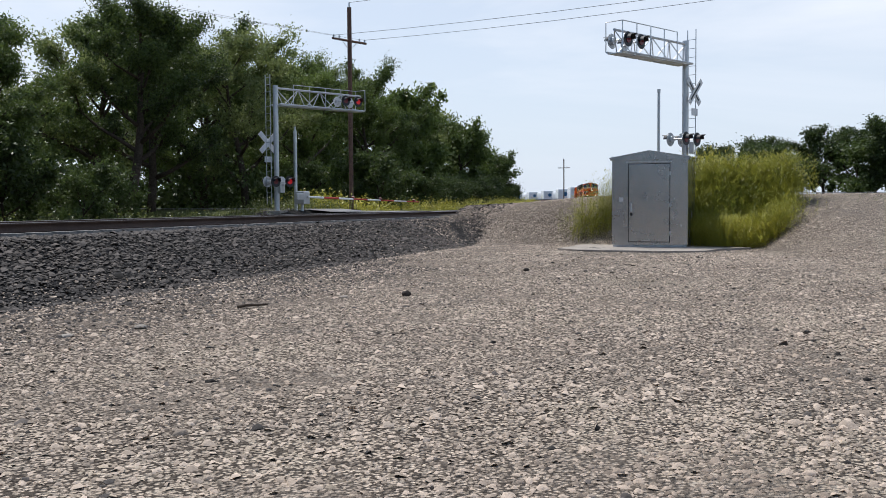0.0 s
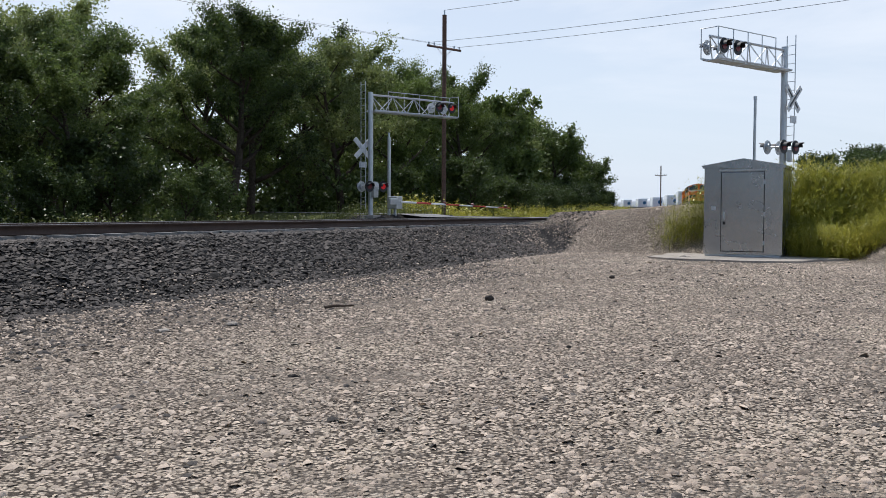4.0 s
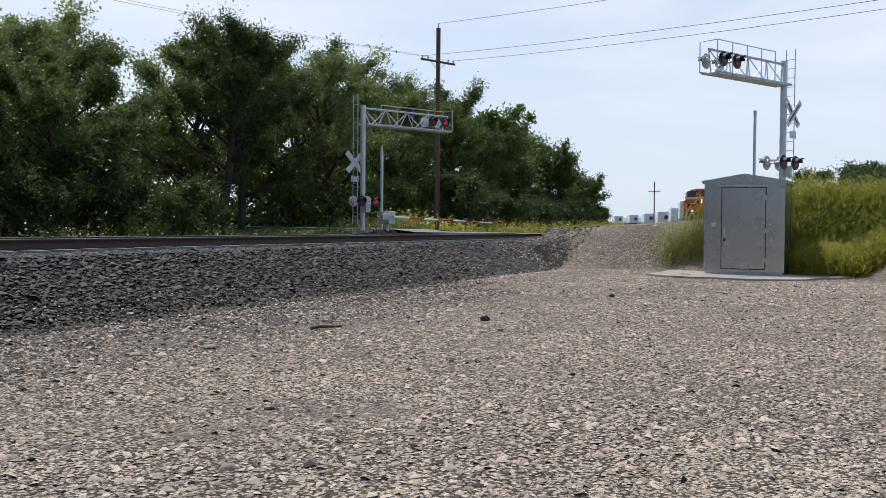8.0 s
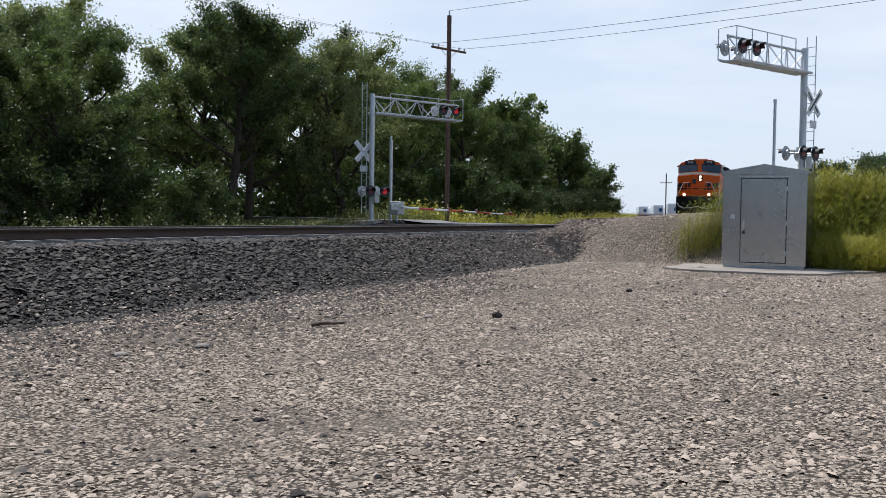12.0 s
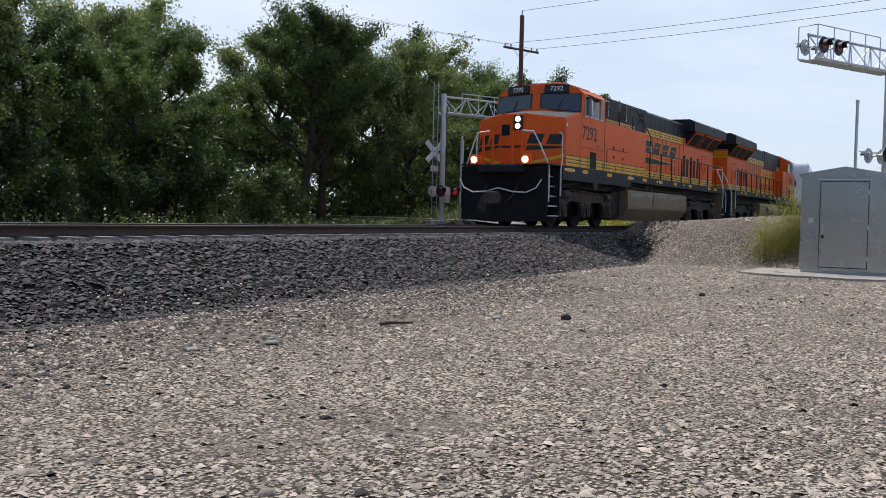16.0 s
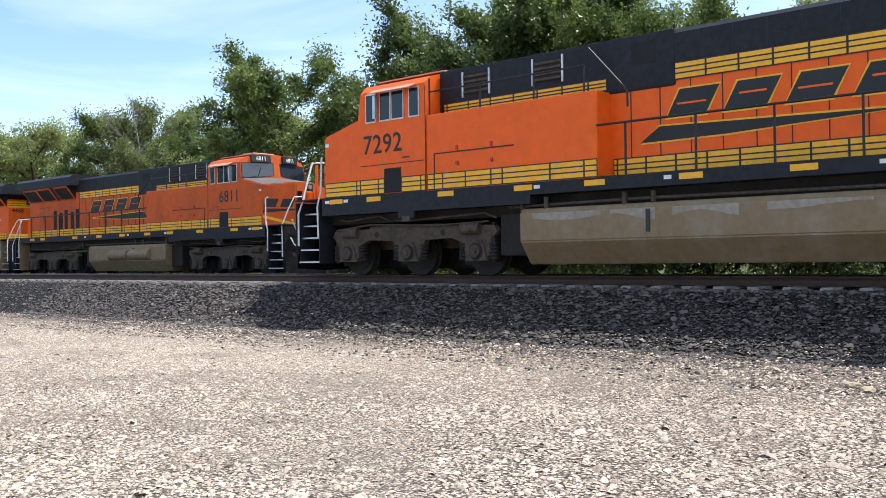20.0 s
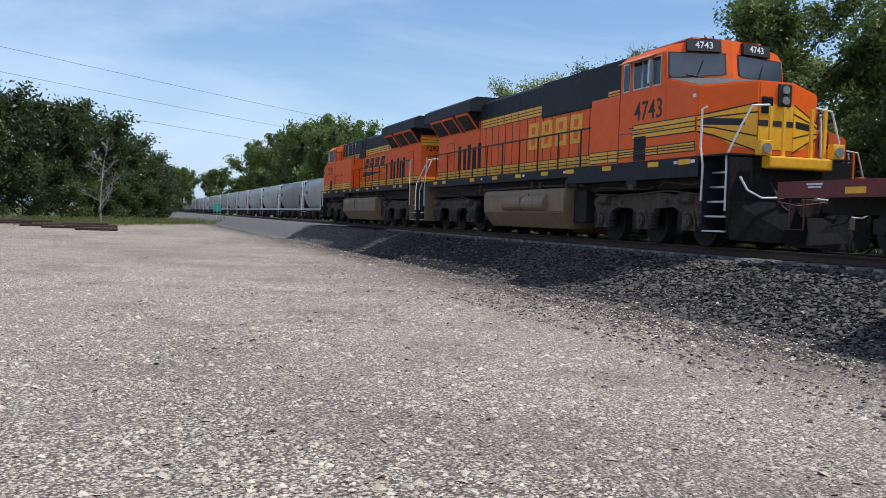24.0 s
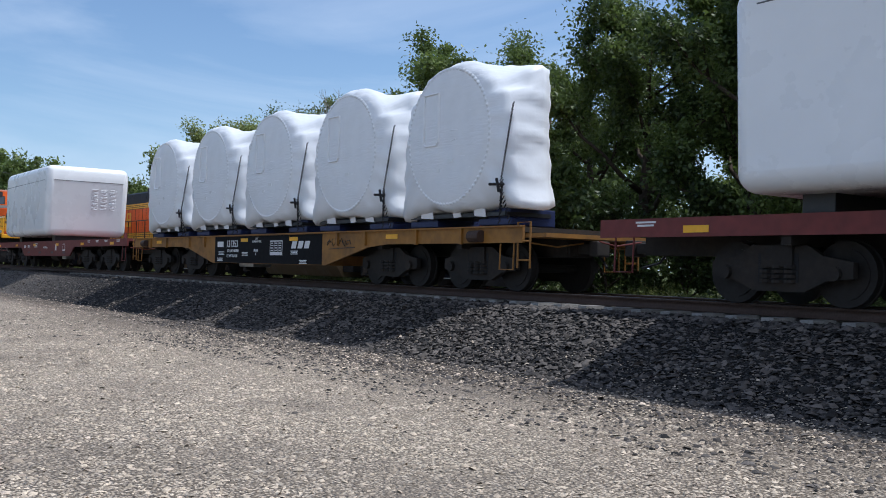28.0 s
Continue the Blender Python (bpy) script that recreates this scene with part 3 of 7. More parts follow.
SHRUB = tree_kind("shrub", "low leafy green shrub beside the tracks", 71, 2.8, 1.5, 1, 0.11, 80, M_LEAFSHADE, "shrub", trunk_r=0.05, limbs=9, first=0.05, puff=3.0)
FAR_KINDS = [
    tree_kind("distant_tree", "distant dark green tree in full leaf", 83, 9.0, 4.0, 1, 0.26, 115, M_LEAF, limbs=14, first=0.06, trunk_r=0.22, puff=1.5),
    tree_kind("distant_tree", "distant green tree with a rounded crown", 97, 9.0, 3.8, 1, 0.25, 115, M_LEAF2, limbs=13, first=0.05, trunk_r=0.22, puff=1.6),
    tree_kind("distant_tree", "backlit bushy tree at the end of the lot, shade in its leaf colour", 105, 9.0, 4.0, 1, 0.26, 110, M_LEAFDARK, limbs=14, first=0.04, trunk_r=0.22, puff=1.6),
]
_rng = random.Random(5)
_base_h = [9.5, 10.5, 8.5, 9.0, 8.0]
# x, y, height, kind
TREES = [
    (22.0, 29, 8.6, 1), (25.5, 27, 7.6, 2), (27.5, 31, 9.4, 3), (31.5, 33, 10.6, 0), (37.5, 30, 12.3, 1), (42, 32, 12.0, 0), (50, 31, 11.6, 4), (53, 36, 12.6, 0), (58, 31, 11.0, 2),
    (63, 33, 12.6, 1), (68, 30, 11.4, 2), (72, 34, 12.4, 0), (77, 31, 11.0, 2), (83, 33, 10.6, 4), (89, 31, 9.2, 2), (95, 32, 8.4, 0), (101, 31, 6.6, 2), (107, 33, 5.2, 2), (16.5, 27.5, 9.3, 3), (19.5, 30, 9.5, 1),
    (12.8, 28, 8.3, 0), (8.6, 31, 8.0, 4), (6.2, 28, 8.4, 0), (2.6, 29, 9.0, 3), (-0.8, 27, 9.2, 1), (-3.8, 28, 9.4, 3), (-6.6, 27, 9.2, 0), (-9.6, 29, 10.2, 3),
    (-12.5, 27.5, 11.6, 1), (-15.6, 28.5, 13.2, 2), (-18.8, 28, 13.6, 0), (-22, 29, 13.0, 1), (-26, 28, 12.4, 2), (-30, 29, 12.2, 0), (-34.5, 28, 12.4, 2), (-39, 30, 11.0, 4),
    (-44, 29, 11.0, 0), (-49, 30, 12.0, 3), (-55, 30, 13.3, 3), (-60, 31, 13.8, 1), (-67, 30, 13.2, 4), (-74, 30, 12.4, 2), (-82, 30, 10.0, 4), (-92, 30, 9.6, 2), (-103, 32, 10.0, 4),
    (-113, 29, 7.5, 2), (-121, 28, 11.6, 0), (-130, 27, 13.8, 2), (-139, 28, 15.0, 0), (-149, 27, 15.8, 2), (-160, 28, 15.8, 0), (-174, 27, 15.4, 2), (-192, 28, 16.2, 0), (-222, 27, 16.4, 2), (-260, 28, 11.0, 0), (-330, 26, 15.5, 2), (-322, 14, 14.0, 0), (-345, 8, 12.0, 0), (-350, -12, 12.0, 2), (-300, 4, 15.0, 0), (-285, -2, 14.0, 2), (-270, -8, 14.0, 0), (-310, -14, 15.0, 2), (-365, 2, 16.0, 0), (-380, 16, 17.0, 2),
    (-114, 2.4, 6.6, 2), (-110, -0.5, 9.6, 0), (-104, -3.5, 11.2, 2), (-98, -7.5, 11.8, 0), (-90, -11.5, 12.0, 2), (-84, -17, 12.0, 4), (-80, -24, 12.5, 0), (-122, 1.5, 8.5, 0), (-106, -9, 12.0, 2),
    (92, 6.5, 7.6, 2), (90, 2, 8.2, 0), (84, -3, 8.8, 2), (78, -8, 9.4, 0), (74, -14, 10.4, 1), (70, -21, 11.2, 2), (98, -8, 10, 0), (238, 30, 9, 2), (262, 34, 9, 0),
    (14, 38, 10.5, 0), (33, 37, 11.8, 4), (46, 39, 12.5, 4), (60, 42, 13.5, 2), (76, 42, 13.0, 0), (-14, 38, 11.5, 0), (-28, 40, 12.5, 2), (-42, 40, 12.0, 0), (-58, 42, 12.5, 2), (-3, 38, 8.5, 2),
]
_used = {}
for x, y, h, k in TREES:
    z = float(ground_z(x, y))
    m = pose(x, y, z, 0, 0, _rng.uniform(0, 360))
    if abs(x) > 72:
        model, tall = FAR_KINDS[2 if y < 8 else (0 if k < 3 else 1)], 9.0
    else:
        model, tall = KINDS[k], _base_h[k]
    sc = h / tall * (0.72 if x > 66 and y < 10 else 1.0) * (0.90 if -110 < x < -25 and y > 20 else (0.94 if 18 < x < 60 else 0.97))
    if model.name not in _used:
        _used[model.name] = ob = model
        ob.matrix_basis = m
    else:
        ob = copy_thing(model, m)
    w = sc * _rng.uniform(0.9, 1.1)
    ob.scale = (w, w, sc)
_first = True
for k in range(84):
    x = -110 + k * 2.6 + _rng.uniform(-0.8, 0.8)
    y = 23.6 + _rng.uniform(0, 3.2)
    if 29 < x < 52:
        if _rng.random() < 0.7:
            continue
        y += 3.5
    m = pose(x, y + max(0, float(line_y(x)) - TRACK_Y), float(ground_z(x, y)), 0, 0, _rng.uniform(0, 360))
    s = _rng.uniform(0.7, 1.6)
    if _first:
        SHRUB.matrix_basis, _first = m, False
    else:
        copy_thing(SHRUB, m).scale = (s * 1.1, s * 1.1, s)

for x, y, s in ((-108, 1.4, 1.6), (-103, -1.0, 1.5), (-99, -3.5, 1.5), (-95, -6.0, 1.6), (-90, -8.5, 1.7), (-85, -12, 1.6), (-112, 3.0, 1.3), (-81, -16, 1.8), (88, 4, 1.8), (86, 0, 1.7), (80, -5, 1.9), (76, -11, 2.0), (72, -17, 2.0)):
    copy_thing(SHRUB, pose(x, y, float(ground_z(x, y)), 0, 0, _rng.uniform(0, 360))).scale = (s * 1.3, s * 1.3, s)

# grey leafless trees
for x, y, h, seed in ((4.6, 26.4, 9.6, 3), (-52.5, 29, 13.4, 8), (-93, -2.6, 8.2, 12), (-128, 27, 8.5, 15)):
    t = thing("bare_tree", "grey leafless tree among green ones", "tree", pose(x, y, float(ground_z(x, y))))
    bm, _ = grown(seed, h, h * 0.3, 0.12, lean=0.15, first=0.15, limbs=10, forks=5, bare=True)
    part("trunk", bm, M_DEADWOOD, t)


# undergrowth that closes the woods behind the first row; woodland shade is in its colour
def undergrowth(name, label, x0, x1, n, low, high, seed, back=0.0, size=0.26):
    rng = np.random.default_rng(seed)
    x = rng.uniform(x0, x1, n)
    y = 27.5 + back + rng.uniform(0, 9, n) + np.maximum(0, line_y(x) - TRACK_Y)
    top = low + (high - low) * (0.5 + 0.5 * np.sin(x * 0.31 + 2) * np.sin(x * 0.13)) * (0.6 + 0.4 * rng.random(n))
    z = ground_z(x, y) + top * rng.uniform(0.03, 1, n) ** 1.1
    return tagged(new(name, leaf_cloud(name, np.stack([x, y, z], 1), np.full(n, 0.9), 26, size, seed, M_LEAFSHADE)), label, "undergrowth", kind="stuff")


undergrowth("undergrowth", "dense undergrowth between the trees, shade in its leaf colour", -112, 27, 1500, 2.6, 6.0, 21)
undergrowth("undergrowth", "dense undergrowth past the crossing, shade in its leaf colour", 46, 108, 620, 2.0, 5.0, 22)
undergrowth("far_woods", "depth of the woods behind the first trees, shade in its colour", -135, 112, 2600, 5.0, 8.5, 23, 12, 0.55)


# ---- tall weeds and grass ----
def weed_patch(name, label, spots, blades, height, seed, material, lean=0.25, width=0.03, leaves=6):
    """Upright stems with narrow leaves all along them, one object of countless plants."""
    rng = np.random.default_rng(seed)
    spots = np.asarray(spots, float)
    pick = rng.integers(0, len(spots), blades)
    xy = spots[pick, :2] + rng.normal(0, 1, (blades, 2)) * spots[pick, 2:3]
    z = ground_z(xy[:, 0], xy[:, 1]) - 0.03
    h = height * spots[pick, 3] * rng.uniform(0.6, 1.1, blades)
    tip = np.stack([xy[:, 0] + rng.normal(0, lean * 0.5, blades) * h, xy[:, 1] + rng.normal(0, lean * 0.5, blades) * h, z + h], 1)
    root = np.stack([xy[:, 0], xy[:, 1], z], 1)
    a = rng.uniform(0, math.tau, blades)
    side = np.stack([np.cos(a), np.sin(a), 0 * a], 1) * width * 0.25
    v = [np.stack([root - side, root + side, tip + side * 0.2, tip - side * 0.2], 1).reshape(-1, 3)]
    for k in range(leaves):
        f = rng.uniform(0.15, 1.0, blades)[:, None]
        p = root + (tip - root) * f
        a = rng.uniform(0, math.tau, blades)
        d = np.stack([np.cos(a), np.sin(a), rng.uniform(-0.1, 0.9, blades)], 1)
        ln = (0.10 + 0.16 * (1 - f)) * np.clip(h, 0.3, 1.6)[:, None]
        w = np.stack([-np.sin(a), np.cos(a), 0 * a], 1) * width
        v.append(np.stack([p, p + d * ln * 0.5 + w, p + d * ln, p + d * ln * 0.5 - w], 1).reshape(-1, 3))
    v = np.concatenate(v)
    return tagged(new(name, raw_mesh(name, v, np.arange(len(v)), 4, material)), label, "weeds", kind="stuff")


_round = [(28.6 + 0.75 * k + 0.3 * math.sin(3 * y), y - 0.25 * k, 0.45, 0.62 + 0.2 * k) for k in range(3) for y in np.arange(0.5, 2.3, 0.25)]
weed_patch("tall_weeds", "tall yellow-green goldenrod growing round the metal shed", _round, 13000, 1.5, 3, M_WEED, leaves=10, width=0.011, lean=0.12)
_front = [(27.6 + 0.3 * math.sin(4 * y), y, 0.4, 1.0) for y in np.arange(0.1, 1.9, 0.25)]
weed_patch("bank_grass", "rank green grass below the goldenrod", _front, 4200, 0.9, 31, M_WEED, leaves=6, width=0.008, lean=0.2)
weed_patch("tall_weeds", "tall grassy weeds beside the metal shed", [(28.5, 5.3, 0.32, 0.95), (28.7, 5.75, 0.28, 0.7), (28.4, 4.9, 0.22, 1.15)], 620, 1.35, 4, M_WEED, leaves=5, width=0.008, lean=0.08)
_far = [(x, 22.6 + (x % 3) * 0.9 + max(0.0, float(line_y(x)) - TRACK_Y), 1.1, 0.8 + 0.4 * ((x * 7) % 3) / 2) for x in range(46, 120, 2)]
weed_patch("goldenrod_bank", "yellow-green goldenrod along the far side of the tracks", _far, 5400, 1.1, 5, M_WEED, leaves=6, width=0.05)
_far2 = [(x, 22.4 + (x % 4) * 0.5, 0.8, 0.6 + 0.4 * ((x * 5) % 3) / 2) for x in range(-120, 46, 2)]
weed_patch("trackside_grass", "rough green grass along the far side of the tracks", _far2, 8500, 0.8, 6, M_GRASS, leaves=4, width=0.035)
_left = [(x, y, 2.2, 1.0) for x in range(-118, -80, 4) for y in (6.5 - (x + 118) * 0.36, 4.0 - (x + 118) * 0.36)]
weed_patch("trackside_grass", "yellow-green grass at the end of the lot", _left, 5000, 0.7, 7, M_GRASS, leaves=4, width=0.06)
_bank = [(30.0 - y * 0.3, y, 0.7, 0.5) for y in np.arange(-6, -2, 1.2)]
weed_patch("bank_grass", "sparse dry grass on the road bank", _bank, 160, 0.35, 8, M_GRASS, leaves=3, width=0.012)

# ---- locomotives ----
M_ORANGE = surface("faded_orange_paint", (0.86, 0.125, 0.008), 0.48, grain=5, vary=0.07, stain=0.55, stains=0.14, bump=0.02, stain_col=(0.62, 0.11, 0.018), spec=0.28)
M_YELLOW = surface("yellow_stripe_paint", (0.88, 0.44, 0.012), 0.45, grain=8, vary=0.1, stain=1.4, stains=0.10, bump=0.03, stain_col=(0.50, 0.30, 0.03))
M_NAVY = surface("sooty_black_paint", (0.020, 0.022, 0.028), 0.5, grain=8, vary=0.25, stain=0.8, stains=0.2, bump=0.05, stain_col=(0.034, 0.032, 0.03), spec=0.16)
M_LINE = surface("black_line_paint", (0.014, 0.014, 0.015), 0.55, grain=20, vary=0.2, bump=0)
M_GRIME = surface("road_grime", (0.088, 0.067, 0.051), 0.88, grain=9, vary=0.35, stain=2.2, stains=0.3, bump=0.3, stain_col=(0.046, 0.036, 0.028), spec=0.25)
M_STREAK = surface("dried_pale_residue", (0.31, 0.275, 0.225), 0.85, grain=10, vary=0.2, stain=3, stains=0.3, bump=0.1, stain_col=(0.24, 0.19, 0.13))
M_TANK = surface("dusty_fuel_tank", (0.215, 0.15, 0.075), 0.62, grain=6, vary=0.15, stain=1.6, stains=0.12, bump=0.1, stain_col=(0.40, 0.36, 0.31), stretch=(1.0, 1.0, 0.35))
M_SILVER = surface("white_handrail_paint", (0.72, 0.71, 0.68), 0.5, grain=20, vary=0.1, bump=0.02)
M_CABGLASS = surface("dark_cab_glass", (0.012, 0.016, 0.022), 0.06, grain=2, vary=0.1, bump=0, spec=0.5)
M_PALEGLASS = surface("pale_windshield", (0.035, 0.045, 0.06), 0.05, grain=2, vary=0.1, bump=0, spec=0.9)
M_ROOFDUST = surface("sun_bleached_roof", (0.62, 0.30, 0.20), 0.6, grain=6, vary=0.15, stain=1.5, stains=0.2, bump=0.05)
M_LAMP_ON = glow("lit_headlight", (1.0, 0.80, 0.50), 2.6)
M_LAMP_OFF = surface("unlit_headlight", (0.35, 0.35, 0.34), 0.12, 0.3, bump=0)
M_PLOUGH = surface("worn_black_plough", (0.013, 0.012, 0.012), 0.8, grain=12, vary=0.4, stain=2, stains=0.2, bump=0.1, stain_col=(0.03, 0.026, 0.022), spec=0.15)
M_DECK = surface("dusty_grey_nose_top", (0.11, 0.10, 0.09), 0.85, grain=20, vary=0.25, stain=2, stains=0.2, bump=0.2)
M_SCREEN = surface("black_screen", (0.010, 0.010, 0.011), 0.8, grain=60, vary=0.4, bump=0.3)
M_STEEL = surface("worn_wheel_steel", (0.018, 0.015, 0.013), 0.8, 0.1, grain=12, vary=0.3, stain=2, bump=0.1)
M_TREAD = surface("bright_wheel_tread", (0.45, 0.44, 0.43), 0.3, 1.0, bump=0)


def facing(origin, right, up):
    r, u = Vector(right).normalized(), Vector(up).normalized()
    n = r.cross(u)
    m = Matrix((r, u, n)).transposed().to_4x4()
    m.translation = origin
    return m


def lettering(text, height, depth=0.004, shear=0.0, spacing=1.0):
    """Block figures as a mesh, centred, caps of the given height."""
    cu = bpy.data.curves.new("lettering", "FONT")
    cu.body, cu.size, cu.extrude, cu.shear = text, height / 0.70, depth, shear
    cu.align_x, cu.align_y, cu.space_character, cu.resolution_u = "CENTER", "CENTER", spacing, 3
    cu.offset = height * 0.012
    ob = new("lettering", cu)
    bpy.context.view_layer.update()
    me = bpy.data.meshes.new_from_object(ob.evaluated_get(bpy.context.evaluated_depsgraph_get()))
    bpy.data.objects.remove(ob)
    return me


def letters(name, text, height, material, parent, m, shear=0.0, spacing=1.0):
    me = lettering(text, height, 0.004, shear, spacing)
    me.materials.clear()
    me.materials.append(material)
    ob = part(name, me, None, parent)
    ob.matrix_basis = m
    return ob


def side_matrix(x, z, y, s):
    """Writing on the flank: s = +1 for the left side of a forward-looking vehicle, -1 for the right."""
    return facing((x, s * y, z), (-s, 0, 0), (0, 0, 1))


def wheelset(gauge=0.7525, r=0.53):
    bm = bmesh.new()
    tube(bm, [(0, -1.1, 0), (0, 1.1, 0)], 0.085, 10)
    for s in (1, -1):
        tube(bm, [(0, s * (gauge - 0.03), 0), (0, s * (gauge + 0.10), 0)], r, 28)
        tube(bm, [(0, s * (gauge - 0.065), 0), (0, s * (gauge - 0.03), 0)], r + 0.028, 28)
        tube(bm, [(0, s * (gauge + 0.10), 0), (0, s * (gauge + 0.115), 0)], r * 0.78, 20)
    return mesh_of("wheelset", bm, M_STEEL)


WHEELSET = wheelset()


def six_wheel_truck(parent, x):
    """Three-axle truck with cast sideframes, axle boxes and springs."""
    tr = part("truck", boxes((x - 2.35, x + 2.35, -0.5, 0.5, 0.62, 1.0), (x - 0.4, x + 0.4, -1.1, 1.1, 0.85, 1.15)), M_GRIME, parent, "grimy three-axle truck")
    outline = [(-2.6, 0.95), (-2.5, 1.08), (-1.4, 1.10), (-0.9, 1.16), (0.9, 1.16), (1.4, 1.10), (2.5, 1.08), (2.6, 0.95), (2.42, 0.78), (2.36, 0.42), (1.70, 0.42), (1.62, 0.72), (1.3, 0.84), (0.5, 0.80), (0.36, 0.42), (-0.36, 0.42), (-0.5, 0.80), (-1.3, 0.84), (-1.62, 0.72), (-1.70, 0.42), (-2.36, 0.42), (-2.42, 0.78)]
    # added dark plate on the centre line, stands for the gloom between the wheels
    part("brake_rigging", boxes((x - 2.75, x + 2.75, -0.06, 0.06, 0.16, 0.95)), M_STEEL, tr)
    for s in (1, -1):
        bm = bmesh.new()
        prism(bm, [(x + a, b) for a, b in outline], s * 1.05, s * 1.22)
        part("sideframe", bm, M_GRIME, tr)
        for k in (-2.03, 0, 2.03):
            bm = bmesh.new()
            prism(bm, [(x + k - 0.30, 0.33), (x + k + 0.30, 0.33), (x + k + 0.22, 0.62), (x + k + 0.15, 0.76), (x + k - 0.15, 0.76), (x + k - 0.22, 0.62)], s * 1.18, s * 1.27)
            part("axle_box", bm, M_GRIME, tr)
            part("bearing_ring", tubes([(x + k, s * 1.26, 0.53), (x + k, s * 1.285, 0.53)], r=0.185, seg=20), M_STEEL, tr)
            bm = bmesh.new()
            tube(bm, [(x + k, s * 1.28, 0.53), (x + k, s * 1.325, 0.53)], 0.135, 18)
            tube(bm, [(x + k, s * 1.32, 0.53), (x + k, s * 1.345, 0.53)], 0.055, 10)
            part("bearing_cap", bm, M_GRIME, tr)
            for q in (-0.42, 0.42):
                bm = bmesh.new()
                for c in range(5):
                    tube(bm, [(x + k + q, s * 1.15, 0.36 + c * 0.075), (x + k + q, s * 1.15, 0.41 + c * 0.075)], 0.11, 10)
                part("spring", bm, M_STEEL, tr)
        for q in (-1.05, 1.05):
            # dark discs on the solid frame, painting the shade of its openings
            part("frame_opening", tubes([(x + q, s * 1.21, 0.96), (x + q, s * 1.226, 0.96)], r=0.075, seg=12), M_STEEL, tr)
        for q in (-2.45, 2.45):
            part("brake_hanger", boxes((x + q - 0.06, x + q + 0.06, *sorted((s * 1.0, s * 1.2)), 0.3, 0.95)), M_STEEL, tr)
        for q in (-1.9, 1.9):
            part("brake_cylinder", tubes([(x + q - 0.25, s * 1.25, 1.02), (x + q + 0.25, s * 1.25, 1.02)], r=0.12, seg=12), M_GRIME, tr)
        part("brake_pipe", tubes([(x - 2.4, s * 1.27, 1.16), (x - 1.0, s * 1.27, 1.12), (x + 1.2, s * 1.27, 1.2), (x + 2.4, s * 1.27, 1.1)], r=0.02), M_GRIME, tr)
    for k in (-2.03, 0, 2.03):
        part("traction_motor", boxes((x + k - 0.2, x + k + 0.85, -0.66, 0.66, 0.22, 0.86), bevel=0.06), M_STEEL, tr)
        w = part("wheelset", WHEELSET, None, tr)
        w.matrix_basis = pose(x + k, 0, 0.53)
    return tr


def flank_stripes(parent, x0, x1, y, z0, z1, s, splits):
    """Yellow panels broken by thin black lines, as pieces between the door edges."""
    edges = [x0] + [e for e in splits if min(x0, x1) < e < max(x0, x1)] + [x1]
    for a, b in zip(edges, edges[1:]):
        a, b = sorted((a, b))
        part("yellow_panel", boxes((a + 0.02, b - 0.02, min(s * y, s * (y + 0.005)), max(s * y, s * (y + 0.005)), z0, z1)), M_YELLOW, parent)
    h = (z1 - z0) / 3
    lo, hi = sorted((x0, x1))
    part("stripe_border", boxes((lo, hi, *sorted((s * (y - 0.001), s * (y + 0.002))), z0 - 0.025, z1 + 0.025)), M_LINE, parent)
    for k in (1, 2):
        part("pinstripe", boxes((lo, hi, *sorted((s * (y + 0.005), s * (y + 0.009))), z0 + k * h - 0.013, z0 + k * h + 0.013)), M_LINE, parent)


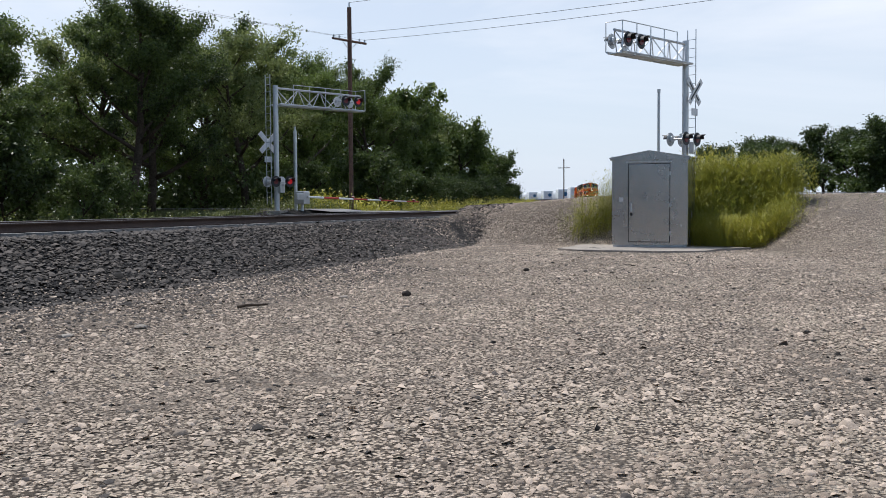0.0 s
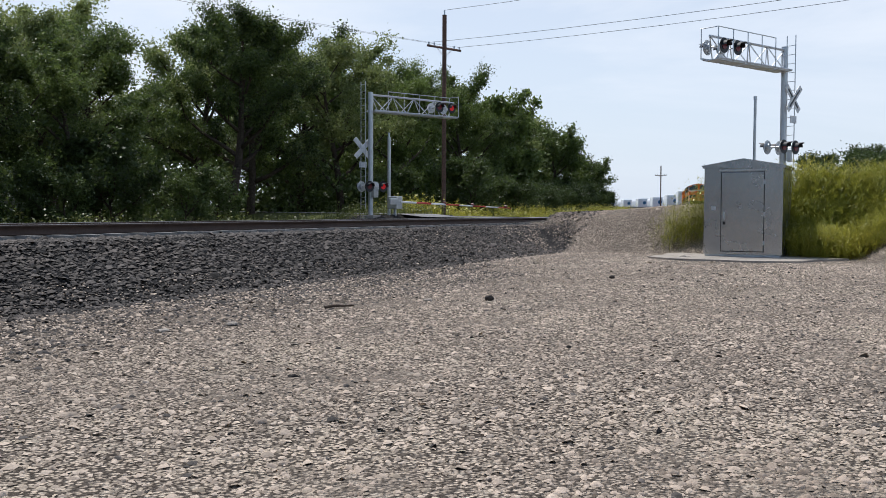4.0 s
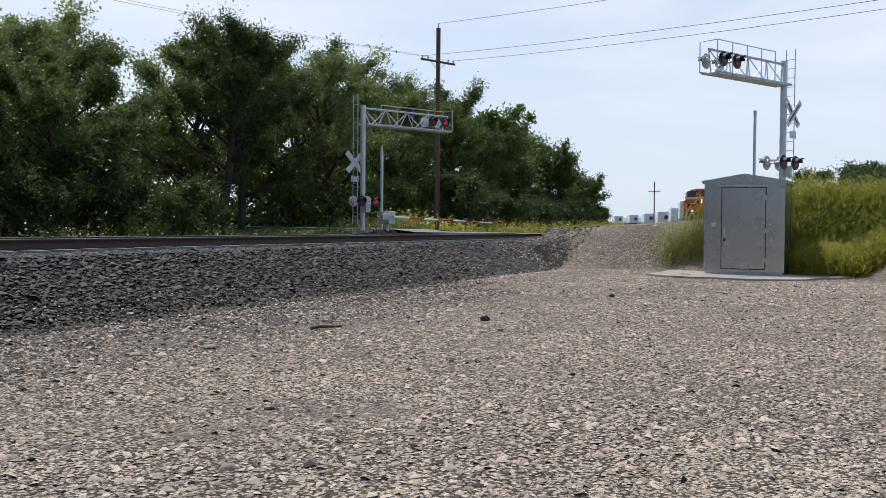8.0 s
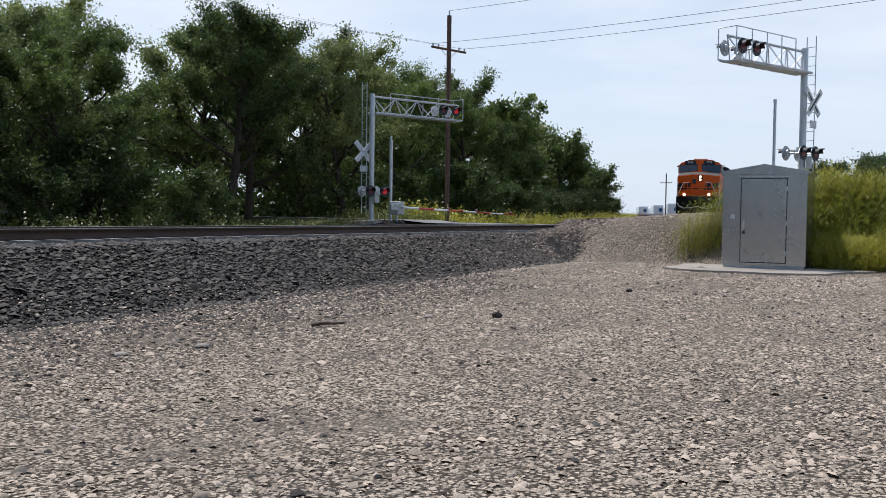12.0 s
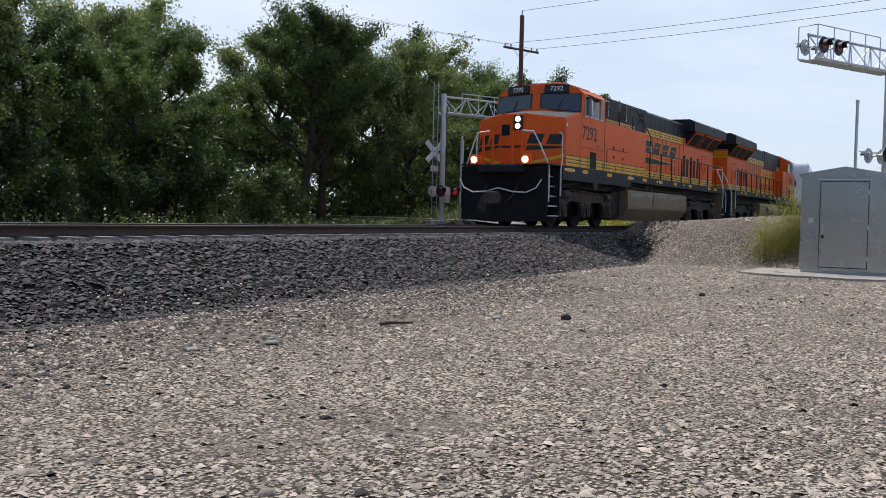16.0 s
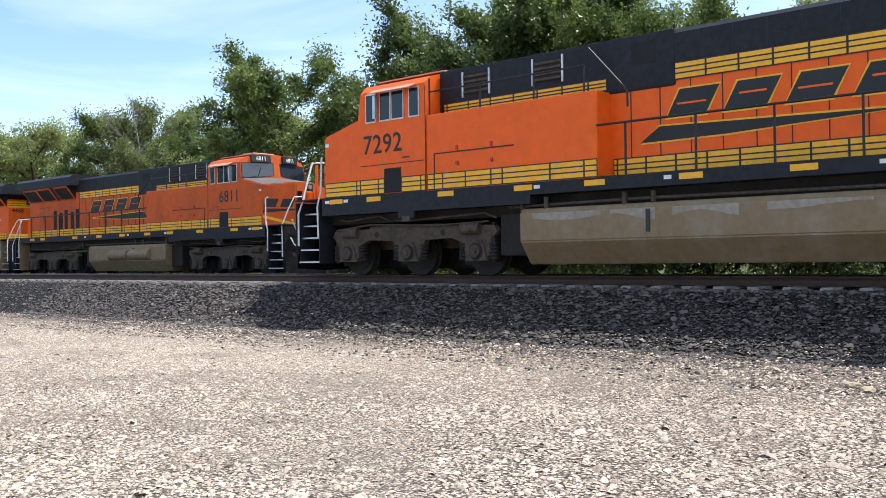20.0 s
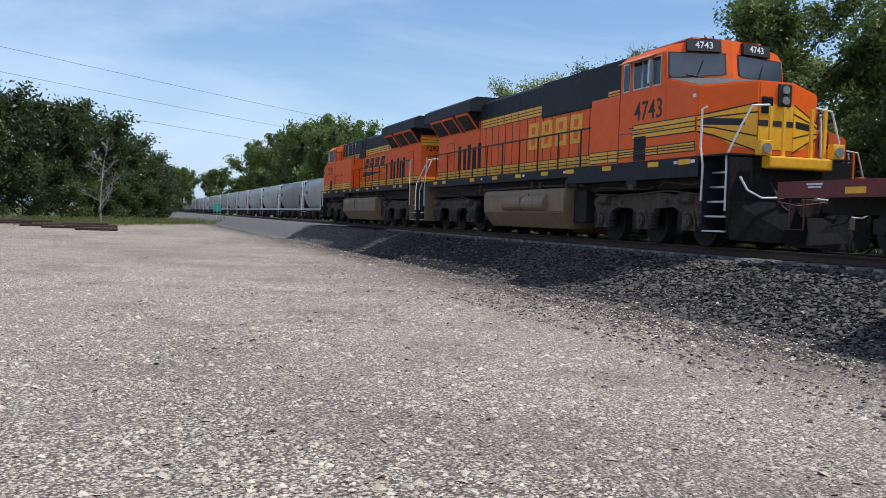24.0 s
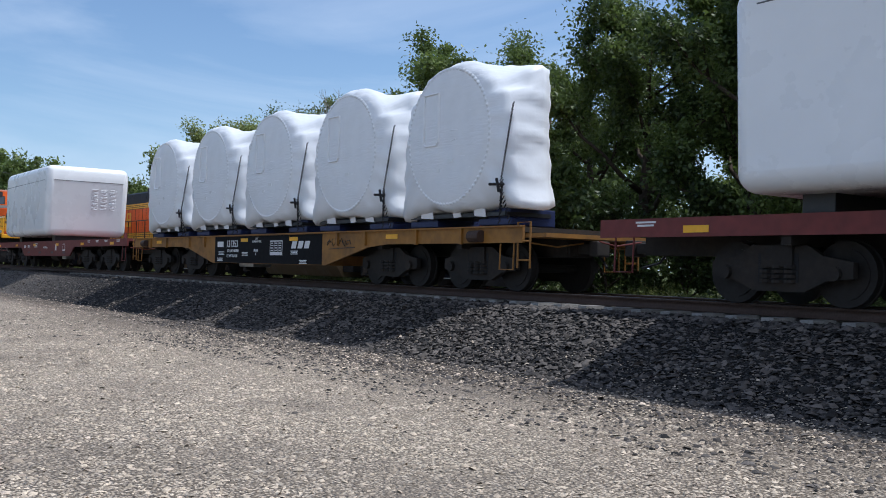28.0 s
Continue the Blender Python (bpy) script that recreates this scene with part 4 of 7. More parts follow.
def locomotive(name, label, number, style, lit):
    L = 22.9
    ax = lambda a: 8.85 - a
    lo = thing(name, label, "locomotive", group="locomotives")
    # underframe
    bm = boxes((ax(18.9), ax(-0.95), -1.05, 1.05, 1.25, 1.80))
    part("underframe", bm, M_STEEL, lo)
    for s in (1, -1):
        y0, y1 = sorted((s * 1.05, s * 1.50))
        part("side_sill", boxes((ax(18.9), ax(5.7), y0, y1, 1.64, 1.88), (ax(5.7), ax(-0.65), y0, y1, 1.46, 1.88)), M_NAVY, lo, "black side sill with a grey sheen")
    part("walkway", boxes((ax(19.9), ax(-1.7), -1.48, 1.48, 1.86, 1.895)), M_NAVY, lo)
    # nose: blunt vee in plan, sloping top
    bm = bmesh.new()
    N = {}
    for s in (1, -1):
        N[s] = [bm.verts.new(p) for p in ((ax(0.9), s * 1.494, 1.89), (ax(-0.52), s * 1.494, 1.89), (ax(-1.12), s * 0.42, 1.89), (ax(-1.12), s * 0.42, 3.47), (ax(-0.52), s * 1.494, 3.36), (ax(0.66), s * 1.494, 3.66), (ax(0.42), s * 0.35, 3.72), (ax(0.9), s * 1.494, 3.66))]
    for s in (1, -1):
        v = N[s]
        for q in ((0, 1, 4, 5, 7), (1, 2, 3, 4), (4, 3, 6, 5)):
            bm.faces.new([v[i] for i in (q if s > 0 else q[::-1])])
    bm.faces.new((N[1][2], N[-1][2], N[-1][3], N[1][3]))
    bm.faces.new((N[1][3], N[-1][3], N[-1][6], N[1][6]))
    bmesh.ops.recalc_face_normals(bm, faces=bm.faces)
    bmesh.ops.bevel(bm, geom=[e for e in bm.edges if len(e.link_faces) == 2 and e.calc_face_angle() > 0.3], offset=0.03, segments=2, affect="EDGES")
    for f in bm.faces:
        f.material_index = 1 if f.normal.z > 0.8 and f.calc_area() > 0.1 else 0
    nose = part("nose", bm, [M_ORANGE, M_DECK], lo)
    # cab
    roof = [(-1.5, 1.89), (1.5, 1.89), (1.5, 4.28), (1.32, 4.44), (0.7, 4.60), (-0.7, 4.60), (-1.32, 4.44), (-1.5, 4.28)]
    bm = bmesh.new()
    rear = [bm.verts.new((ax(2.85), y, z)) for y, z in roof]
    front = [bm.verts.new((ax(0.86 if z > 4 else 0.64) if abs(y) > 1 else ax(0.62), y, z)) for y, z in roof]
    n = len(roof)
    bm.faces.new(rear)
    bm.faces.new(front[::-1])
    for i in range(n):
        bm.faces.new((rear[i], front[i], front[(i + 1) % n], rear[(i + 1) % n]))
    bmesh.ops.recalc_face_normals(bm, faces=bm.faces)
    cab = part("cab", bm, M_ORANGE, lo)
    # front of the cab: two raked panes in a shallow vee, with number boards over them
    for s in (1, -1):
        right = Vector((ax(0.72), s * 1.40, 0)) - Vector((ax(0.50), s * 0.16, 0))
        along = right if s > 0 else -right
        up = Vector((-0.10, 0, 0.62)).normalized()
        base = Vector((ax(0.50), s * 0.16, 3.72))
        out = along.normalized().cross(up).normalized()
        w = right.length
        c = base + right * 0.5 + up * 0.24
        m = Matrix((along.normalized(), up, out)).transposed().to_4x4()
        m.translation = c + out * 0.03
        bm = bmesh.new()
        prism(bm, [(s * a, b) for a, b in ((-w / 2 - 0.165, -0.36), (w / 2 + 0.10, -0.36), (w / 2 + 0.10, 0.31), (w / 2 - 0.05, 0.47), (-w / 2 + 0.52, 0.63), (-w / 2 - 0.165, 0.63))], -0.40, 0.0, "z")
        fr = part("windshield_frame", bm, M_ORANGE, cab)
        fr.matrix_basis = m
        bm = bmesh.new()
        prism(bm, [(s * a, b) for a, b in ((-w / 2 + 0.02, -0.12), (-w / 2 + 0.06, -0.17), (w / 2, -0.27), (w / 2 + 0.06, -0.22), (w / 2 + 0.04, 0.24), (w / 2, 0.28), (-w / 2 + 0.06, 0.30), (-w / 2 + 0.02, 0.26))], 0.006, 0.016, "z")
        g = part("windshield", bm, M_PALEGLASS, cab, "dark raked windshield pane")
        g.matrix_basis = m
        rim = part("windshield_gasket", prism(bmesh.new(), [(s * a, b) for a, b in ((-w / 2 - 0.02, -0.16), (w / 2 + 0.085, -0.31), (w / 2 + 0.07, 0.31), (-w / 2 - 0.02, 0.33))], 0.001, 0.006, "z"), M_LINE, cab)
        rim.matrix_basis = m
        part("wiper", tubes([(-0.05, -0.22, 0.03), (0.1, 0.12, 0.03)], [(0.1, -0.25, 0.03), (-0.3, -0.2, 0.035)], r=0.012), M_LINE, cab).matrix_basis = m
        nb = part("number_board", boxes((-0.40, 0.40, -0.13, 0.13, 0.0, 0.09)), M_LINE, cab, "black number board with white figures")
        nb.matrix_basis = m @ Matrix.Translation((-0.12 * s, 0.46, 0.0))
        t = letters("board_number", number, 0.15, M_WHITE, cab, nb.matrix_basis @ Matrix.Translation((0, 0, 0.092)))
    part("roof_skin", boxes((ax(2.9), ax(0.75), -0.9, 0.9, 4.595, 4.625)), M_ROOFDUST, cab)
    part("air_conditioner", boxes((ax(2.0), ax(1.3), -0.5, 0.5, 4.62, 4.74), bevel=0.03), M_ROOFDUST, cab)
    for s in (1, -1):
        # side windows: aluminium frames, three lights; awning over them
        for a0, a1 in ((0.96, 1.30), (1.42, 1.78), (1.80, 2.20), (2.36, 2.68)):
            y0, y1 = sorted((s * 1.502, s * 1.520))
            part("window_frame", boxes((ax(a1), ax(a0), y0, y1, 3.55, 4.22)), M_GALV, cab)
            y0, y1 = sorted((s * 1.520, s * 1.526))
            part("side_window", boxes((ax(a1) + 0.03, ax(a0) - 0.03, y0, y1, 3.58, 4.19)), M_CABGLASS, cab)
        bm = bmesh.new()
        prism(bm, [(s * 1.50, 4.30), (s * 1.50, 4.27), (s * 1.74, 4.17), (s * 1.745, 4.19)], ax(2.55), ax(1.25), "x")
        part("awning", bm, M_ROOFDUST, cab, "sun-bleached folding awning")
        y0, y1 = sorted((s * 1.53, s * 1.62))
        part("mirror", boxes((ax(1.38), ax(1.30), y0, y1, 3.62, 4.15)), M_GALV, cab)
        letters("side_number", number, 0.43, M_LINE, cab, side_matrix(ax(1.49), 3.02, 1.502, s), spacing=1.06)
        y0, y1 = sorted((s * 1.502, s * 1.51))
        part("vent_grille", boxes((ax(2.09), ax(1.55), y0, y1, 1.90, 2.46)), M_SCREEN, cab)
        part("panel_seam", boxes((ax(2.80), ax(0.75), y0, y1, 2.555, 2.570), (ax(2.36), ax(2.12), y0, y1, 2.66, 2.69), (ax(2.86), ax(2.845), y0, y1, 1.85, 4.2)), M_LINE, cab)
        part("white_tag", boxes((ax(-0.36), ax(-0.48), y0, y1, 3.12, 3.20)), M_WHITE, cab)
    # wide equipment cab behind, then the long hood
    wide = 7.3 if style == "swoosh" else 4.4
    part("equipment_cab", boxes((ax(wide), ax(2.86), -1.497, 1.497, 1.825, 3.55), bevel=0.05), M_ORANGE, lo)
    part("blower_hood", boxes((ax(8.7), ax(2.87), -1.04, 1.04, 3.5, 4.56), bevel=0.06), M_NAVY, lo)
    hood = part("hood", boxes((ax(19.05), ax(wide - 0.1), -1.0, 1.0, 1.825, 3.98), bevel=0.03), M_ORANGE, lo)
    bm = bmesh.new()
    prism(bm, [(-1.02, 3.92), (1.02, 3.92), (1.02, 4.46), (0.92, 4.55), (-0.92, 4.55), (-1.02, 4.46)], ax(14.2), ax(8.6), "x")
    prism(bm, [(-1.005, 3.92), (1.005, 3.92), (1.0, 4.28), (0.8, 4.45), (-0.8, 4.45), (-1.0, 4.28)], ax(19.0), ax(14.2), "x")
    part("hood_roof", bm, M_NAVY, lo)
    for s in (1, -1):
        for a in np.arange(9.2, 14.0, 0.62):
            part("roof_seam", boxes((ax(a + 0.012), ax(a), *sorted((s * 1.02, s * 1.026)), 3.95, 4.44)), M_LINE, lo)
    part("exhaust_stack", boxes((ax(11.4), ax(10.6), -0.3, 0.3, 4.50, 4.66), bevel=0.03), M_GRIME, lo)
    for q in (9.3, 9.7, 12.2):
        part("roof_hatch", boxes((ax(q + 0.3), ax(q), -0.5, 0.5, 4.50, 4.58), bevel=0.02), M_NAVY, lo)
    # radiator wings
    bm = bmesh.new()
    prism(bm, [(-1.5, 4.22), (1.5, 4.22), (1.5, 4.60), (1.25, 4.74), (-1.25, 4.74), (-1.5, 4.60)], ax(19.5), ax(13.9), "x")
    prism(bm, [(-0.98, 3.6), (0.98, 3.6), (1.46, 4.22), (-1.46, 4.22)], ax(18.9), ax(14.3), "x")
    wing = part("radiator_wing", bm, M_NAVY, lo, "black overhanging radiator housing")
    for s in (1, -1):
        for a0, a1 in ((14.35, 15.6), (16.1, 17.35), (17.5, 18.8)):
            m = facing((ax((a0 + a1) / 2), s * 1.235, 3.905), (-s, 0, 0), Vector((0, s * 0.48, 0.62)))
            w = (a1 - a0) / 2
            f1 = part("screen_frame", boxes((-w - 0.05, w + 0.05, -0.38, 0.38, -0.02, 0.015)), M_ORANGE, wing)
            f1.matrix_basis = m
            f2 = part("radiator_screen", boxes((-w + 0.03, w - 0.03, -0.30, 0.30, 0.015, 0.025)), M_SCREEN, wing)
            f2.matrix_basis = m
        # hood doors, louvres, stripes
        y0, y1 = sorted((s * 1.001, s * 1.012))
        seams = [(ax(a) - 0.008, ax(a) + 0.008, y0, y1, 1.9, 3.95) for a in np.arange(wide + 0.45, 14.2, 0.62)]
        part("door_seams", boxes(*seams), M_LINE, hood)
        for i, a in enumerate((14.0, 14.5, 15.1, 15.6, 16.2)):
            part("louvre", boxes((ax(a + 0.30), ax(a), y0, y1, 2.05, 3.15 - 0.12 * (i % 2))), M_SCREEN, hood)
        part("hood_door", boxes((ax(17.9), ax(17.0), y0, y1, 2.25, 3.3)), M_ORANGE, hood)
        part("door_outline", boxes((ax(17.92), ax(17.90), y0, y1, 2.2, 3.32), (ax(17.0), ax(16.98), y0, y1, 2.2, 3.32), (ax(17.92), ax(16.98), y0, y1, 3.32, 3.34)), M_LINE, hood)
        bm = bmesh.new()
        tube(bm, [(ax(17.3) + 0.2 * math.cos(k * math.tau / 16), s * 1.05, 2.75 + 0.2 * math.sin(k * math.tau / 16)) for k in range(17)], 0.014, 5)
        part("hand_brake_wheel", bm, M_ORANGE, hood)
        splits = [ax(a) for a in np.arange(0, 19.2, 0.62)]
        flank_stripes(lo, ax(18.9), ax(wide + 0.05), 1.012, 1.93, 2.23, s, sorted(splits))
        flank_stripes(lo, ax(13.9), ax(wide + 0.4), 1.014, 3.62, 3.90, s, sorted(splits))
        flank_stripes(lo, ax(wide - 0.05), ax(3.0), 1.044, 3.60, 3.80, s, sorted(splits))
        if style == "swoosh":
            flank_stripes(lo, ax(wide), ax(2.9), 1.499, 1.91, 2.22, s, [ax(3.1), ax(3.35), ax(4.0), ax(4.7), ax(5.0), ax(6.2), ax(7.0)][::-1])
            flank_stripes(lo, ax(1.55), ax(-0.50), 1.503, 1.91, 2.22, s, [ax(1.35), ax(0.75), ax(0.62)])
            flank_stripes(lo, ax(2.84), ax(2.10), 1.503, 1.91, 2.22, s, [ax(2.7)])
        else:
            flank_stripes(lo, ax(wide), ax(2.9), 1.499, 1.93, 2.19, s, [ax(3.4)])
            flank_stripes(lo, ax(2.84), ax(-0.50), 1.503, 2.02, 2.18, s, [ax(1.0)])
            flank_stripes(lo, ax(2.2), ax(-0.50), 1.503, 2.42, 2.72, s, [])
        # equipment cab relief
        if style == "swoosh":
            y0, y1 = sorted((s * 1.497, s * 1.512))
            part("panel_seam", boxes((ax(5.3), ax(3.1), y0, y1, 2.66, 2.685), (ax(3.12), ax(3.1), y0, y1, 2.2, 2.66)), M_LINE, lo)
            for a in (3.75, 4.7):
                part("lift_lug", boxes((ax(a + 0.05), ax(a), y0, s * 1.53 if s > 0 else y1, 2.68, 2.80) if s > 0 else (ax(a + 0.05), ax(a), -1.53, -1.497, 2.68, 2.80)), M_REDP, lo)
                part("lift_lug", boxes((ax(a + 0.06), ax(a), *sorted((s * 1.497, s * 1.53)), 2.38, 2.46)), M_REDP, lo)
            # intake louvres on the black hood
            for a in (3.6, 5.5):
                yy = sorted((s * 1.041, s * 1.055))
                part("intake_screen", boxes((ax(a + 0.7), ax(a), *yy, 3.95, 4.40)), M_SCREEN, lo)
                for e in (a, a + 0.745):
                    part("intake_trim", boxes((ax(e), ax(e - 0.045), *sorted((s * 1.041, s * 1.07)), 3.90, 4.45)), M_GALV, lo)
                for k in range(4):
                    part("slat", boxes((ax(a + 0.69), ax(a + 0.01), *sorted((s * 1.05, s * 1.08)), 3.98 + k * 0.11, 4.03 + k * 0.11)), M_GRIME, lo)
            part("hatch", boxes((ax(8.3), ax(7.8), *sorted((s * 1.041, s * 1.05)), 4.0, 4.40)), M_SCREEN, lo)
            part("upper_rail", tubes([(ax(2.95), s * 1.46, 4.05), (ax(7.0), s * 1.46, 4.05)], *[[(ax(a), s * 1.46, 3.55), (ax(a), s * 1.46, 4.35 if a < 3 else 4.05)] for a in (2.95, 4.4, 5.8, 7.0)], r=0.02), M_LINE, lo)
            part("sloping_grab_rail", tubes([(ax(6.9), s * 1.15, 4.45), (ax(7.75), s * 1.42, 3.65), (ax(7.95), s * 1.46, 3.45), (ax(7.95), s * 1.46, 3.15)], r=0.022), M_LINE, lo)
        # emblem: four slanted blocks with a wedge under them
        gold = M_YELLOW
        x0 = wide + 1.0 if style == "swoosh" else wide + 1.5
        if style == "swoosh":
            for k in range(4):
                for mt, grow, yy in ((gold, 0.03, 1.014), (M_LINE, 0.0, 1.019)):
                    bm = bmesh.new()
                    a0 = x0 + 0.2 + k * 1.12
                    sl = 0.28
                    q = [(ax(a0 + sl) * 1, 3.42), (ax(a0 + 0.78 + sl), 3.42), (ax(a0 + 0.78), 2.92), (ax(a0), 2.92)] if s > 0 else [(ax(a0 + sl), 2.92), (ax(a0 + 0.78 + sl), 2.92), (ax(a0 + 0.78), 3.42), (ax(a0), 3.42)]
                    cx, cz = sum(p[0] for p in q) / 4, 3.17
                    q = [(px + math.copysign(grow, px - cx), pz + math.copysign(grow, pz - cz)) for px, pz in q]
                    prism(bm, q, s * 1.001, s * yy)
                    part("emblem_block", bm, mt, hood)
                    if mt is M_LINE:
                        part("emblem_gap", boxes((ax(a0 + 0.80), ax(a0 + (0.30 if k % 2 else 0.22)), *sorted((s * 1.019, s * 1.022)), 3.14 + 0.05 * (k % 2), 3.175 + 0.05 * (k % 2))), M_ORANGE, hood)
            for mt, grow, yy in ((gold, 0.03, 1.014), (M_LINE, 0.0, 1.019)):
                bm = bmesh.new()
                q = [(x0 - 0.35, 2.50 - grow), (x0 + 0.05, 2.78 + grow), (x0 + 4.2 + grow * 8, 2.66 + grow), (x0 + 4.2 + grow * 8, 2.64), (x0 + 1.4, 2.52 - grow)]
                prism(bm, [(ax(p), z) for p, z in q], s * 1.001, s * yy)
                part("emblem_wedge", bm, mt, hood)
        else:
            for k in range(4):
                a0 = x0 + k * 1.0
                part("emblem_block", boxes((ax(a0 + 0.75), ax(a0), *sorted((s * 1.001, s * 1.016)), 2.62, 3.42)), gold, hood)
                part("emblem_gap", boxes((ax(a0 + 0.52), ax(a0 + 0.24), *sorted((s * 1.016, s * 1.02)), 2.74, 2.98), (ax(a0 + 0.52), ax(a0 + 0.24), *sorted((s * 1.016, s * 1.02)), 3.08, 3.30)), M_ORANGE, hood)
        # reflectors on the sill
        for a in (-0.35, 0.95, 3.2, 5.3, 7.0, 9.0, 11.0, 13.2, 16.4, 17.5):
            part("reflector", boxes((ax(a + 0.46), ax(a), *sorted((s * 1.50, s * 1.508)), 1.73, 1.84)), M_YELLOW, lo)
        for a in (-0.52, 0.15, 5.8, 8.7, 12.4):
            part("white_marker", boxes((ax(a + 0.15), ax(a), *sorted((s * 1.50, s * 1.508)), 1.75, 1.82)), M_WHITE, lo)
        # walkway rails
        posts = [[(ax(a), s * 1.47, 1.75), (ax(a), s * 1.47, 2.85)] for a in np.arange(wide + 0.6, 18.9, 1.42)]
        part("handrail", tubes([(ax(wide - 0.6 if style == "swoosh" else wide), s * 1.47, 2.87), (ax(19.1), s * 1.47, 2.87)], r=0.024), M_LINE, lo)
        for p in posts:
            part("rail_post", tubes(p, r=0.024), M_LINE, lo)
        # steps and white grab rails at both ends
        for a0, f in ((-0.80, 1), (19.2, -1)):
            for k in range(5):
                z = 0.32 + k * 0.30
                x0_, x1_ = sorted((ax(a0 - f * 0.0), ax(a0 - f * 0.78)))
                part("step", boxes((x0_, x1_, *sorted((s * (1.05 - 0.02 * k), s * (1.46 - 0.05 * k))), z, z + 0.035)), M_GALV, lo)
            x0_ = ax(a0)
            part("step_side", boxes((*sorted((x0_ - f * 0.02, x0_ + f * 0.01)), *sorted((s * 0.95, s * 1.47)), 0.30, 1.80)), M_NAVY if f > 0 else M_TANK, lo)
            x1_ = ax(a0 - f * 0.80)
            part("step_side", boxes((*sorted((x1_ - 0.015, x1_ + 0.015)), *sorted((s * 0.9, s * 1.4)), 0.30, 1.80)), M_NAVY, lo)
            part("grab_rail", tubes([(x0_, s * 1.50, 0.95), (x0_ + f * 0.02, s * 1.50, 1.7), (x0_ - f * 0.10, s * 1.49, 2.05), (x0_ - f * 0.12, s * 1.47, 2.85), (x0_ - f * 0.05, s * 1.40, 2.90)], r=0.024), M_SILVER, lo, "white-painted grab rail")
            part("grab_rail", tubes([(x1_, s * 1.46, 0.75), (x1_, s * 1.46, 1.55), (x1_ - f * 0.1, s * 1.4, 1.85), (x1_ - f * 0.02, s * 1.15, 2.45), (x1_ + f * 0.05, s * 0.95, 2.86), (x1_ + f * 0.05, s * 0.55, 2.90)], r=0.024), M_SILVER, lo, "white-painted grab rail")
    # front end: plough, coupler, headlights, door
    bm = bmesh.new()
    for s in (1, -1):
        v = [bm.verts.new(p) for p in ((ax(-1.75), s * 1.42, 0.18), (ax(-2.32), 0, 0.12), (ax(-2.08), 0, 0.95), (ax(-1.70), s * 1.42, 0.95))]
        bm.faces.new(v if s > 0 else v[::-1])
        w = [bm.verts.new((p.co.x - 0.05, p.co.y, p.co.z)) for p in v]
        bm.faces.new(w[::-1] if s > 0 else w)
        for i in range(4):
            bm.faces.new((v[i], v[(i + 1) % 4], w[(i + 1) % 4], w[i]))
    bmesh.ops.recalc_face_normals(bm, faces=bm.faces)
    part("snow_plough", bm, M_PLOUGH, lo, "black snow plough")
    part("pilot", boxes((ax(-1.62), ax(-1.72), -1.45, 1.45, 0.5, 1.82)), M_PLOUGH, lo)
    part("anticlimber", boxes((ax(-1.72), ax(-2.0), -0.75, 0.75, 1.62, 1.86), bevel=0.04), M_YELLOW if style != "swoosh" else M_NAVY, lo)
    for a, f in ((-1.7, 1), (19.9, -1)):
        x = ax(a)
        bm = boxes((min(x, x + f * 0.62), max(x, x + f * 0.62), -0.12, 0.12, 0.72, 0.95), (min(x + f * 0.55, x + f * 0.9), max(x + f * 0.55, x + f * 0.9), -0.2, 0.17, 0.66, 1.02), bevel=0.04)
        part("coupler", bm, M_GRIME, lo)
        for s in (1, -1):
            part("air_hose", tubes([(x, s * 0.5, 1.35), (x + f * 0.2, s * 0.52, 1.15), (x + f * 0.32, s * 0.42, 0.85), (x + f * 0.36, s * 0.2, 0.72)], r=0.025), M_BLACK, lo)
    part("uncoupling_lever", tubes([(ax(-1.95), -1.38, 1.42), (ax(-1.98), -1.22, 1.16), (ax(-2.0), -0.9, 1.02), (ax(-2.02), -0.45, 1.04), (ax(-2.05), 0.0, 1.15), (ax(-2.02), 0.45, 1.04), (ax(-2.0), 0.9, 1.02), (ax(-1.98), 1.22, 1.16), (ax(-1.95), 1.38, 1.42)], r=0.022), M_SILVER, lo)
    for s in (1, -1):
        x = ax(-1.13)
        hl = part("headlight_box", boxes((x - 0.02, x + 0.04, 0.02, 0.34, 2.96, 3.43), bevel=0.03) if s > 0 else boxes((x, x + 0.03, -0.38, -0.10, 2.80, 3.14), bevel=0.02), M_LINE if s > 0 else M_CABGLASS, nose)
        if s > 0:
            for z in (3.08, 3.30):
                part("headlight", tubes([(x + 0.04, 0.18, z), (x + 0.07, 0.18, z)], r=0.085, seg=18), M_LAMP_ON if lit else M_LAMP_OFF, nose, "round headlight")
        post = part("ditch_light_box", boxes((ax(-1.85), ax(-2.02), *sorted((s * 0.72, s * 1.0)), 1.86, 2.16), bevel=0.02), M_ORANGE if style == "swoosh" else M_YELLOW, lo)
        part("ditch_light", tubes([(ax(-2.02), s * 0.86, 2.0), (ax(-2.06), s * 0.86, 2.0)], r=0.10, seg=18), M_LAMP_ON if lit else M_LAMP_OFF, post, "round ditch light")
        for q in (0.30, 0.62):
            part("front_post", boxes((ax(-1.80), ax(-1.86), *sorted((s * q, s * (q + 0.06))), 1.82, 2.85)), M_YELLOW if style != "swoosh" else M_ORANGE, lo)
        # emblem on the nose
        m0 = facing((ax(-0.82) + 0.012, s * 0.97, 2.62), (0, 1, 0) if s > 0 else (0, 1, 0), (0, 0, 1))
        right = Vector((ax(-0.52), s * 1.5, 0)) - Vector((ax(-1.12), s * 0.42, 0))
        right = right if s > 0 else -right
        m0 = facing(Vector((ax(-0.82), s * 0.96, 2.68)), right, (0, 0, 1))
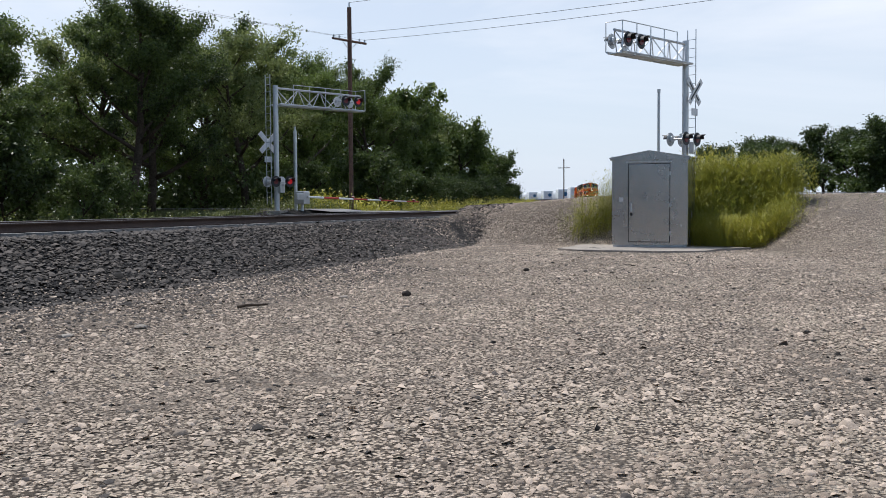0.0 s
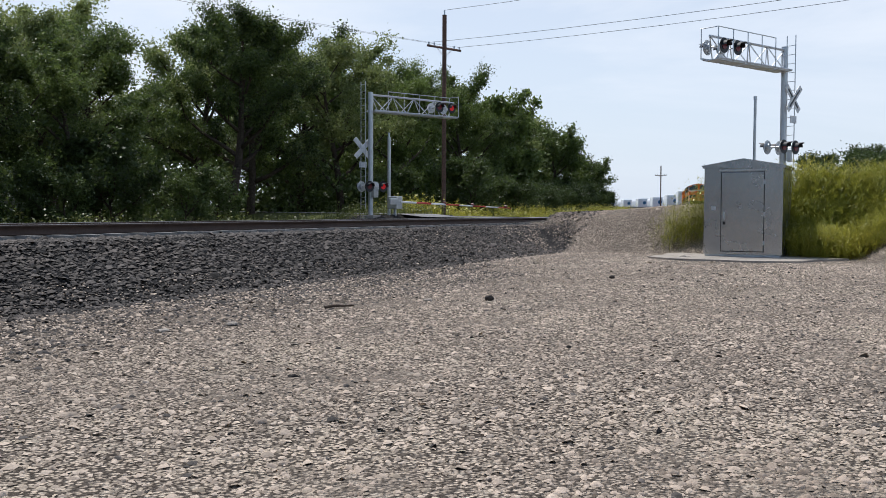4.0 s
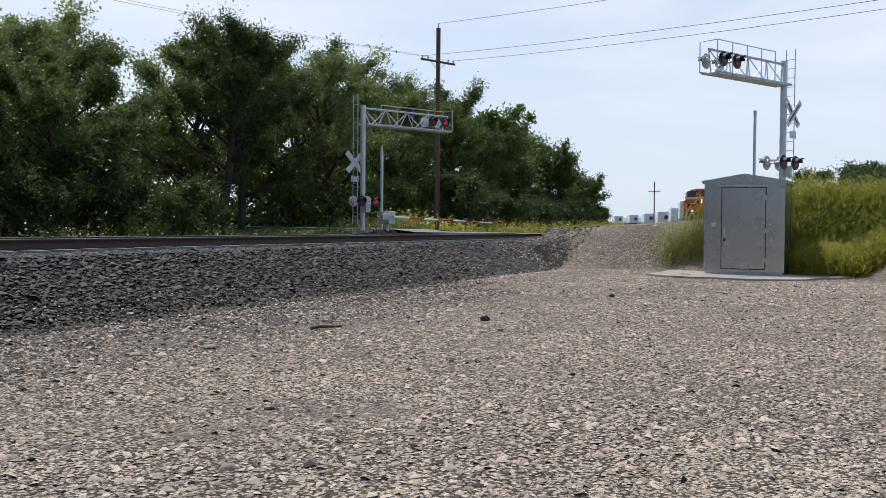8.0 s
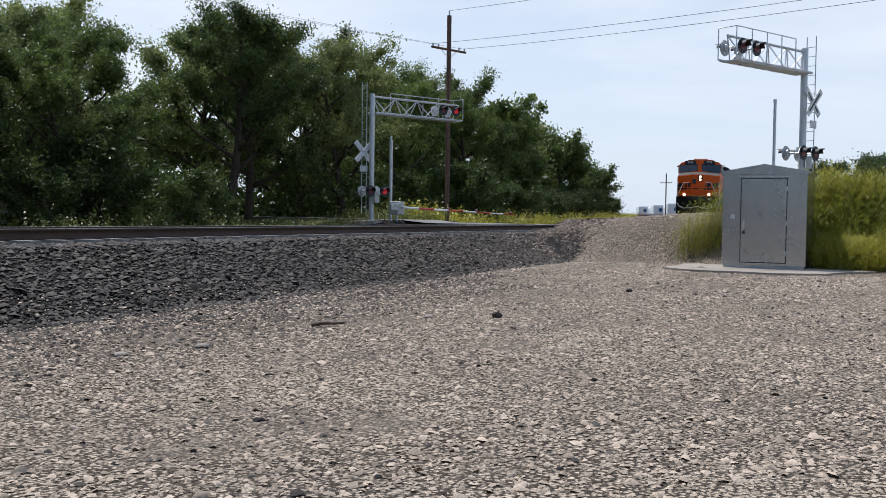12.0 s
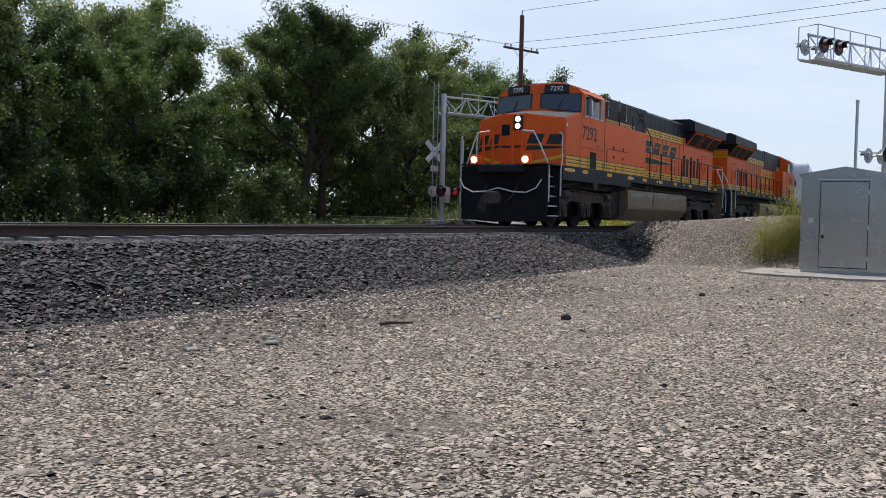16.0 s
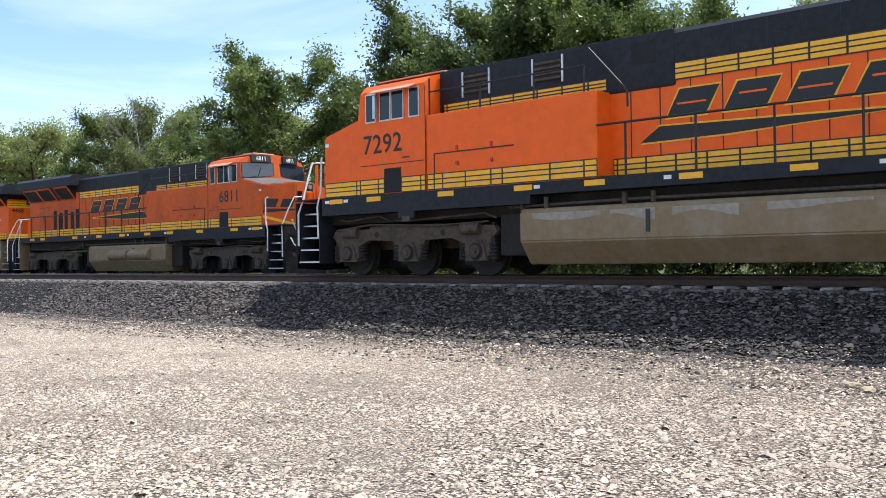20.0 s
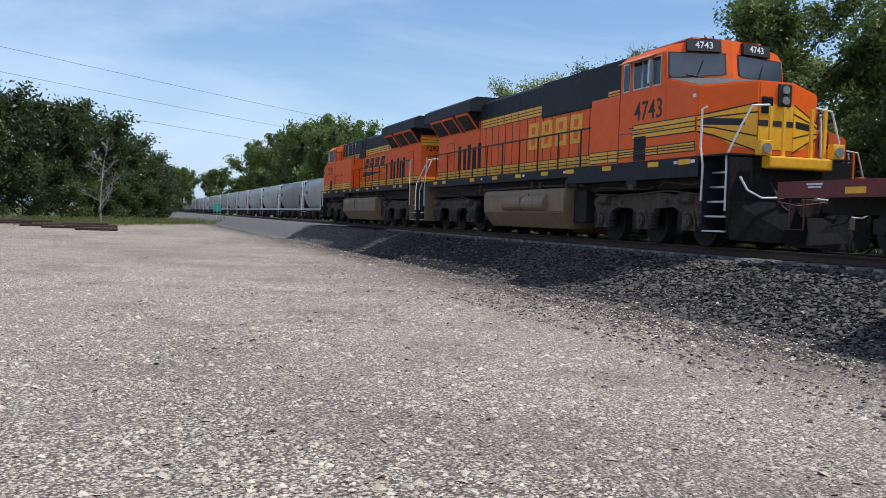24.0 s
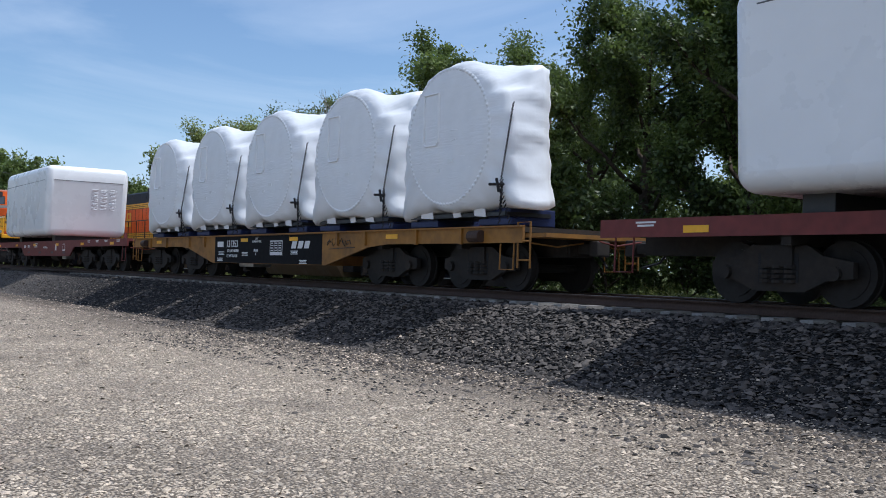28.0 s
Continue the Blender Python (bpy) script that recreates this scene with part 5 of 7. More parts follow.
        m0.translation += m0.to_3x3() @ Vector((0, 0, 0.004))
        if style == "swoosh":
            for k in (-0.3, 0.3):
                bm = bmesh.new()
                prism(bm, [(k - 0.28, -0.13), (k + 0.16, -0.13), (k + 0.28, 0.17), (k - 0.16, 0.17)], 0, 0.006, "z")
                part("emblem_block", bm, M_LINE, nose).matrix_basis = m0
            bm = bmesh.new()
            prism(bm, [(-0.6, -0.34), (0.58, -0.24), (0.58, -0.19), (-0.56, -0.19)], 0, 0.006, "z")
            part("emblem_wedge", bm, M_LINE, nose).matrix_basis = m0
            bm = bmesh.new()
            prism(bm, [(-0.6, -0.82), (0.60, -0.82 + 0.30), (0.60, -0.72 + 0.30), (-0.6, -0.72)] if s > 0 else [(-0.6, -0.52), (0.60, -0.82), (0.60, -0.72), (-0.6, -0.42)], 0, 0.006, "z")
            part("nose_stripe", bm, M_YELLOW, nose).matrix_basis = m0
        else:
            bm = bmesh.new()
            prism(bm, [(s * a, b) for a, b in ((-0.6, -0.64), (-0.1, -0.56), (0.25, -0.34), (0.6, -0.26), (0.6, 0.04), (0.2, 0.12), (-0.6, 0.32))], 0, 0.006, "z")
            part("nose_panel", bm, M_YELLOW, nose).matrix_basis = m0
            for z0, z1, z2 in ((-0.66, -0.36, -0.28), (-0.36, -0.20, -0.17), (0.14, 0.03, -0.05), (0.33, 0.13, 0.05)):
                bm = bmesh.new()
                prism(bm, [(s * a, b) for a, b in ((-0.6, z0 - 0.015), (0.25, z1 - 0.015), (0.6, z2 - 0.015), (0.6, z2 + 0.015), (0.25, z1 + 0.015), (-0.6, z0 + 0.015))], 0.006, 0.010, "z")
                part("pinstripe", bm, M_LINE, nose).matrix_basis = m0
            part("emblem_bar", boxes((-0.5, 0.35, -0.14, -0.0, 0.006, 0.012)), M_LINE, nose).matrix_basis = m0
    if style == "swoosh":
        part("emblem_wedge", boxes((ax(-1.12), ax(-1.126), -0.40, 0.40, 2.42, 2.49)), M_LINE, nose)
    else:
        part("nose_panel", boxes((ax(-1.12), ax(-1.126), -0.42, 0.42, 2.06, 3.0)), M_YELLOW, nose)
        part("emblem_bar", boxes((ax(-1.12), ax(-1.132), -0.42, 0.42, 2.54, 2.66)), M_LINE, nose)
    # rear end
    xr = ax(19.06)
    for z0, z1 in ((1.86, 2.18), (3.55, 3.88)):
        part("rear_yellow_panel", boxes((xr - 0.008, xr, -0.98, 0.98, z0, z1)), M_YELLOW, lo)
    for z in (1.95, 2.06, 3.65, 3.76):
        part("pinstripe", boxes((xr - 0.012, xr - 0.008, -0.98, 0.98, z, z + 0.025)), M_LINE, lo)
    letters("rear_number", number, 0.22, M_LINE, lo, facing((xr - 0.008, 0.5, 3.40), (0, -1, 0), (0, 0, 1)))
    hb = part("rear_headlight_box", boxes((xr - 0.14, xr, -0.3, 0.05, 3.72, 4.0), bevel=0.02), M_LINE, lo)
    for y in (-0.21, -0.04):
        part("headlight", tubes([(xr - 0.14, y, 3.86), (xr - 0.17, y, 3.86)], r=0.07, seg=14), M_LAMP_OFF, hb)
    for y in (-0.42, 0.42):
        part("rear_rail_post", boxes((xr - 1.1, xr - 1.04, y - 0.04, y + 0.04, 1.82, 2.85)), M_ORANGE, lo)
    part("rear_pilot", boxes((ax(19.9), ax(19.8), -1.4, 1.4, 0.45, 1.82)), M_NAVY, lo)
    # fuel tank between the trucks
    bm = bmesh.new()
    t0, t1 = (5.42, 13.0) if style == "swoosh" and lit else (5.9, 12.2)
    prism(bm, [(-1.42, 1.36), (1.42, 1.36), (1.49, 1.27), (1.49, 0.70), (1.15, 0.24), (-1.15, 0.24), (-1.49, 0.70), (-1.49, 1.27)], ax(t1), ax(t0), "x")
    bmesh.ops.bevel(bm, geom=bm.edges[:], offset=0.025, segments=2, affect="EDGES")
    tank = part("fuel_tank", bm, M_TANK, lo, "dusty tan fuel tank with pale dried streaks")
    for s in (1, -1):
        part("sight_gauge", boxes((ax(8.40), ax(8.32), *sorted((s * 1.48, s * 1.51)), 0.82, 1.24)), M_BLACK, tank)
        if lit:
            for a0, a1, drop in ((5.75, 7.35, 0.16), (7.55, 8.5, 0.24), (8.85, 10.1, 0.30), (10.6, 12.3, 0.14)):
                rr = random.Random(int(a0 * 100))
                q = [(ax(a0), 1.262), (ax(a1), 1.262)] + [(ax(a1 + (a0 - a1) * k / 7), 1.22 - drop * (0.35 + 0.30 * math.sin(k * 0.55 + a0) + rr.uniform(0, 0.12))) for k in range(8)]
                bm = bmesh.new()
                prism(bm, q, s * 1.48, s * 1.493)
                part("dried_streak", bm, M_STREAK, tank, "pale dried residue")
        if not lit:
            part("air_reservoir", tubes([(ax(7.0), s * 1.42, 0.95), (ax(8.6), s * 1.42, 0.95)], r=0.24, seg=18), M_TANK, tank)
            part("air_reservoir", tubes([(ax(8.75), s * 1.42, 0.95), (ax(10.3), s * 1.42, 0.95)], r=0.24, seg=18), M_TANK, tank)
        for a in (t0 - 0.75, t1 - 0.02):
            part("under_equipment", boxes((ax(a + 0.77), ax(a), *sorted((s * 0.2, s * 1.18)), 0.42, 1.3), bevel=0.05), M_STEEL, lo)
        for a0, a1, z in ((-0.3, 1.4, 1.36), (1.6, 4.6, 1.30), (13.6, 15.4, 1.34), (15.8, 18.6, 1.30)):
            part("sill_pipe", tubes([(ax(a0), s * 1.22, z), (ax(a0 + 0.3), s * 1.24, z - 0.05), (ax(a1 - 0.3), s * 1.24, z + 0.04), (ax(a1), s * 1.2, z - 0.08)], r=0.022), M_GRIME, lo)
        part("sill_bracket", boxes((ax(2.45), ax(1.95), *sorted((s * 1.38, s * 1.49)), 1.30, 1.60), bevel=0.03), M_NAVY, lo)
        part("jacking_pad", boxes((ax(2.32), ax(2.08), *sorted((s * 1.40, s * 1.495)), 1.22, 1.36), bevel=0.02), M_GRIME, lo)
        part("sill_pipe", tubes([(ax(5.0), s * 1.3, 1.42), (ax(8.0), s * 1.32, 1.45), (ax(13.5), s * 1.3, 1.42)], r=0.03), M_GRIME, lo)
        for a in (5.4, 6.0, 7.8, 8.4, 12.9):
            part("pipe_fitting", tubes([(ax(a), s * 1.36, 1.32), (ax(a), s * 1.36, 1.58)], r=0.05, seg=8), M_GRIME, lo)
    six_wheel_truck(lo, ax(2.03))
    six_wheel_truck(lo, ax(16.23))
    return lo


LOCO_LEN, A1_FRONT = 22.9, 2.6
lead = locomotive("lead_locomotive", "orange and black diesel locomotive, headlights lit, leading the train", "7292", "swoosh", True)
second = locomotive("trailing_locomotive", "orange, yellow and black diesel locomotive coupled backwards", "4743", "band", False)
waiting = locomotive("waiting_locomotive", "faded orange diesel locomotive standing on the far track", "6811", "swoosh", False)
# duller orange: dirt and fading, with the locomotive's shade also in the colour
M_OLDORANGE = surface("dirty_faded_shaded_orange", (0.60, 0.105, 0.018), 0.6, grain=5, vary=0.1, stain=0.7, stains=0.3, bump=0.02, stain_col=(0.30, 0.075, 0.03), spec=0.2)
for _ob in waiting.children_recursive:
    for _i, _m in enumerate(_ob.data.materials):
        if _m is M_ORANGE:
            _ob.data.materials[_i] = M_OLDORANGE
waiting.matrix_basis = pose(-22.3 - LOCO_LEN / 2, TRACK_Y + SECOND, RAIL_Z - DROP)
waiting2 = locomotive("second_waiting_locomotive", "orange and yellow diesel locomotive standing behind another", "4468", "band", False)
waiting2.matrix_basis = pose(-22.3 - LOCO_LEN * 1.5, TRACK_Y + SECOND, RAIL_Z - DROP, 0, 0, 180)

# ---- freight cars ----
M_CARRED = surface("faded_red_car_paint", (0.155, 0.025, 0.021), 0.6, grain=6, vary=0.2, stain=0.8, stains=0.25, bump=0.05, stain_col=(0.13, 0.032, 0.026))
M_CARYEL = surface("weathered_yellow_car_paint", (0.30, 0.135, 0.02), 0.65, grain=6, vary=0.2, stain=1.4, stains=0.33, bump=0.05, stain_col=(0.13, 0.07, 0.028))
M_DARKTRUCK = surface("dark_rusty_casting", (0.019, 0.015, 0.012), 0.85, grain=9, vary=0.3, stain=2, stains=0.25, bump=0.25, stain_col=(0.048, 0.035, 0.026))
M_GEL = surface("white_gelcoat", (0.86, 0.865, 0.87), 0.28, grain=2, vary=0.03, stain=0.5, stains=0.05, bump=0.0, stain_col=(0.66, 0.67, 0.68))
M_WRAP = surface("white_shrink_wrap", (0.82, 0.83, 0.85), 0.36, grain=3.5, vary=0.03, stain=0.9, stains=0.06, bump=0.3, stain_col=(0.74, 0.75, 0.77))


def wrinkled(m):
    """Draws fine level wrinkles into a film, in patches."""
    n, l = m.node_tree.nodes, m.node_tree.links
    tc = n.new("ShaderNodeTexCoord")
    mp = n.new("ShaderNodeMapping")
    mp.inputs["Scale"].default_value = (1.6, 1.6, 11.0)
    mp.inputs["Rotation"].default_value = (0.0, 0.22, 0.0)
    fine = n.new("ShaderNodeTexNoise")
    fine.inputs["Scale"].default_value, fine.inputs["Detail"].default_value, fine.inputs["Distortion"].default_value = 1.4, 4.0, 0.8
    where = n.new("ShaderNodeTexNoise")
    where.inputs["Scale"].default_value = 0.7
    ramp = n.new("ShaderNodeMapRange")
    ramp.inputs["From Min"].default_value, ramp.inputs["From Max"].default_value = 0.46, 0.66
    mul = n.new("ShaderNodeMath")
    mul.operation = "MULTIPLY"
    bp = n.new("ShaderNodeBump")
    bp.inputs["Strength"].default_value, bp.inputs["Distance"].default_value = 0.32, 0.04
    old = [k.from_socket for k in l if k.to_socket.name == "Normal" and k.to_node.type == "BSDF_PRINCIPLED"][0]
    l.new(tc.outputs["Object"], mp.inputs["Vector"])
    l.new(mp.outputs["Vector"], fine.inputs["Vector"])
    l.new(tc.outputs["Object"], where.inputs["Vector"])
    l.new(where.outputs["Fac"], ramp.inputs["Value"])
    l.new(fine.outputs["Fac"], mul.inputs[0])
    l.new(ramp.outputs["Result"], mul.inputs[1])
    l.new(mul.outputs[0], bp.inputs["Height"])
    l.new(old, bp.inputs["Normal"])
    l.new(bp.outputs["Normal"], n["Principled BSDF"].inputs["Normal"])


wrinkled(M_WRAP)
M_PANEL = surface("matt_black_car_panel", (0.009, 0.009, 0.010), 0.8, grain=9, vary=0.3, stain=1.5, stains=0.2, bump=0.05, stain_col=(0.02, 0.018, 0.017), spec=0.15)
M_BLUE = surface("blue_steel_stand", (0.012, 0.022, 0.09), 0.5, bump=0.05)
M_SEAM = surface("dark_seam", (0.10, 0.11, 0.12), 0.7, bump=0)
M_LOGOBLUE = surface("blue_marking", (0.02, 0.13, 0.28), 0.4, bump=0)
M_CHAIN = surface("dark_chain", (0.03, 0.028, 0.03), 0.6, 0.6, bump=0.1)
M_HOPGREY = surface("light_grey_hopper_paint", (0.64, 0.635, 0.60), 0.5, grain=5, vary=0.08, stain=0.6, stains=0.22, bump=0.03, stain_col=(0.36, 0.335, 0.29), randoms=0.25)
SMALLWHEELS = wheelset(r=0.46)


def four_wheel_truck(parent, x):
    tr = part("truck", boxes((x - 0.25, x + 0.25, -1.15, 1.15, 0.55, 0.85)), M_DARKTRUCK, parent, "dark two-axle truck")
    out = [(-1.15, 0.62), (-0.7, 0.70), (-0.45, 0.86), (0.45, 0.86), (0.7, 0.70), (1.15, 0.62), (1.15, 0.40), (0.75, 0.36), (0.42, 0.20), (-0.42, 0.20), (-0.75, 0.36), (-1.15, 0.40)]
    for s in (1, -1):
        bm = bmesh.new()
        prism(bm, [(x + a, b) for a, b in out], s * 0.98, s * 1.10)
        part("sideframe", bm, M_DARKTRUCK, tr)
        # black plate over the solid casting, for the shade inside the bolster opening
        part("bolster_opening", boxes((x - 0.33, x + 0.33, *sorted((s * 1.10, s * 1.105)), 0.33, 0.74)), M_SCREEN, tr)
        for q in (-0.2, 0, 0.2):
            bm = bmesh.new()
            for c in range(4):
                tube(bm, [(x + q, s * 1.10, 0.32 + c * 0.07), (x + q, s * 1.10, 0.365 + c * 0.07)], 0.09, 8)
            part("spring", bm, M_DARKTRUCK, tr)
        for q in (-0.89, 0.89):
            part("bearing_cap", tubes([(x + q, s * 1.05, 0.46), (x + q, s * 1.17, 0.46)], r=0.10, seg=12), M_DARKTRUCK, tr)
    for q in (-0.89, 0.89):
        w = part("wheelset", SMALLWHEELS, None, tr)
        w.matrix_basis = pose(x + q, 0, 0.46)
    return tr


def small_writing(parent, x, z, y, s, rows, width, material=M_WHITE, height=0.045):
    """Fine print as plain bars."""
    for k in range(rows):
        w = width * (1 - 0.18 * (k % 2))
        part("printed_bar", boxes((x - w / 2, x + w / 2, *sorted((s * y, s * (y + 0.004))), z - k * height * 1.7, z - k * height * 1.7 + height)), material, parent)


def end_gear(parent, length, material):
    for f in (1, -1):
        e = f * (length / 2 - 0.55)
        x = sorted((e, e + f * 0.45))
        part("draft_gear", boxes((*sorted((e - f * 1.6, e)), -0.28, 0.28, 0.72, 1.02)), M_DARKTRUCK, parent)
        part("coupler", boxes((*x, -0.1, 0.1, 0.75, 0.94), (*sorted((e + f * 0.38, e + f * 0.6)), -0.17, 0.17, 0.70, 0.99), bevel=0.03), M_DARKTRUCK, parent)
        part("air_hose", tubes([(e, 0.35, 0.85), (e + f * 0.25, 0.38, 0.6), (e + f * 0.5, 0.2, 0.5)], r=0.025), M_BLACK, parent)
        for s in (1, -1):
            part("sill_step", tubes([(e - f * 0.35, s * 1.38, 1.0), (e - f * 0.35, s * 1.40, 0.42), (e - f * 0.75, s * 1.40, 0.42), (e - f * 0.75, s * 1.38, 1.0)], r=0.018), material, parent)
            part("uncoupling_lever", tubes([(e + f * 0.05, s * 1.35, 0.92), (e + f * 0.2, s * 0.8, 0.86), (e + f * 0.22, s * 0.15, 0.95)], r=0.015), material, parent)


def red_flatcar(name, label, number, nac_offset):
    L = 26.2
    c = thing(name, label, "flatcar", group="flatcars of the near train")
    h = L / 2 - 0.6
    part("deck", boxes((-h, h, -1.38, 1.38, 1.17, 1.27)), M_CARRED, c)
    for s in (1, -1):
        bm = bmesh.new()
        prism(bm, [(-h, 0.98), (-5.1, 0.98), (-4.35, 0.56), (4.35, 0.56), (5.1, 0.98), (h, 0.98), (h, 1.275), (-h, 1.275)], s * 1.38, s * 1.44)
        part("side_sill", bm, M_CARRED, c, "deep red side sill with white writing")
        for x in (-10.5, -6.2, -2.2, 2.2, 6.4, 10.6):
            part("reflector", boxes((x - 0.24, x + 0.24, *sorted((s * 1.44, s * 1.446)), 1.04, 1.15)), M_YELLOW, c)
        for x in (-3.4, -1.1, 1.3, 3.4):
            part("stake_pocket", boxes((x - 0.22, x + 0.22, *sorted((s * 1.44, s * 1.443)), 0.68, 0.77)), M_BLACK, c)
        d = -s
        letters("car_number", number, 0.15, M_WHITE, c, facing((-3.4 * d, s * 1.446, 1.02), (d, 0, 0), (0, 0, 1)))
        part("owner_mark", boxes((*sorted((-4.45 * d, -4.05 * d)), *sorted((s * 1.44, s * 1.446)), 0.95, 1.09)), M_WHITE, c)
        letters("slogan", "Red 'n Ready", 0.11, M_WHITE, c, facing((0.0, s * 1.446, 0.97), (d, 0, 0), (0, 0, 1)))
        small_writing(c, -1.9 * d, 1.13, 1.44, s, 3, 0.6)
        part("panel_mark", boxes((*sorted((1.85 * d, 2.1 * d)), *sorted((s * 1.44, s * 1.446)), 0.82, 1.10)), M_WHITE, c)
        part("panel_mark", boxes((*sorted((3.2 * d, 3.6 * d)), *sorted((s * 1.44, s * 1.446)), 0.80, 1.12)), M_WHITE, c)
        part("panel_fill", boxes((*sorted((3.23 * d, 3.57 * d)), *sorted((s * 1.446, s * 1.449)), 0.86, 1.09)), M_CARRED, c)
        for x in (-11.5, 7.4, 8.6, 9.8, 11.4):
            small_writing(c, x * d, 1.20, 1.44, s, 2, 0.42, height=0.03)
    part("center_sill", boxes((-h, h, -0.32, 0.32, 0.72, 1.17)), M_DARKTRUCK, c)
    for x in np.arange(-9, 9.1, 3.0):
        part("cross_bearer", boxes((x - 0.08, x + 0.08, -1.36, 1.36, 0.85, 1.17)), M_DARKTRUCK, c)
    part("brake_reservoir", tubes([(-1.4, -0.6, 0.55), (-0.2, -0.6, 0.55)], r=0.22, seg=14), M_DARKTRUCK, c)
    part("brake_valve", boxes((0.6, 1.2, -0.8, -0.35, 0.42, 0.8), bevel=0.04), M_GALV, c)
    for x in (-9.3, -5.95, 5.95, 9.3):
        four_wheel_truck(c, x)
    end_gear(c, L, M_CARRED)
    part("hand_brake_stand", boxes((h - 0.9, h - 0.8, -1.3, -1.2, 1.27, 1.5)), M_CARRED, c)
    for x in (nac_offset - 3.4, nac_offset + 3.4):
        part("load_cradle", boxes((x - 0.25, x + 0.25, -1.3, 1.3, 1.27, 1.56), bevel=0.02), M_BLACK, c)
    return c


def nacelle(name, label, mark):
    """White turbine housing: rounded box with a lid seam, a vent patch on one end and a round mark on the other."""
    t = thing(name, label, "turbine housing", group="turbine housings")
    bm = bmesh.new()
    prism(bm, [(-4.40, 1.54), (4.12, 1.54), (4.48, 4.15), (4.38, 4.84), (-4.25, 4.87), (-4.48, 4.2)], -1.90, 1.90)
    edges = [e for e in bm.edges if len(e.link_faces) == 2 and e.calc_face_angle() > 0.6]
    bmesh.ops.bevel(bm, geom=edges, offset=0.30, segments=6, affect="EDGES", profile=0.5)
    for f in bm.faces:
        f.smooth = f.calc_area() < 1.5
    part("shell", bm, M_GEL, t)
    part("lid_seam", boxes((-4.0, 4.0, -1.906, -1.87, 4.12, 4.14), (-4.0, 4.0, 1.87, 1.906, 4.12, 4.14), (4.44, 4.484, -1.6, 1.6, 4.12, 4.14)), M_SEAM, t)
    bm = bmesh.new()
    rng = random.Random(4)
    for c in range(3):
        for k in range(15):
            y = 0.30 + c * 0.42
            z = 2.85 + k * 0.066
            xe = 4.12 + (z - 1.54) * 0.138
            tube(bm, [(xe, y + 0.15, z + rng.uniform(-0.02, 0.02)), (xe + 0.015, y, z + rng.uniform(-0.02, 0.02)), (xe, y - 0.15, z + rng.uniform(-0.03, 0.02))], 0.014, 5)
    part("vent_patch", bm, M_WRAP, t, "puckered tape over the vents")
    part("side_label", boxes((1.6, 2.6, -1.906, -1.90, 4.32, 4.45)), M_WRAP, t)
    part("roof_rail", tubes([(-2.0, -0.8, 4.80), (-0.6, -0.8, 4.80)], r=0.03), M_BLACK, t)
    if mark:
        bm = bmesh.new()
        tube(bm, [(-4.42, -0.4, 3.2), (-4.47, -0.4, 3.2)], 0.62, 32)
        part("round_marking", bm, M_LOGOBLUE, t)
    return t


WRAP_EDGE = [(0.12, 1.63), (0.80, 1.46), (1.38, 1.02), (1.68, 0.35), (1.70, -0.45), (1.76, -1.02), (1.93, -1.46), (1.25, -1.39), (0.35, -1.44), (-0.55, -1.38), (-1.25, -1.42), (-1.90, -1.50), (-1.74, -1.00), (-1.68, -0.30), (-1.60, 0.45), (-1.28, 1.08), (-0.62, 1.45)]
_edge_a = np.array([math.atan2(z, x) for x, z in WRAP_EDGE])
_edge_r = np.array([math.hypot(x, z) for x, z in WRAP_EDGE])
_order = np.argsort(_edge_a)
_edge_a, _edge_r = _edge_a[_order], _edge_r[_order]


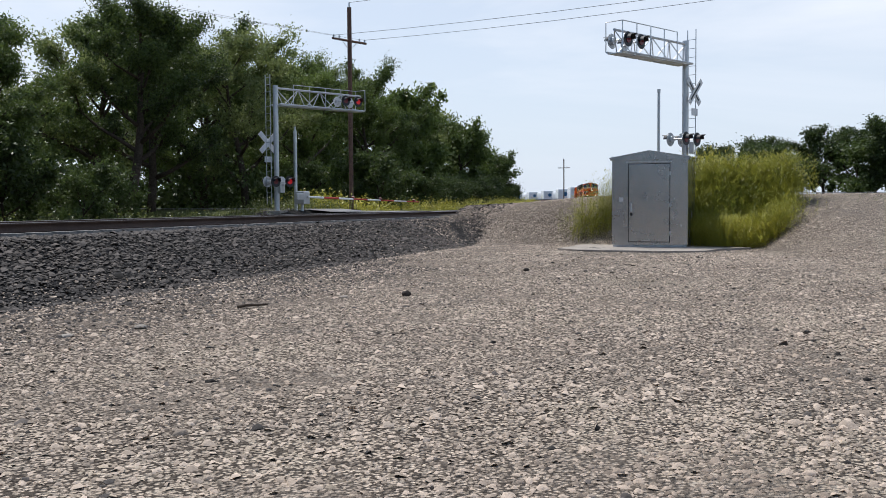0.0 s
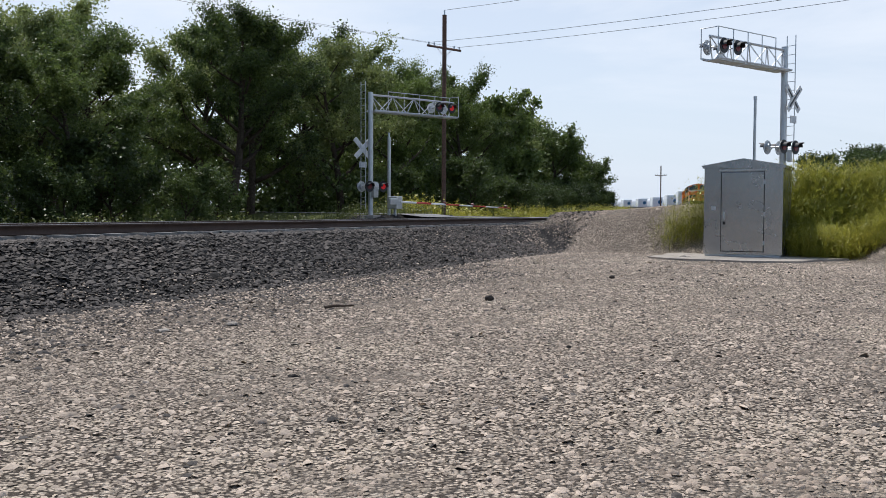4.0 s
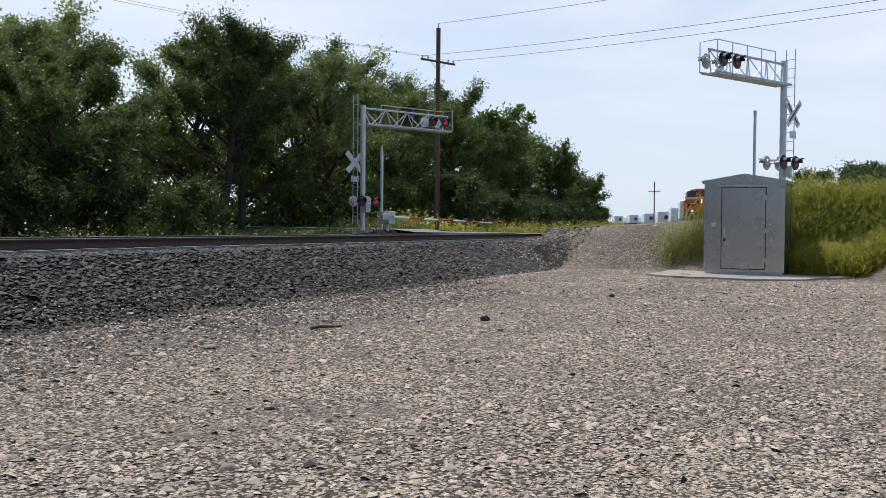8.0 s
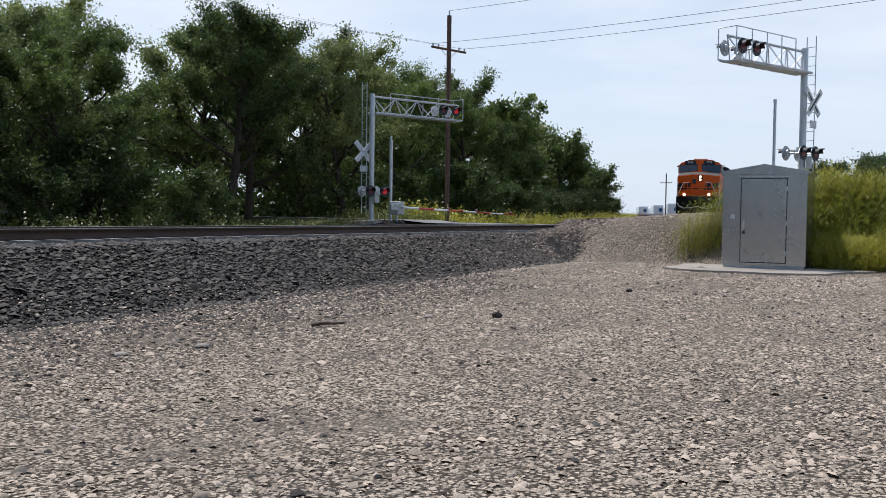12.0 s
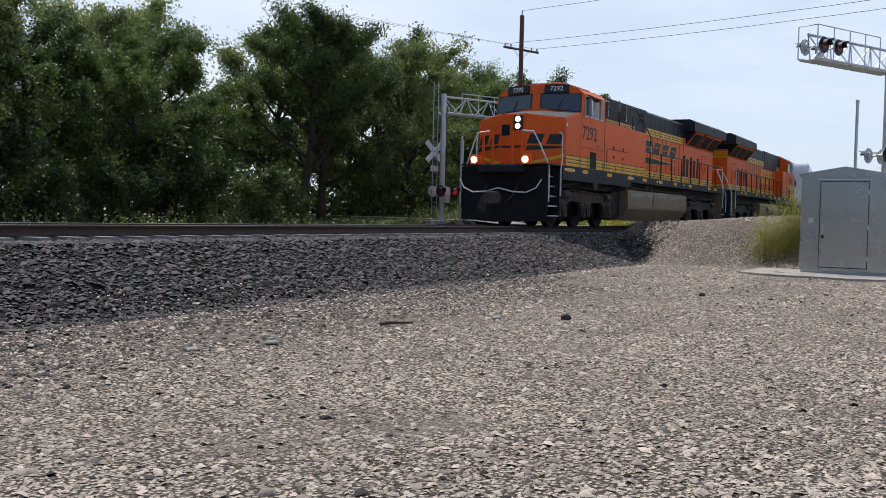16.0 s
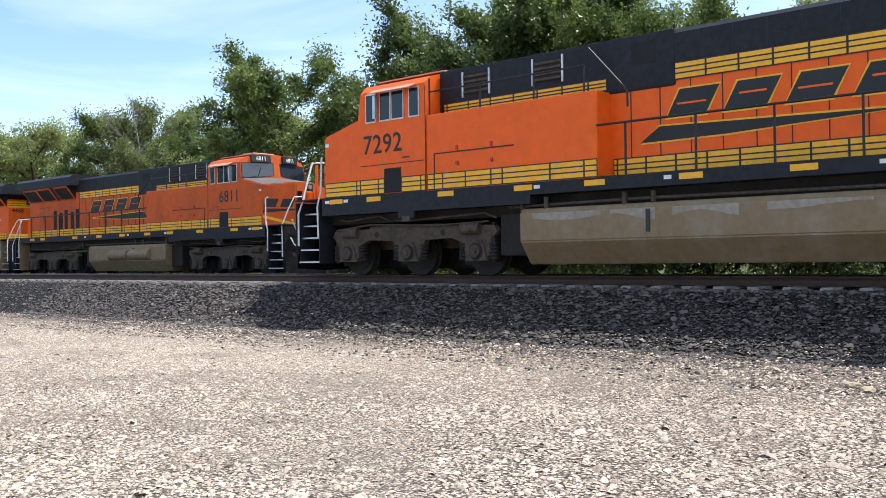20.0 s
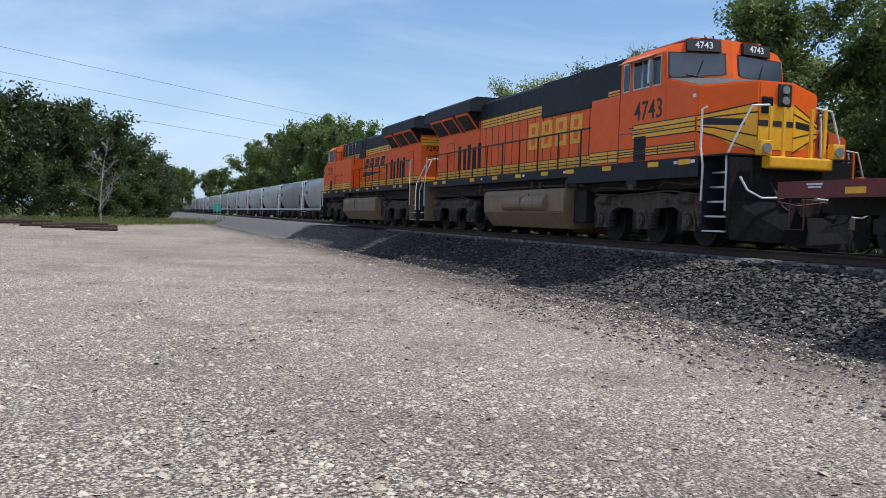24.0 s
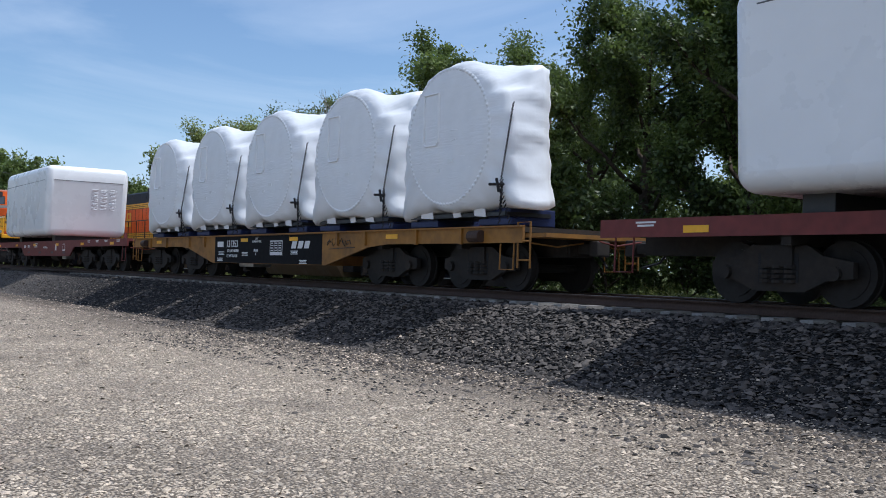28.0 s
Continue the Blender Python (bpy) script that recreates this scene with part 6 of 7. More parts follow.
def wrapped_hub(name, seed):
    """A rotor hub in white shrink wrap: a taut round face with a bolt ring, the film drawn back from it to a peaked, cornered outline."""
    rng = random.Random(seed)
    t = thing(name, "white shrink-wrapped rotor hub on blue steel stands", "turbine hub", group="wrapped hubs")
    bm = bmesh.new()
    na, cz, disc = 144, 3.02, 1.40
    shift = rng.uniform(-0.05, 0.05)
    rows = []
    # share of the way from the disc to the outline, depth, scale
    spec = [("disc", 0.30, -1.665), ("disc", 0.75, -1.668), ("disc", 0.985, -1.66), ("disc", 1.0, -1.655), ("out", 0.45, -1.60), ("out", 0.86, -1.50), ("out", 1.0, -1.36), ("back", 1.01, -1.0), ("back", 1.0, -0.72), ("back", 0.95, -0.45), ("back", 0.5, -0.40), ("back", 0.1, -0.40)]
    for kind, f, y in spec:
        ring = []
        for k in range(na):
            a = k * math.tau / na - math.pi
            ca, sa = math.cos(a), math.sin(a)
            edge = float(np.interp(a + shift, _edge_a, _edge_r, period=math.tau)) * (1.0 + 0.045 * abs(ca)) * (0.955 if sa > 0.5 else 1.0)
            edge += 0.05 * noise.noise(Vector((ca * 2.0 + seed, sa * 2.0, 0.3)))
            d = disc * (1 + 0.03 * noise.noise(Vector((ca, sa, seed))))
            if kind == "disc":
                r = d * f
                yy = y + 0.010 * noise.noise(Vector((ca * r * 2.5, sa * r * 2.5 + seed, 1.0)))
            elif kind == "out":
                pull = 0.035 * math.sin(a * 23 + 2.5 * noise.noise(Vector((ca * 2, sa * 2, seed)))) * (0.4 + 0.6 * abs(noise.noise(Vector((ca * 3, sa * 3, seed + 4)))))
                r = d + (edge - d) * f
                yy = y + pull * (1 - f * 0.4) + 0.05 * noise.noise(Vector((ca * 4, sa * 4, seed + f)))
            else:
                fold = 0.020 * math.sin(a * 31 + y * 5 + 3 * noise.noise(Vector((ca * 3, sa * 3, seed))))
                box = min(1.80 / max(abs(ca), 1e-6), 1.40 / max(abs(sa), 1e-6))
                w = (1.0 if ca > 0 and sa > -0.2 else 0.0) * min(1.0, max(0.0, (y + 1.36) / 0.6))
                edge = edge * (1 - w) + box * w
                r = edge * f + fold + 0.07 * noise.noise(Vector((ca * 3, sa * 3, y * 2 + seed)))
                yy = y
            ring.append(bm.verts.new((r * ca, yy, cz + r * sa + (0.04 if kind == "disc" else 0.0))))
        rows.append(ring)
    for q0, q1 in zip(rows, rows[1:]):
        for k in range(na):
            bm.faces.new((q0[k], q1[k], q1[(k + 1) % na], q0[(k + 1) % na]))
    bm.faces.new(rows[0])
    bm.faces.new(rows[-1][::-1])
    bmesh.ops.recalc_face_normals(bm, faces=bm.faces)
    part("wrapped_body", bm, M_WRAP, t, smooth=True)
    # a small dome of film over every bolt of the flange
    bm = bmesh.new()
    hoop = []
    for k in range(76 * 4):
        a = k * math.tau / (76 * 4)
        lift = (0.0, 0.6, 1.0, 0.6)[k % 4]
        hoop.append([bm.verts.new((r * math.cos(a), -1.645 - h * lift - 0.006 * (h > 0), 3.06 + r * math.sin(a))) for r, h in ((1.318, 0.0), (1.338, 0.028), (1.360, 0.038), (1.382, 0.028), (1.402, 0.0))])
    for k in range(76 * 4):
        p, q = hoop[k], hoop[(k + 1) % (76 * 4)]
        for j in range(4):
            bm.faces.new((p[j], p[j + 1], q[j + 1], q[j]))
    bmesh.ops.recalc_face_normals(bm, faces=bm.faces)
    part("bolt_ring", bm, M_WRAP, t, smooth=True)
    x0, x1, z0, z1 = -0.78 + shift, -0.26 + shift, 2.92, 3.98
    part("hatch_outline", tubes([(x0, -1.672, z1), (x0, -1.672, z0 + 0.06), (x0 + 0.06, -1.672, z0), (x1 - 0.06, -1.672, z0), (x1, -1.672, z0 + 0.06), (x1, -1.672, z1), (x0, -1.672, z1)], r=0.027), M_WRAP, t)
    for k in range(5):
        x, z = rng.uniform(0.1, 0.75), 2.35 + 0.28 * k + rng.uniform(-0.08, 0.08)
        part("wrap_crease", tubes([(x, -1.662, z), (x + rng.uniform(0.08, 0.3), -1.664, z + rng.uniform(-0.03, 0.05))], r=0.009, seg=5), M_WRAP, t)
    part("tape_patch", boxes((0.05, 0.22, -1.678, -1.668, 2.52, 2.60)), M_GEL, t)
    part("tape_patch", boxes((-0.32, -0.22, -1.678, -1.668, 2.36, 2.43)), M_GEL, t)
    for x in (-1.2, 1.2):
        part("stand", boxes((x - 0.35, x + 0.35, -1.25, -0.1, 1.27, 1.60), (x - 0.5, x + 0.5, -1.35, -0.9, 1.27, 1.40), bevel=0.02), M_BLUE, t)
    part("under_plate", boxes((-1.6, 1.6, -1.42, -0.25, 1.44, 1.52)), M_BLACK, t)
    for x, w, tilt in ((-0.95, 0.22, 3), (0.1, 0.12, -4), (0.85, 0.18, 5)):
        part("loose_flap", boxes((-w, w, -0.012, 0.012, -0.06, 0.10), bevel=0.008), M_WRAP, t, "loose flap of white film").matrix_basis = pose(x, -1.44, 1.50, 12, tilt, 0)
    # chains drawn to a tensioner beside the hub
    knot = Vector((1.72, -1.66, 1.98))
    bm = bmesh.new()
    for p0, p1 in ((Vector((1.80, -1.45, 3.55)), knot), (knot, Vector((1.86, -1.50, 1.27))), (knot + Vector((0.05, 0, 0.05)), Vector((1.52, -1.50, 1.27))), (knot + Vector((0.06, 0.0, 0.1)), Vector((1.68, -1.60, 1.45)))):
        n = max(6, int((p1 - p0).length / 0.07))
        for k in range(n):
            c = p0.lerp(p1, k / n)
            d = 0.028 if k % 2 else 0.0
            tube(bm, [c + Vector((d, 0.028 - d, 0.02)), c + Vector((-d, -0.028 + d, -0.055))], 0.012, 5)
    part("chain", bm, M_CHAIN, t, "dark tie-down chain")
    part("chain_tensioner", tubes([(1.45, -1.70, 2.02), (1.85, -1.68, 2.0)], [(1.66, -1.70, 2.12), (1.74, -1.70, 1.86)], r=0.028), M_CHAIN, t)
    return t


def yellow_flatcar(name, label):
    L = 23.3
    c = thing(name, label, "flatcar", group="flatcars of the near train")
    h = L / 2 - 0.6
    part("deck", boxes((-h, h, -1.38, 1.38, 1.12, 1.22)), M_DARKTRUCK, c)
    for s in (1, -1):
        bm = bmesh.new()
        prism(bm, [(-h, 0.92), (-6.4, 0.92), (-5.6, 0.86), (-3.6, 0.42), (3.6, 0.42), (5.6, 0.86), (6.4, 0.92), (h, 0.92), (h, 1.23), (-h, 1.23)], s * 1.38, s * 1.44)
        part("side_sill", bm, M_CARYEL, c, "weathered yellow side sill")
        part("black_panel", boxes((-3.4, 3.4, *sorted((s * 1.44, s * 1.446)), 0.43, 1.20)), M_PANEL, c, "black panel with white writing")
        part("top_flange", boxes((-h, h, *sorted((s * 1.38, s * 1.50)), 1.215, 1.245)), M_CARYEL, c)
        for x in (-9.2, -7.6, -5.5, -4.2, 4.2, 5.5, 7.6, 9.2):
            part("side_rib", boxes((x - 0.035, x + 0.035, *sorted((s * 1.44, s * 1.50)), 0.90, 1.22)), M_CARYEL, c)
        for x in (-8.4, -1.25, 1.85, 6.6):
            part("reflector", boxes((x - 0.24, x + 0.24, *sorted((s * 1.446, s * 1.451)), 1.04, 1.14)), M_YELLOW, c)
        d = -s
        letters("car_number", "131353", 0.20, M_WHITE, c, facing((-2.1 * d, s * 1.451, 0.98), (d, 0, 0), (0, 0, 1)))
        letters("load_limit", "LD LMT 465900", 0.085, M_WHITE, c, facing((-2.05 * d, s * 1.451, 0.78), (d, 0, 0), (0, 0, 1)))
        letters("light_weight", "LT WT 161100", 0.085, M_WHITE, c, facing((-2.1 * d, s * 1.451, 0.63), (d, 0, 0), (0, 0, 1)))
        letters("deck_length", "79 FT\nLOADING DECK", 0.055, M_WHITE, c, facing((-0.4 * d, s * 1.451, 1.08), (d, 0, 0), (0, 0, 1)))
        letters("plate", "PLATE\nC", 0.07, M_WHITE, c, facing((-0.45 * d, s * 1.451, 0.74), (d, 0, 0), (0, 0, 1)))
        part("owner_mark", boxes((*sorted((-3.2 * d, -2.75 * d)), *sorted((s * 1.446, s * 1.451)), 0.90, 1.06)), M_WHITE, c)
        for k in range(3):
            a0 = (1.72 + k * 0.36) * d
            bm = bmesh.new()
            q = [(a0, 0.84), (a0 + 0.26 * d, 0.84), (a0 + 0.34 * d, 1.03), (a0 + 0.08 * d, 1.03)]
            prism(bm, q, s * 1.446, s * 1.452)
            part("emblem_block", bm, M_WHITE, c)
        part("data_table", boxes((*sorted((0.45 * d, 1.2 * d)), *sorted((s * 1.446, s * 1.450)), 0.66, 1.06)), M_WHITE, c)
        for k in range(3):
            part("table_cell", boxes((*sorted(((0.48 + k * 0.24) * d, (0.69 + k * 0.24) * d)), *sorted((s * 1.450, s * 1.453)), 0.75, 1.03)), M_PANEL, c)
            for j in range(4):
                part("printed_bar", boxes((*sorted(((0.51 + k * 0.24) * d, (0.66 + k * 0.24) * d)), *sorted((s * 1.453, s * 1.455)), 0.78 + j * 0.065, 0.805 + j * 0.065)), M_WHITE, c)
        for x, z in ((-2.9, 0.74), (-1.2, 0.72), (1.9, 0.76), (-3.0, 0.55), (2.4, 0.52)):
            small_writing(c, x * d, z, 1.446, s, 3, 0.42, height=0.022)
    part("graffiti_scrawl", tubes(*[[(3.75 + 0.24 * k + 0.10 * math.cos(j * 1.3 + k * 1.9), -1.448, 0.98 + (0.07 + 0.03 * (k % 2)) * math.sin(j * 1.7 + k * k)) for j in range(5)] for k in range(5)], [(3.75, -1.448, 0.82), (5.0, -1.448, 0.86)], r=0.010, seg=4), M_BLACK, c)
    part("center_sill", boxes((-h, h, -0.32, 0.32, 0.68, 1.12)), M_DARKTRUCK, c)
    for x in np.arange(-9, 9.1, 3.0):
        part("cross_bearer", boxes((x - 0.08, x + 0.08, -1.36, 1.36, 0.82, 1.12)), M_DARKTRUCK, c)
    part("brake_valve", boxes((-2.6, -1.6, -1.0, -0.4, 0.32, 0.62), bevel=0.04), M_GALV, c)
    for x in (-9.3, -5.95, 5.95, 9.3):
        four_wheel_truck(c, x)
    end_gear(c, L, M_CARYEL)
    for f in (1, -1):
        part("end_platform", boxes((*sorted((f * (h - 0.1), f * (h + 0.55))), -1.35, 1.35, 1.02, 1.10)), M_CARYEL, c)
        for s in (1, -1):
            part("winch", tubes([(f * (h - 1.5), s * 1.5, 1.05), (f * (h - 1.15), s * 1.5, 1.05)], r=0.12, seg=12), M_RAIL, c)
            part("end_ladder", tubes([(f * (h + 0.2), s * 1.42, 0.45), (f * (h + 0.2), s * 1.42, 1.3), (f * (h - 0.15), s * 1.42, 1.3), (f * (h - 0.15), s * 1.42, 0.45)], [(f * (h + 0.2), s * 1.42, 0.6), (f * (h - 0.15), s * 1.42, 0.6)], [(f * (h + 0.2), s * 1.42, 0.95), (f * (h - 0.15), s * 1.42, 0.95)], r=0.02), M_CARYEL, c)
    return c


def covered_hopper():
    c = thing("covered_hopper", "light grey covered hopper car with rounded sides", "hopper car", group="standing hopper cars")
    h = 8.3
    bm = bmesh.new()
    out = [(-1.15, 1.15), (-1.45, 1.8), (-1.57, 2.6), (-1.52, 3.4), (-1.25, 4.0), (-0.75, 4.28), (0.75, 4.28), (1.25, 4.0), (1.52, 3.4), (1.57, 2.6), (1.45, 1.8), (1.15, 1.15)]
    inset = {1.15: 2.6, 1.8: 1.9, 2.6: 1.1, 3.4: 0.6}
    v0 = [bm.verts.new((-h + inset.get(z, 0.5), y, z)) for y, z in out]
    v1 = [bm.verts.new((h - inset.get(z, 0.5), y, z)) for y, z in out]
    n = len(out)
    bm.faces.new(v0)
    bm.faces.new(v1[::-1])
    for i in range(n):
        bm.faces.new((v0[i], v1[i], v1[(i + 1) % n], v0[(i + 1) % n]))
    bmesh.ops.recalc_face_normals(bm, faces=bm.faces)
    for f in bm.faces:
        f.material_index = 1 if abs(f.normal.x) > 0.5 else 0
    for f in bm.faces:
        f.smooth = f.material_index == 0
    part("body", bm, [M_HOPGREY, M_GRIME], c)
    for f in (1, -1):
        part("end_frame", boxes((*sorted((f * (h - 0.15), f * h)), -1.5, 1.5, 1.05, 1.25), (*sorted((f * (h - 0.12), f * h)), -1.5, -1.38, 1.05, 4.1), (*sorted((f * (h - 0.12), f * h)), 1.38, 1.5, 1.05, 4.1), (*sorted((f * (h - 0.12), f * h)), -1.3, 1.3, 4.05, 4.2)), M_SILVER, c)
        part("end_slope_sheet", boxes((*sorted((f * (h - 2.4), f * (h - 0.2))), -1.3, 1.3, 1.2, 1.28)), M_GRIME, c)
        for s in (1, -1):
            part("ladder", tubes(*[[(f * (h - 0.06), s * 1.53, 1.3 + k * 0.38), (f * (h - 0.52), s * 1.53, 1.3 + k * 0.38)] for k in range(8)], [(f * (h - 0.52), s * 1.53, 1.1), (f * (h - 0.52), s * 1.53, 4.1)], r=0.025, seg=4), M_SILVER, c)
    for s in (1, -1):
        part("side_sill", boxes((-h, h, *sorted((s * 1.40, s * 1.52)), 1.05, 1.28)), M_HOPGREY, c)
        part("roof_edge", boxes((-h + 0.2, h - 0.2, *sorted((s * 1.1, s * 1.2)), 4.12, 4.2)), M_HOPGREY, c)
        part("printed_bar", boxes((-6.5, -5.2, *sorted((s * 1.56, s * 1.58)), 2.75, 3.0)), M_BLACK, c)
    part("running_board", boxes((-h, h, -0.45, 0.45, 4.34, 4.38)), M_GALV, c)
    for x in (-4.2, 0, 4.2):
        bm = bmesh.new()
        prism(bm, [(x - 1.7, 1.2), (x + 1.7, 1.2), (x + 0.45, 0.35), (x - 0.45, 0.35)], -1.1, 1.1)
        part("hopper_chute", bm, M_GRIME, c)
    for x in (-6.7, 6.7):
        four_wheel_truck(c, x)
    end_gear(c, 17.6, M_HOPGREY)
    return c


RED_L, YEL_L = 26.2, 23.8
red1 = red_flatcar("red_flatcar", "faded red flatcar with a deep centre sill", "70915", -2.5)
yel1 = yellow_flatcar("yellow_flatcar", "weathered yellow flatcar with a black lettered panel")
red2 = red_flatcar("red_flatcar", "faded red flatcar with a deep centre sill", "70922", -5.15)
box1 = nacelle("turbine_housing", "glossy white turbine housing lashed on a flatcar", True)
hub1 = wrapped_hub("wrapped_hub", 1)
hub2 = wrapped_hub("wrapped_hub", 7)
TRAIN = [(lead, -A1_FRONT, LOCO_LEN, True, 0.0), (second, LOCO_LEN - A1_FRONT, LOCO_LEN, False, 0.0)]
_s = 2 * LOCO_LEN - A1_FRONT
_cars = [("red", red1, -2.5), ("yel", yel1, 0), ("red", red2, -5.15)] + [("yel", None, 0), ("red", None, -2.5)] * 4
for kind, car, off in _cars:
    if kind == "red":
        car = car or copy_thing(red1, Matrix())
        TRAIN.append((car, _s, RED_L, False, 0.0))
        TRAIN.append((box1 if car is red1 else copy_thing(box1, Matrix()), _s, RED_L, False, off))
        _s += RED_L
    else:
        car = car or copy_thing(yel1, Matrix())
        TRAIN.append((car, _s, YEL_L, False, -0.55))
        for k in range(5):
            if car is yel1 and k < 2:
                hub = (hub1, hub2)[k]
            else:
                hub = copy_thing((hub1, hub2)[k % 2], Matrix())
            TRAIN.append((hub, _s, YEL_L, False, -8.12 + 4.12 * k))
        _s += YEL_L
_hop = covered_hopper()
_hx = -22.3 - 2 * LOCO_LEN
for k in range(20):
    m = pose(_hx - 8.8 - 17.6 * k, TRACK_Y + SECOND, RAIL_Z - DROP)
    if k == 0:
        _hop.matrix_basis = m
    else:
        copy_thing(_hop, m)

# ---- the metal shed on its pad ----
def metal_shed():
    m = pose(26.3, 2.25, 0.04, 0, 0, 90)
    t = thing("metal_shed", "brushed aluminium equipment shed with one closed door", "shed", m)
    w, d, h = 2.12, 2.2, 2.48
    part("base_rail", boxes((0.03, w - 0.03, -d + 0.03, -0.03, 0.0, 0.09)), M_GALV, t)
    for name, b in (("front_wall", (0, w, -0.04, 0, 0.07, h)), ("back_wall", (0, w, -d, -d + 0.04, 0.07, h)), ("side_wall", (0, 0.04, -d + 0.04, -0.04, 0.07, h)), ("side_wall", (w - 0.04, w, -d + 0.04, -0.04, 0.07, h))):
        part(name, boxes(b), M_ALU, t)
    bm = bmesh.new()
    prism(bm, [(-0.05, h), (w + 0.05, h), (w + 0.05, h + 0.05), (w / 2, h + 0.24), (-0.05, h + 0.05)], -d - 0.04, 0.05)
    part("roof", bm, M_ALU, t)
    bm = bmesh.new()
    prism(bm, [(-0.07, h + 0.045), (w / 2, h + 0.235), (w + 0.07, h + 0.045), (w + 0.07, h + 0.075), (w / 2, h + 0.27), (-0.07, h + 0.075)], -d - 0.06, 0.07)
    part("roof_cap", bm, M_ALU, t)
    part("door_gap", boxes((0.48, 1.66, 0.0, 0.004, 0.14, h - 0.10)), M_LINE, t)
    door = part("door", boxes((0.50, 1.64, 0.004, 0.03, 0.16, h - 0.12), bevel=0.008), M_ALU, t, "flush aluminium door")
    part("door_handle", boxes((1.545, 1.585, 0.03, 0.07, 1.02, 1.26), bevel=0.01), M_GALV, door, "bare metal handle")
    for z in (0.4, 1.2, 2.1):
        part("hinge", tubes([(0.49, 0.03, z - 0.06), (0.49, 0.03, z + 0.06)], r=0.018), M_GALV, door)
    part("drip_edge", boxes((0.44, 1.70, 0.0, 0.05, h - 0.07, h - 0.04)), M_GALV, t)
    part("padlock", boxes((1.53, 1.59, 0.03, 0.06, 0.90, 0.98), bevel=0.008), M_LINE, door, "dark padlock")
    part("maker_plate", boxes((1.80, 1.92, 0.0, 0.006, 1.30, 1.42)), M_GALV, t)
    for x in (0.0, w):
        part("lifting_eye", tubes([(x, 0.0, h), (x, 0.0, h + 0.12)], r=0.015), M_GALV, t)
    return t


metal_shed()
bm = bmesh.new()
_pr = random.Random(2)
prism(bm, [(26.3 + 2.6 * math.cos(a) * _pr.uniform(0.85, 1.1) * (1.0 if math.cos(a) > 0 else 0.9), 3.3 + 2.5 * math.sin(a) * _pr.uniform(0.85, 1.1)) for a in np.arange(0, math.tau, 0.3)], -0.1, 0.05, "z")
solid("shed_pad", bm, M_CONC, "pale worn pad of packed concrete under the shed", "pad", kind="structure")
def lone_rock(x, y, r, name, label, material, flat=0.6):
    bm = bmesh.new()
    bmesh.ops.create_icosphere(bm, subdivisions=2, radius=r)
    for v in bm.verts:
        v.co = v.co * (1 + 0.35 * noise.noise(v.co * 1.1 / r + Vector((x, y, 0))))
        v.co.z *= flat
    bmesh.ops.translate(bm, verts=bm.verts, vec=(x, y, float(ground_z(x, y)) + r * flat * 0.55))
    solid(name, bm, material, label, "rock", "loose rocks")


for x, y, r in ((25.4, 4.75, 0.10), (25.2, 4.55, 0.08), (25.6, 4.5, 0.07), (25.3, 4.95, 0.06)):
    lone_rock(x, y, r, "pale_rock", "small whitish rock lying by the pad", M_CONC)
M_TANROCK = surface("tan_sandstone", (0.46, 0.36, 0.235), 0.9, grain=25, vary=0.2, stain=6, stains=0.2, bump=0.4, spec=0.2)
M_DARKROCK = surface("dark_basalt", (0.05, 0.042, 0.036), 0.85, grain=25, vary=0.3, stain=6, bump=0.4, spec=0.2)
for x, y, r in ((-0.19, 6.99, 0.085), (0.06, 6.72, 0.08), (1.69, 8.9, 0.06)):
    lone_rock(x, y, r, "tan_rock", "flat tan rock lying on the lot", M_TANROCK, 0.45)
for x, y, r in ((7.54, 6.35, 0.075), (6.64, 6.59, 0.07), (11.2, 5.6, 0.07)):
    lone_rock(x, y, r, "pale_rock", "flat whitish rock among the gravel", M_CONC, 0.4)
for x, y, r in ((11.75, 4.85, 0.075), (16.9, 4.4, 0.06)):
    lone_rock(x, y, r, "dark_rock", "dark angular rock among pale gravel", M_DARKROCK, 0.7)
bm = bmesh.new()
tube(bm, [(9.55, 6.35, 0.025), (9.68, 6.28, 0.04), (9.82, 6.2, 0.03), (9.9, 6.1, 0.035)], 0.022, 7, 0.012)
solid("broken_stick", bm, M_BARK, "broken brown stick lying on the gravel", "stick")
bm = bmesh.new()
tube(bm, [(25.0, 26.3, 0.1), (25.15, 26.3, 1.0), (25.35, 26.35, 2.0)], 0.13, 8, 0.11)
solid("leaning_post", bm, M_POLEWOOD, "dark leaning wooden post among the weeds", "post")
bm = bmesh.new()
lo, hi = [], []
for y in np.arange(24.0, 46.0, 1.0):
    c = 27.2 + 0.10 * (y - 24.0) + 0.9 * math.sin(y * 0.14)
    z = float(ground_z(c, y)) + 0.10
    lo.append([bm.verts.new((c - 1.5, y, z)), bm.verts.new((c + 1.5, y, z))])
for q0, q1 in zip(lo, lo[1:]):
    bm.faces.new((q0[0], q0[1], q1[1], q1[0]))
solid("driveway", bm, M_CONC, "pale gravel driveway leading back under the trees", "driveway", kind="structure")


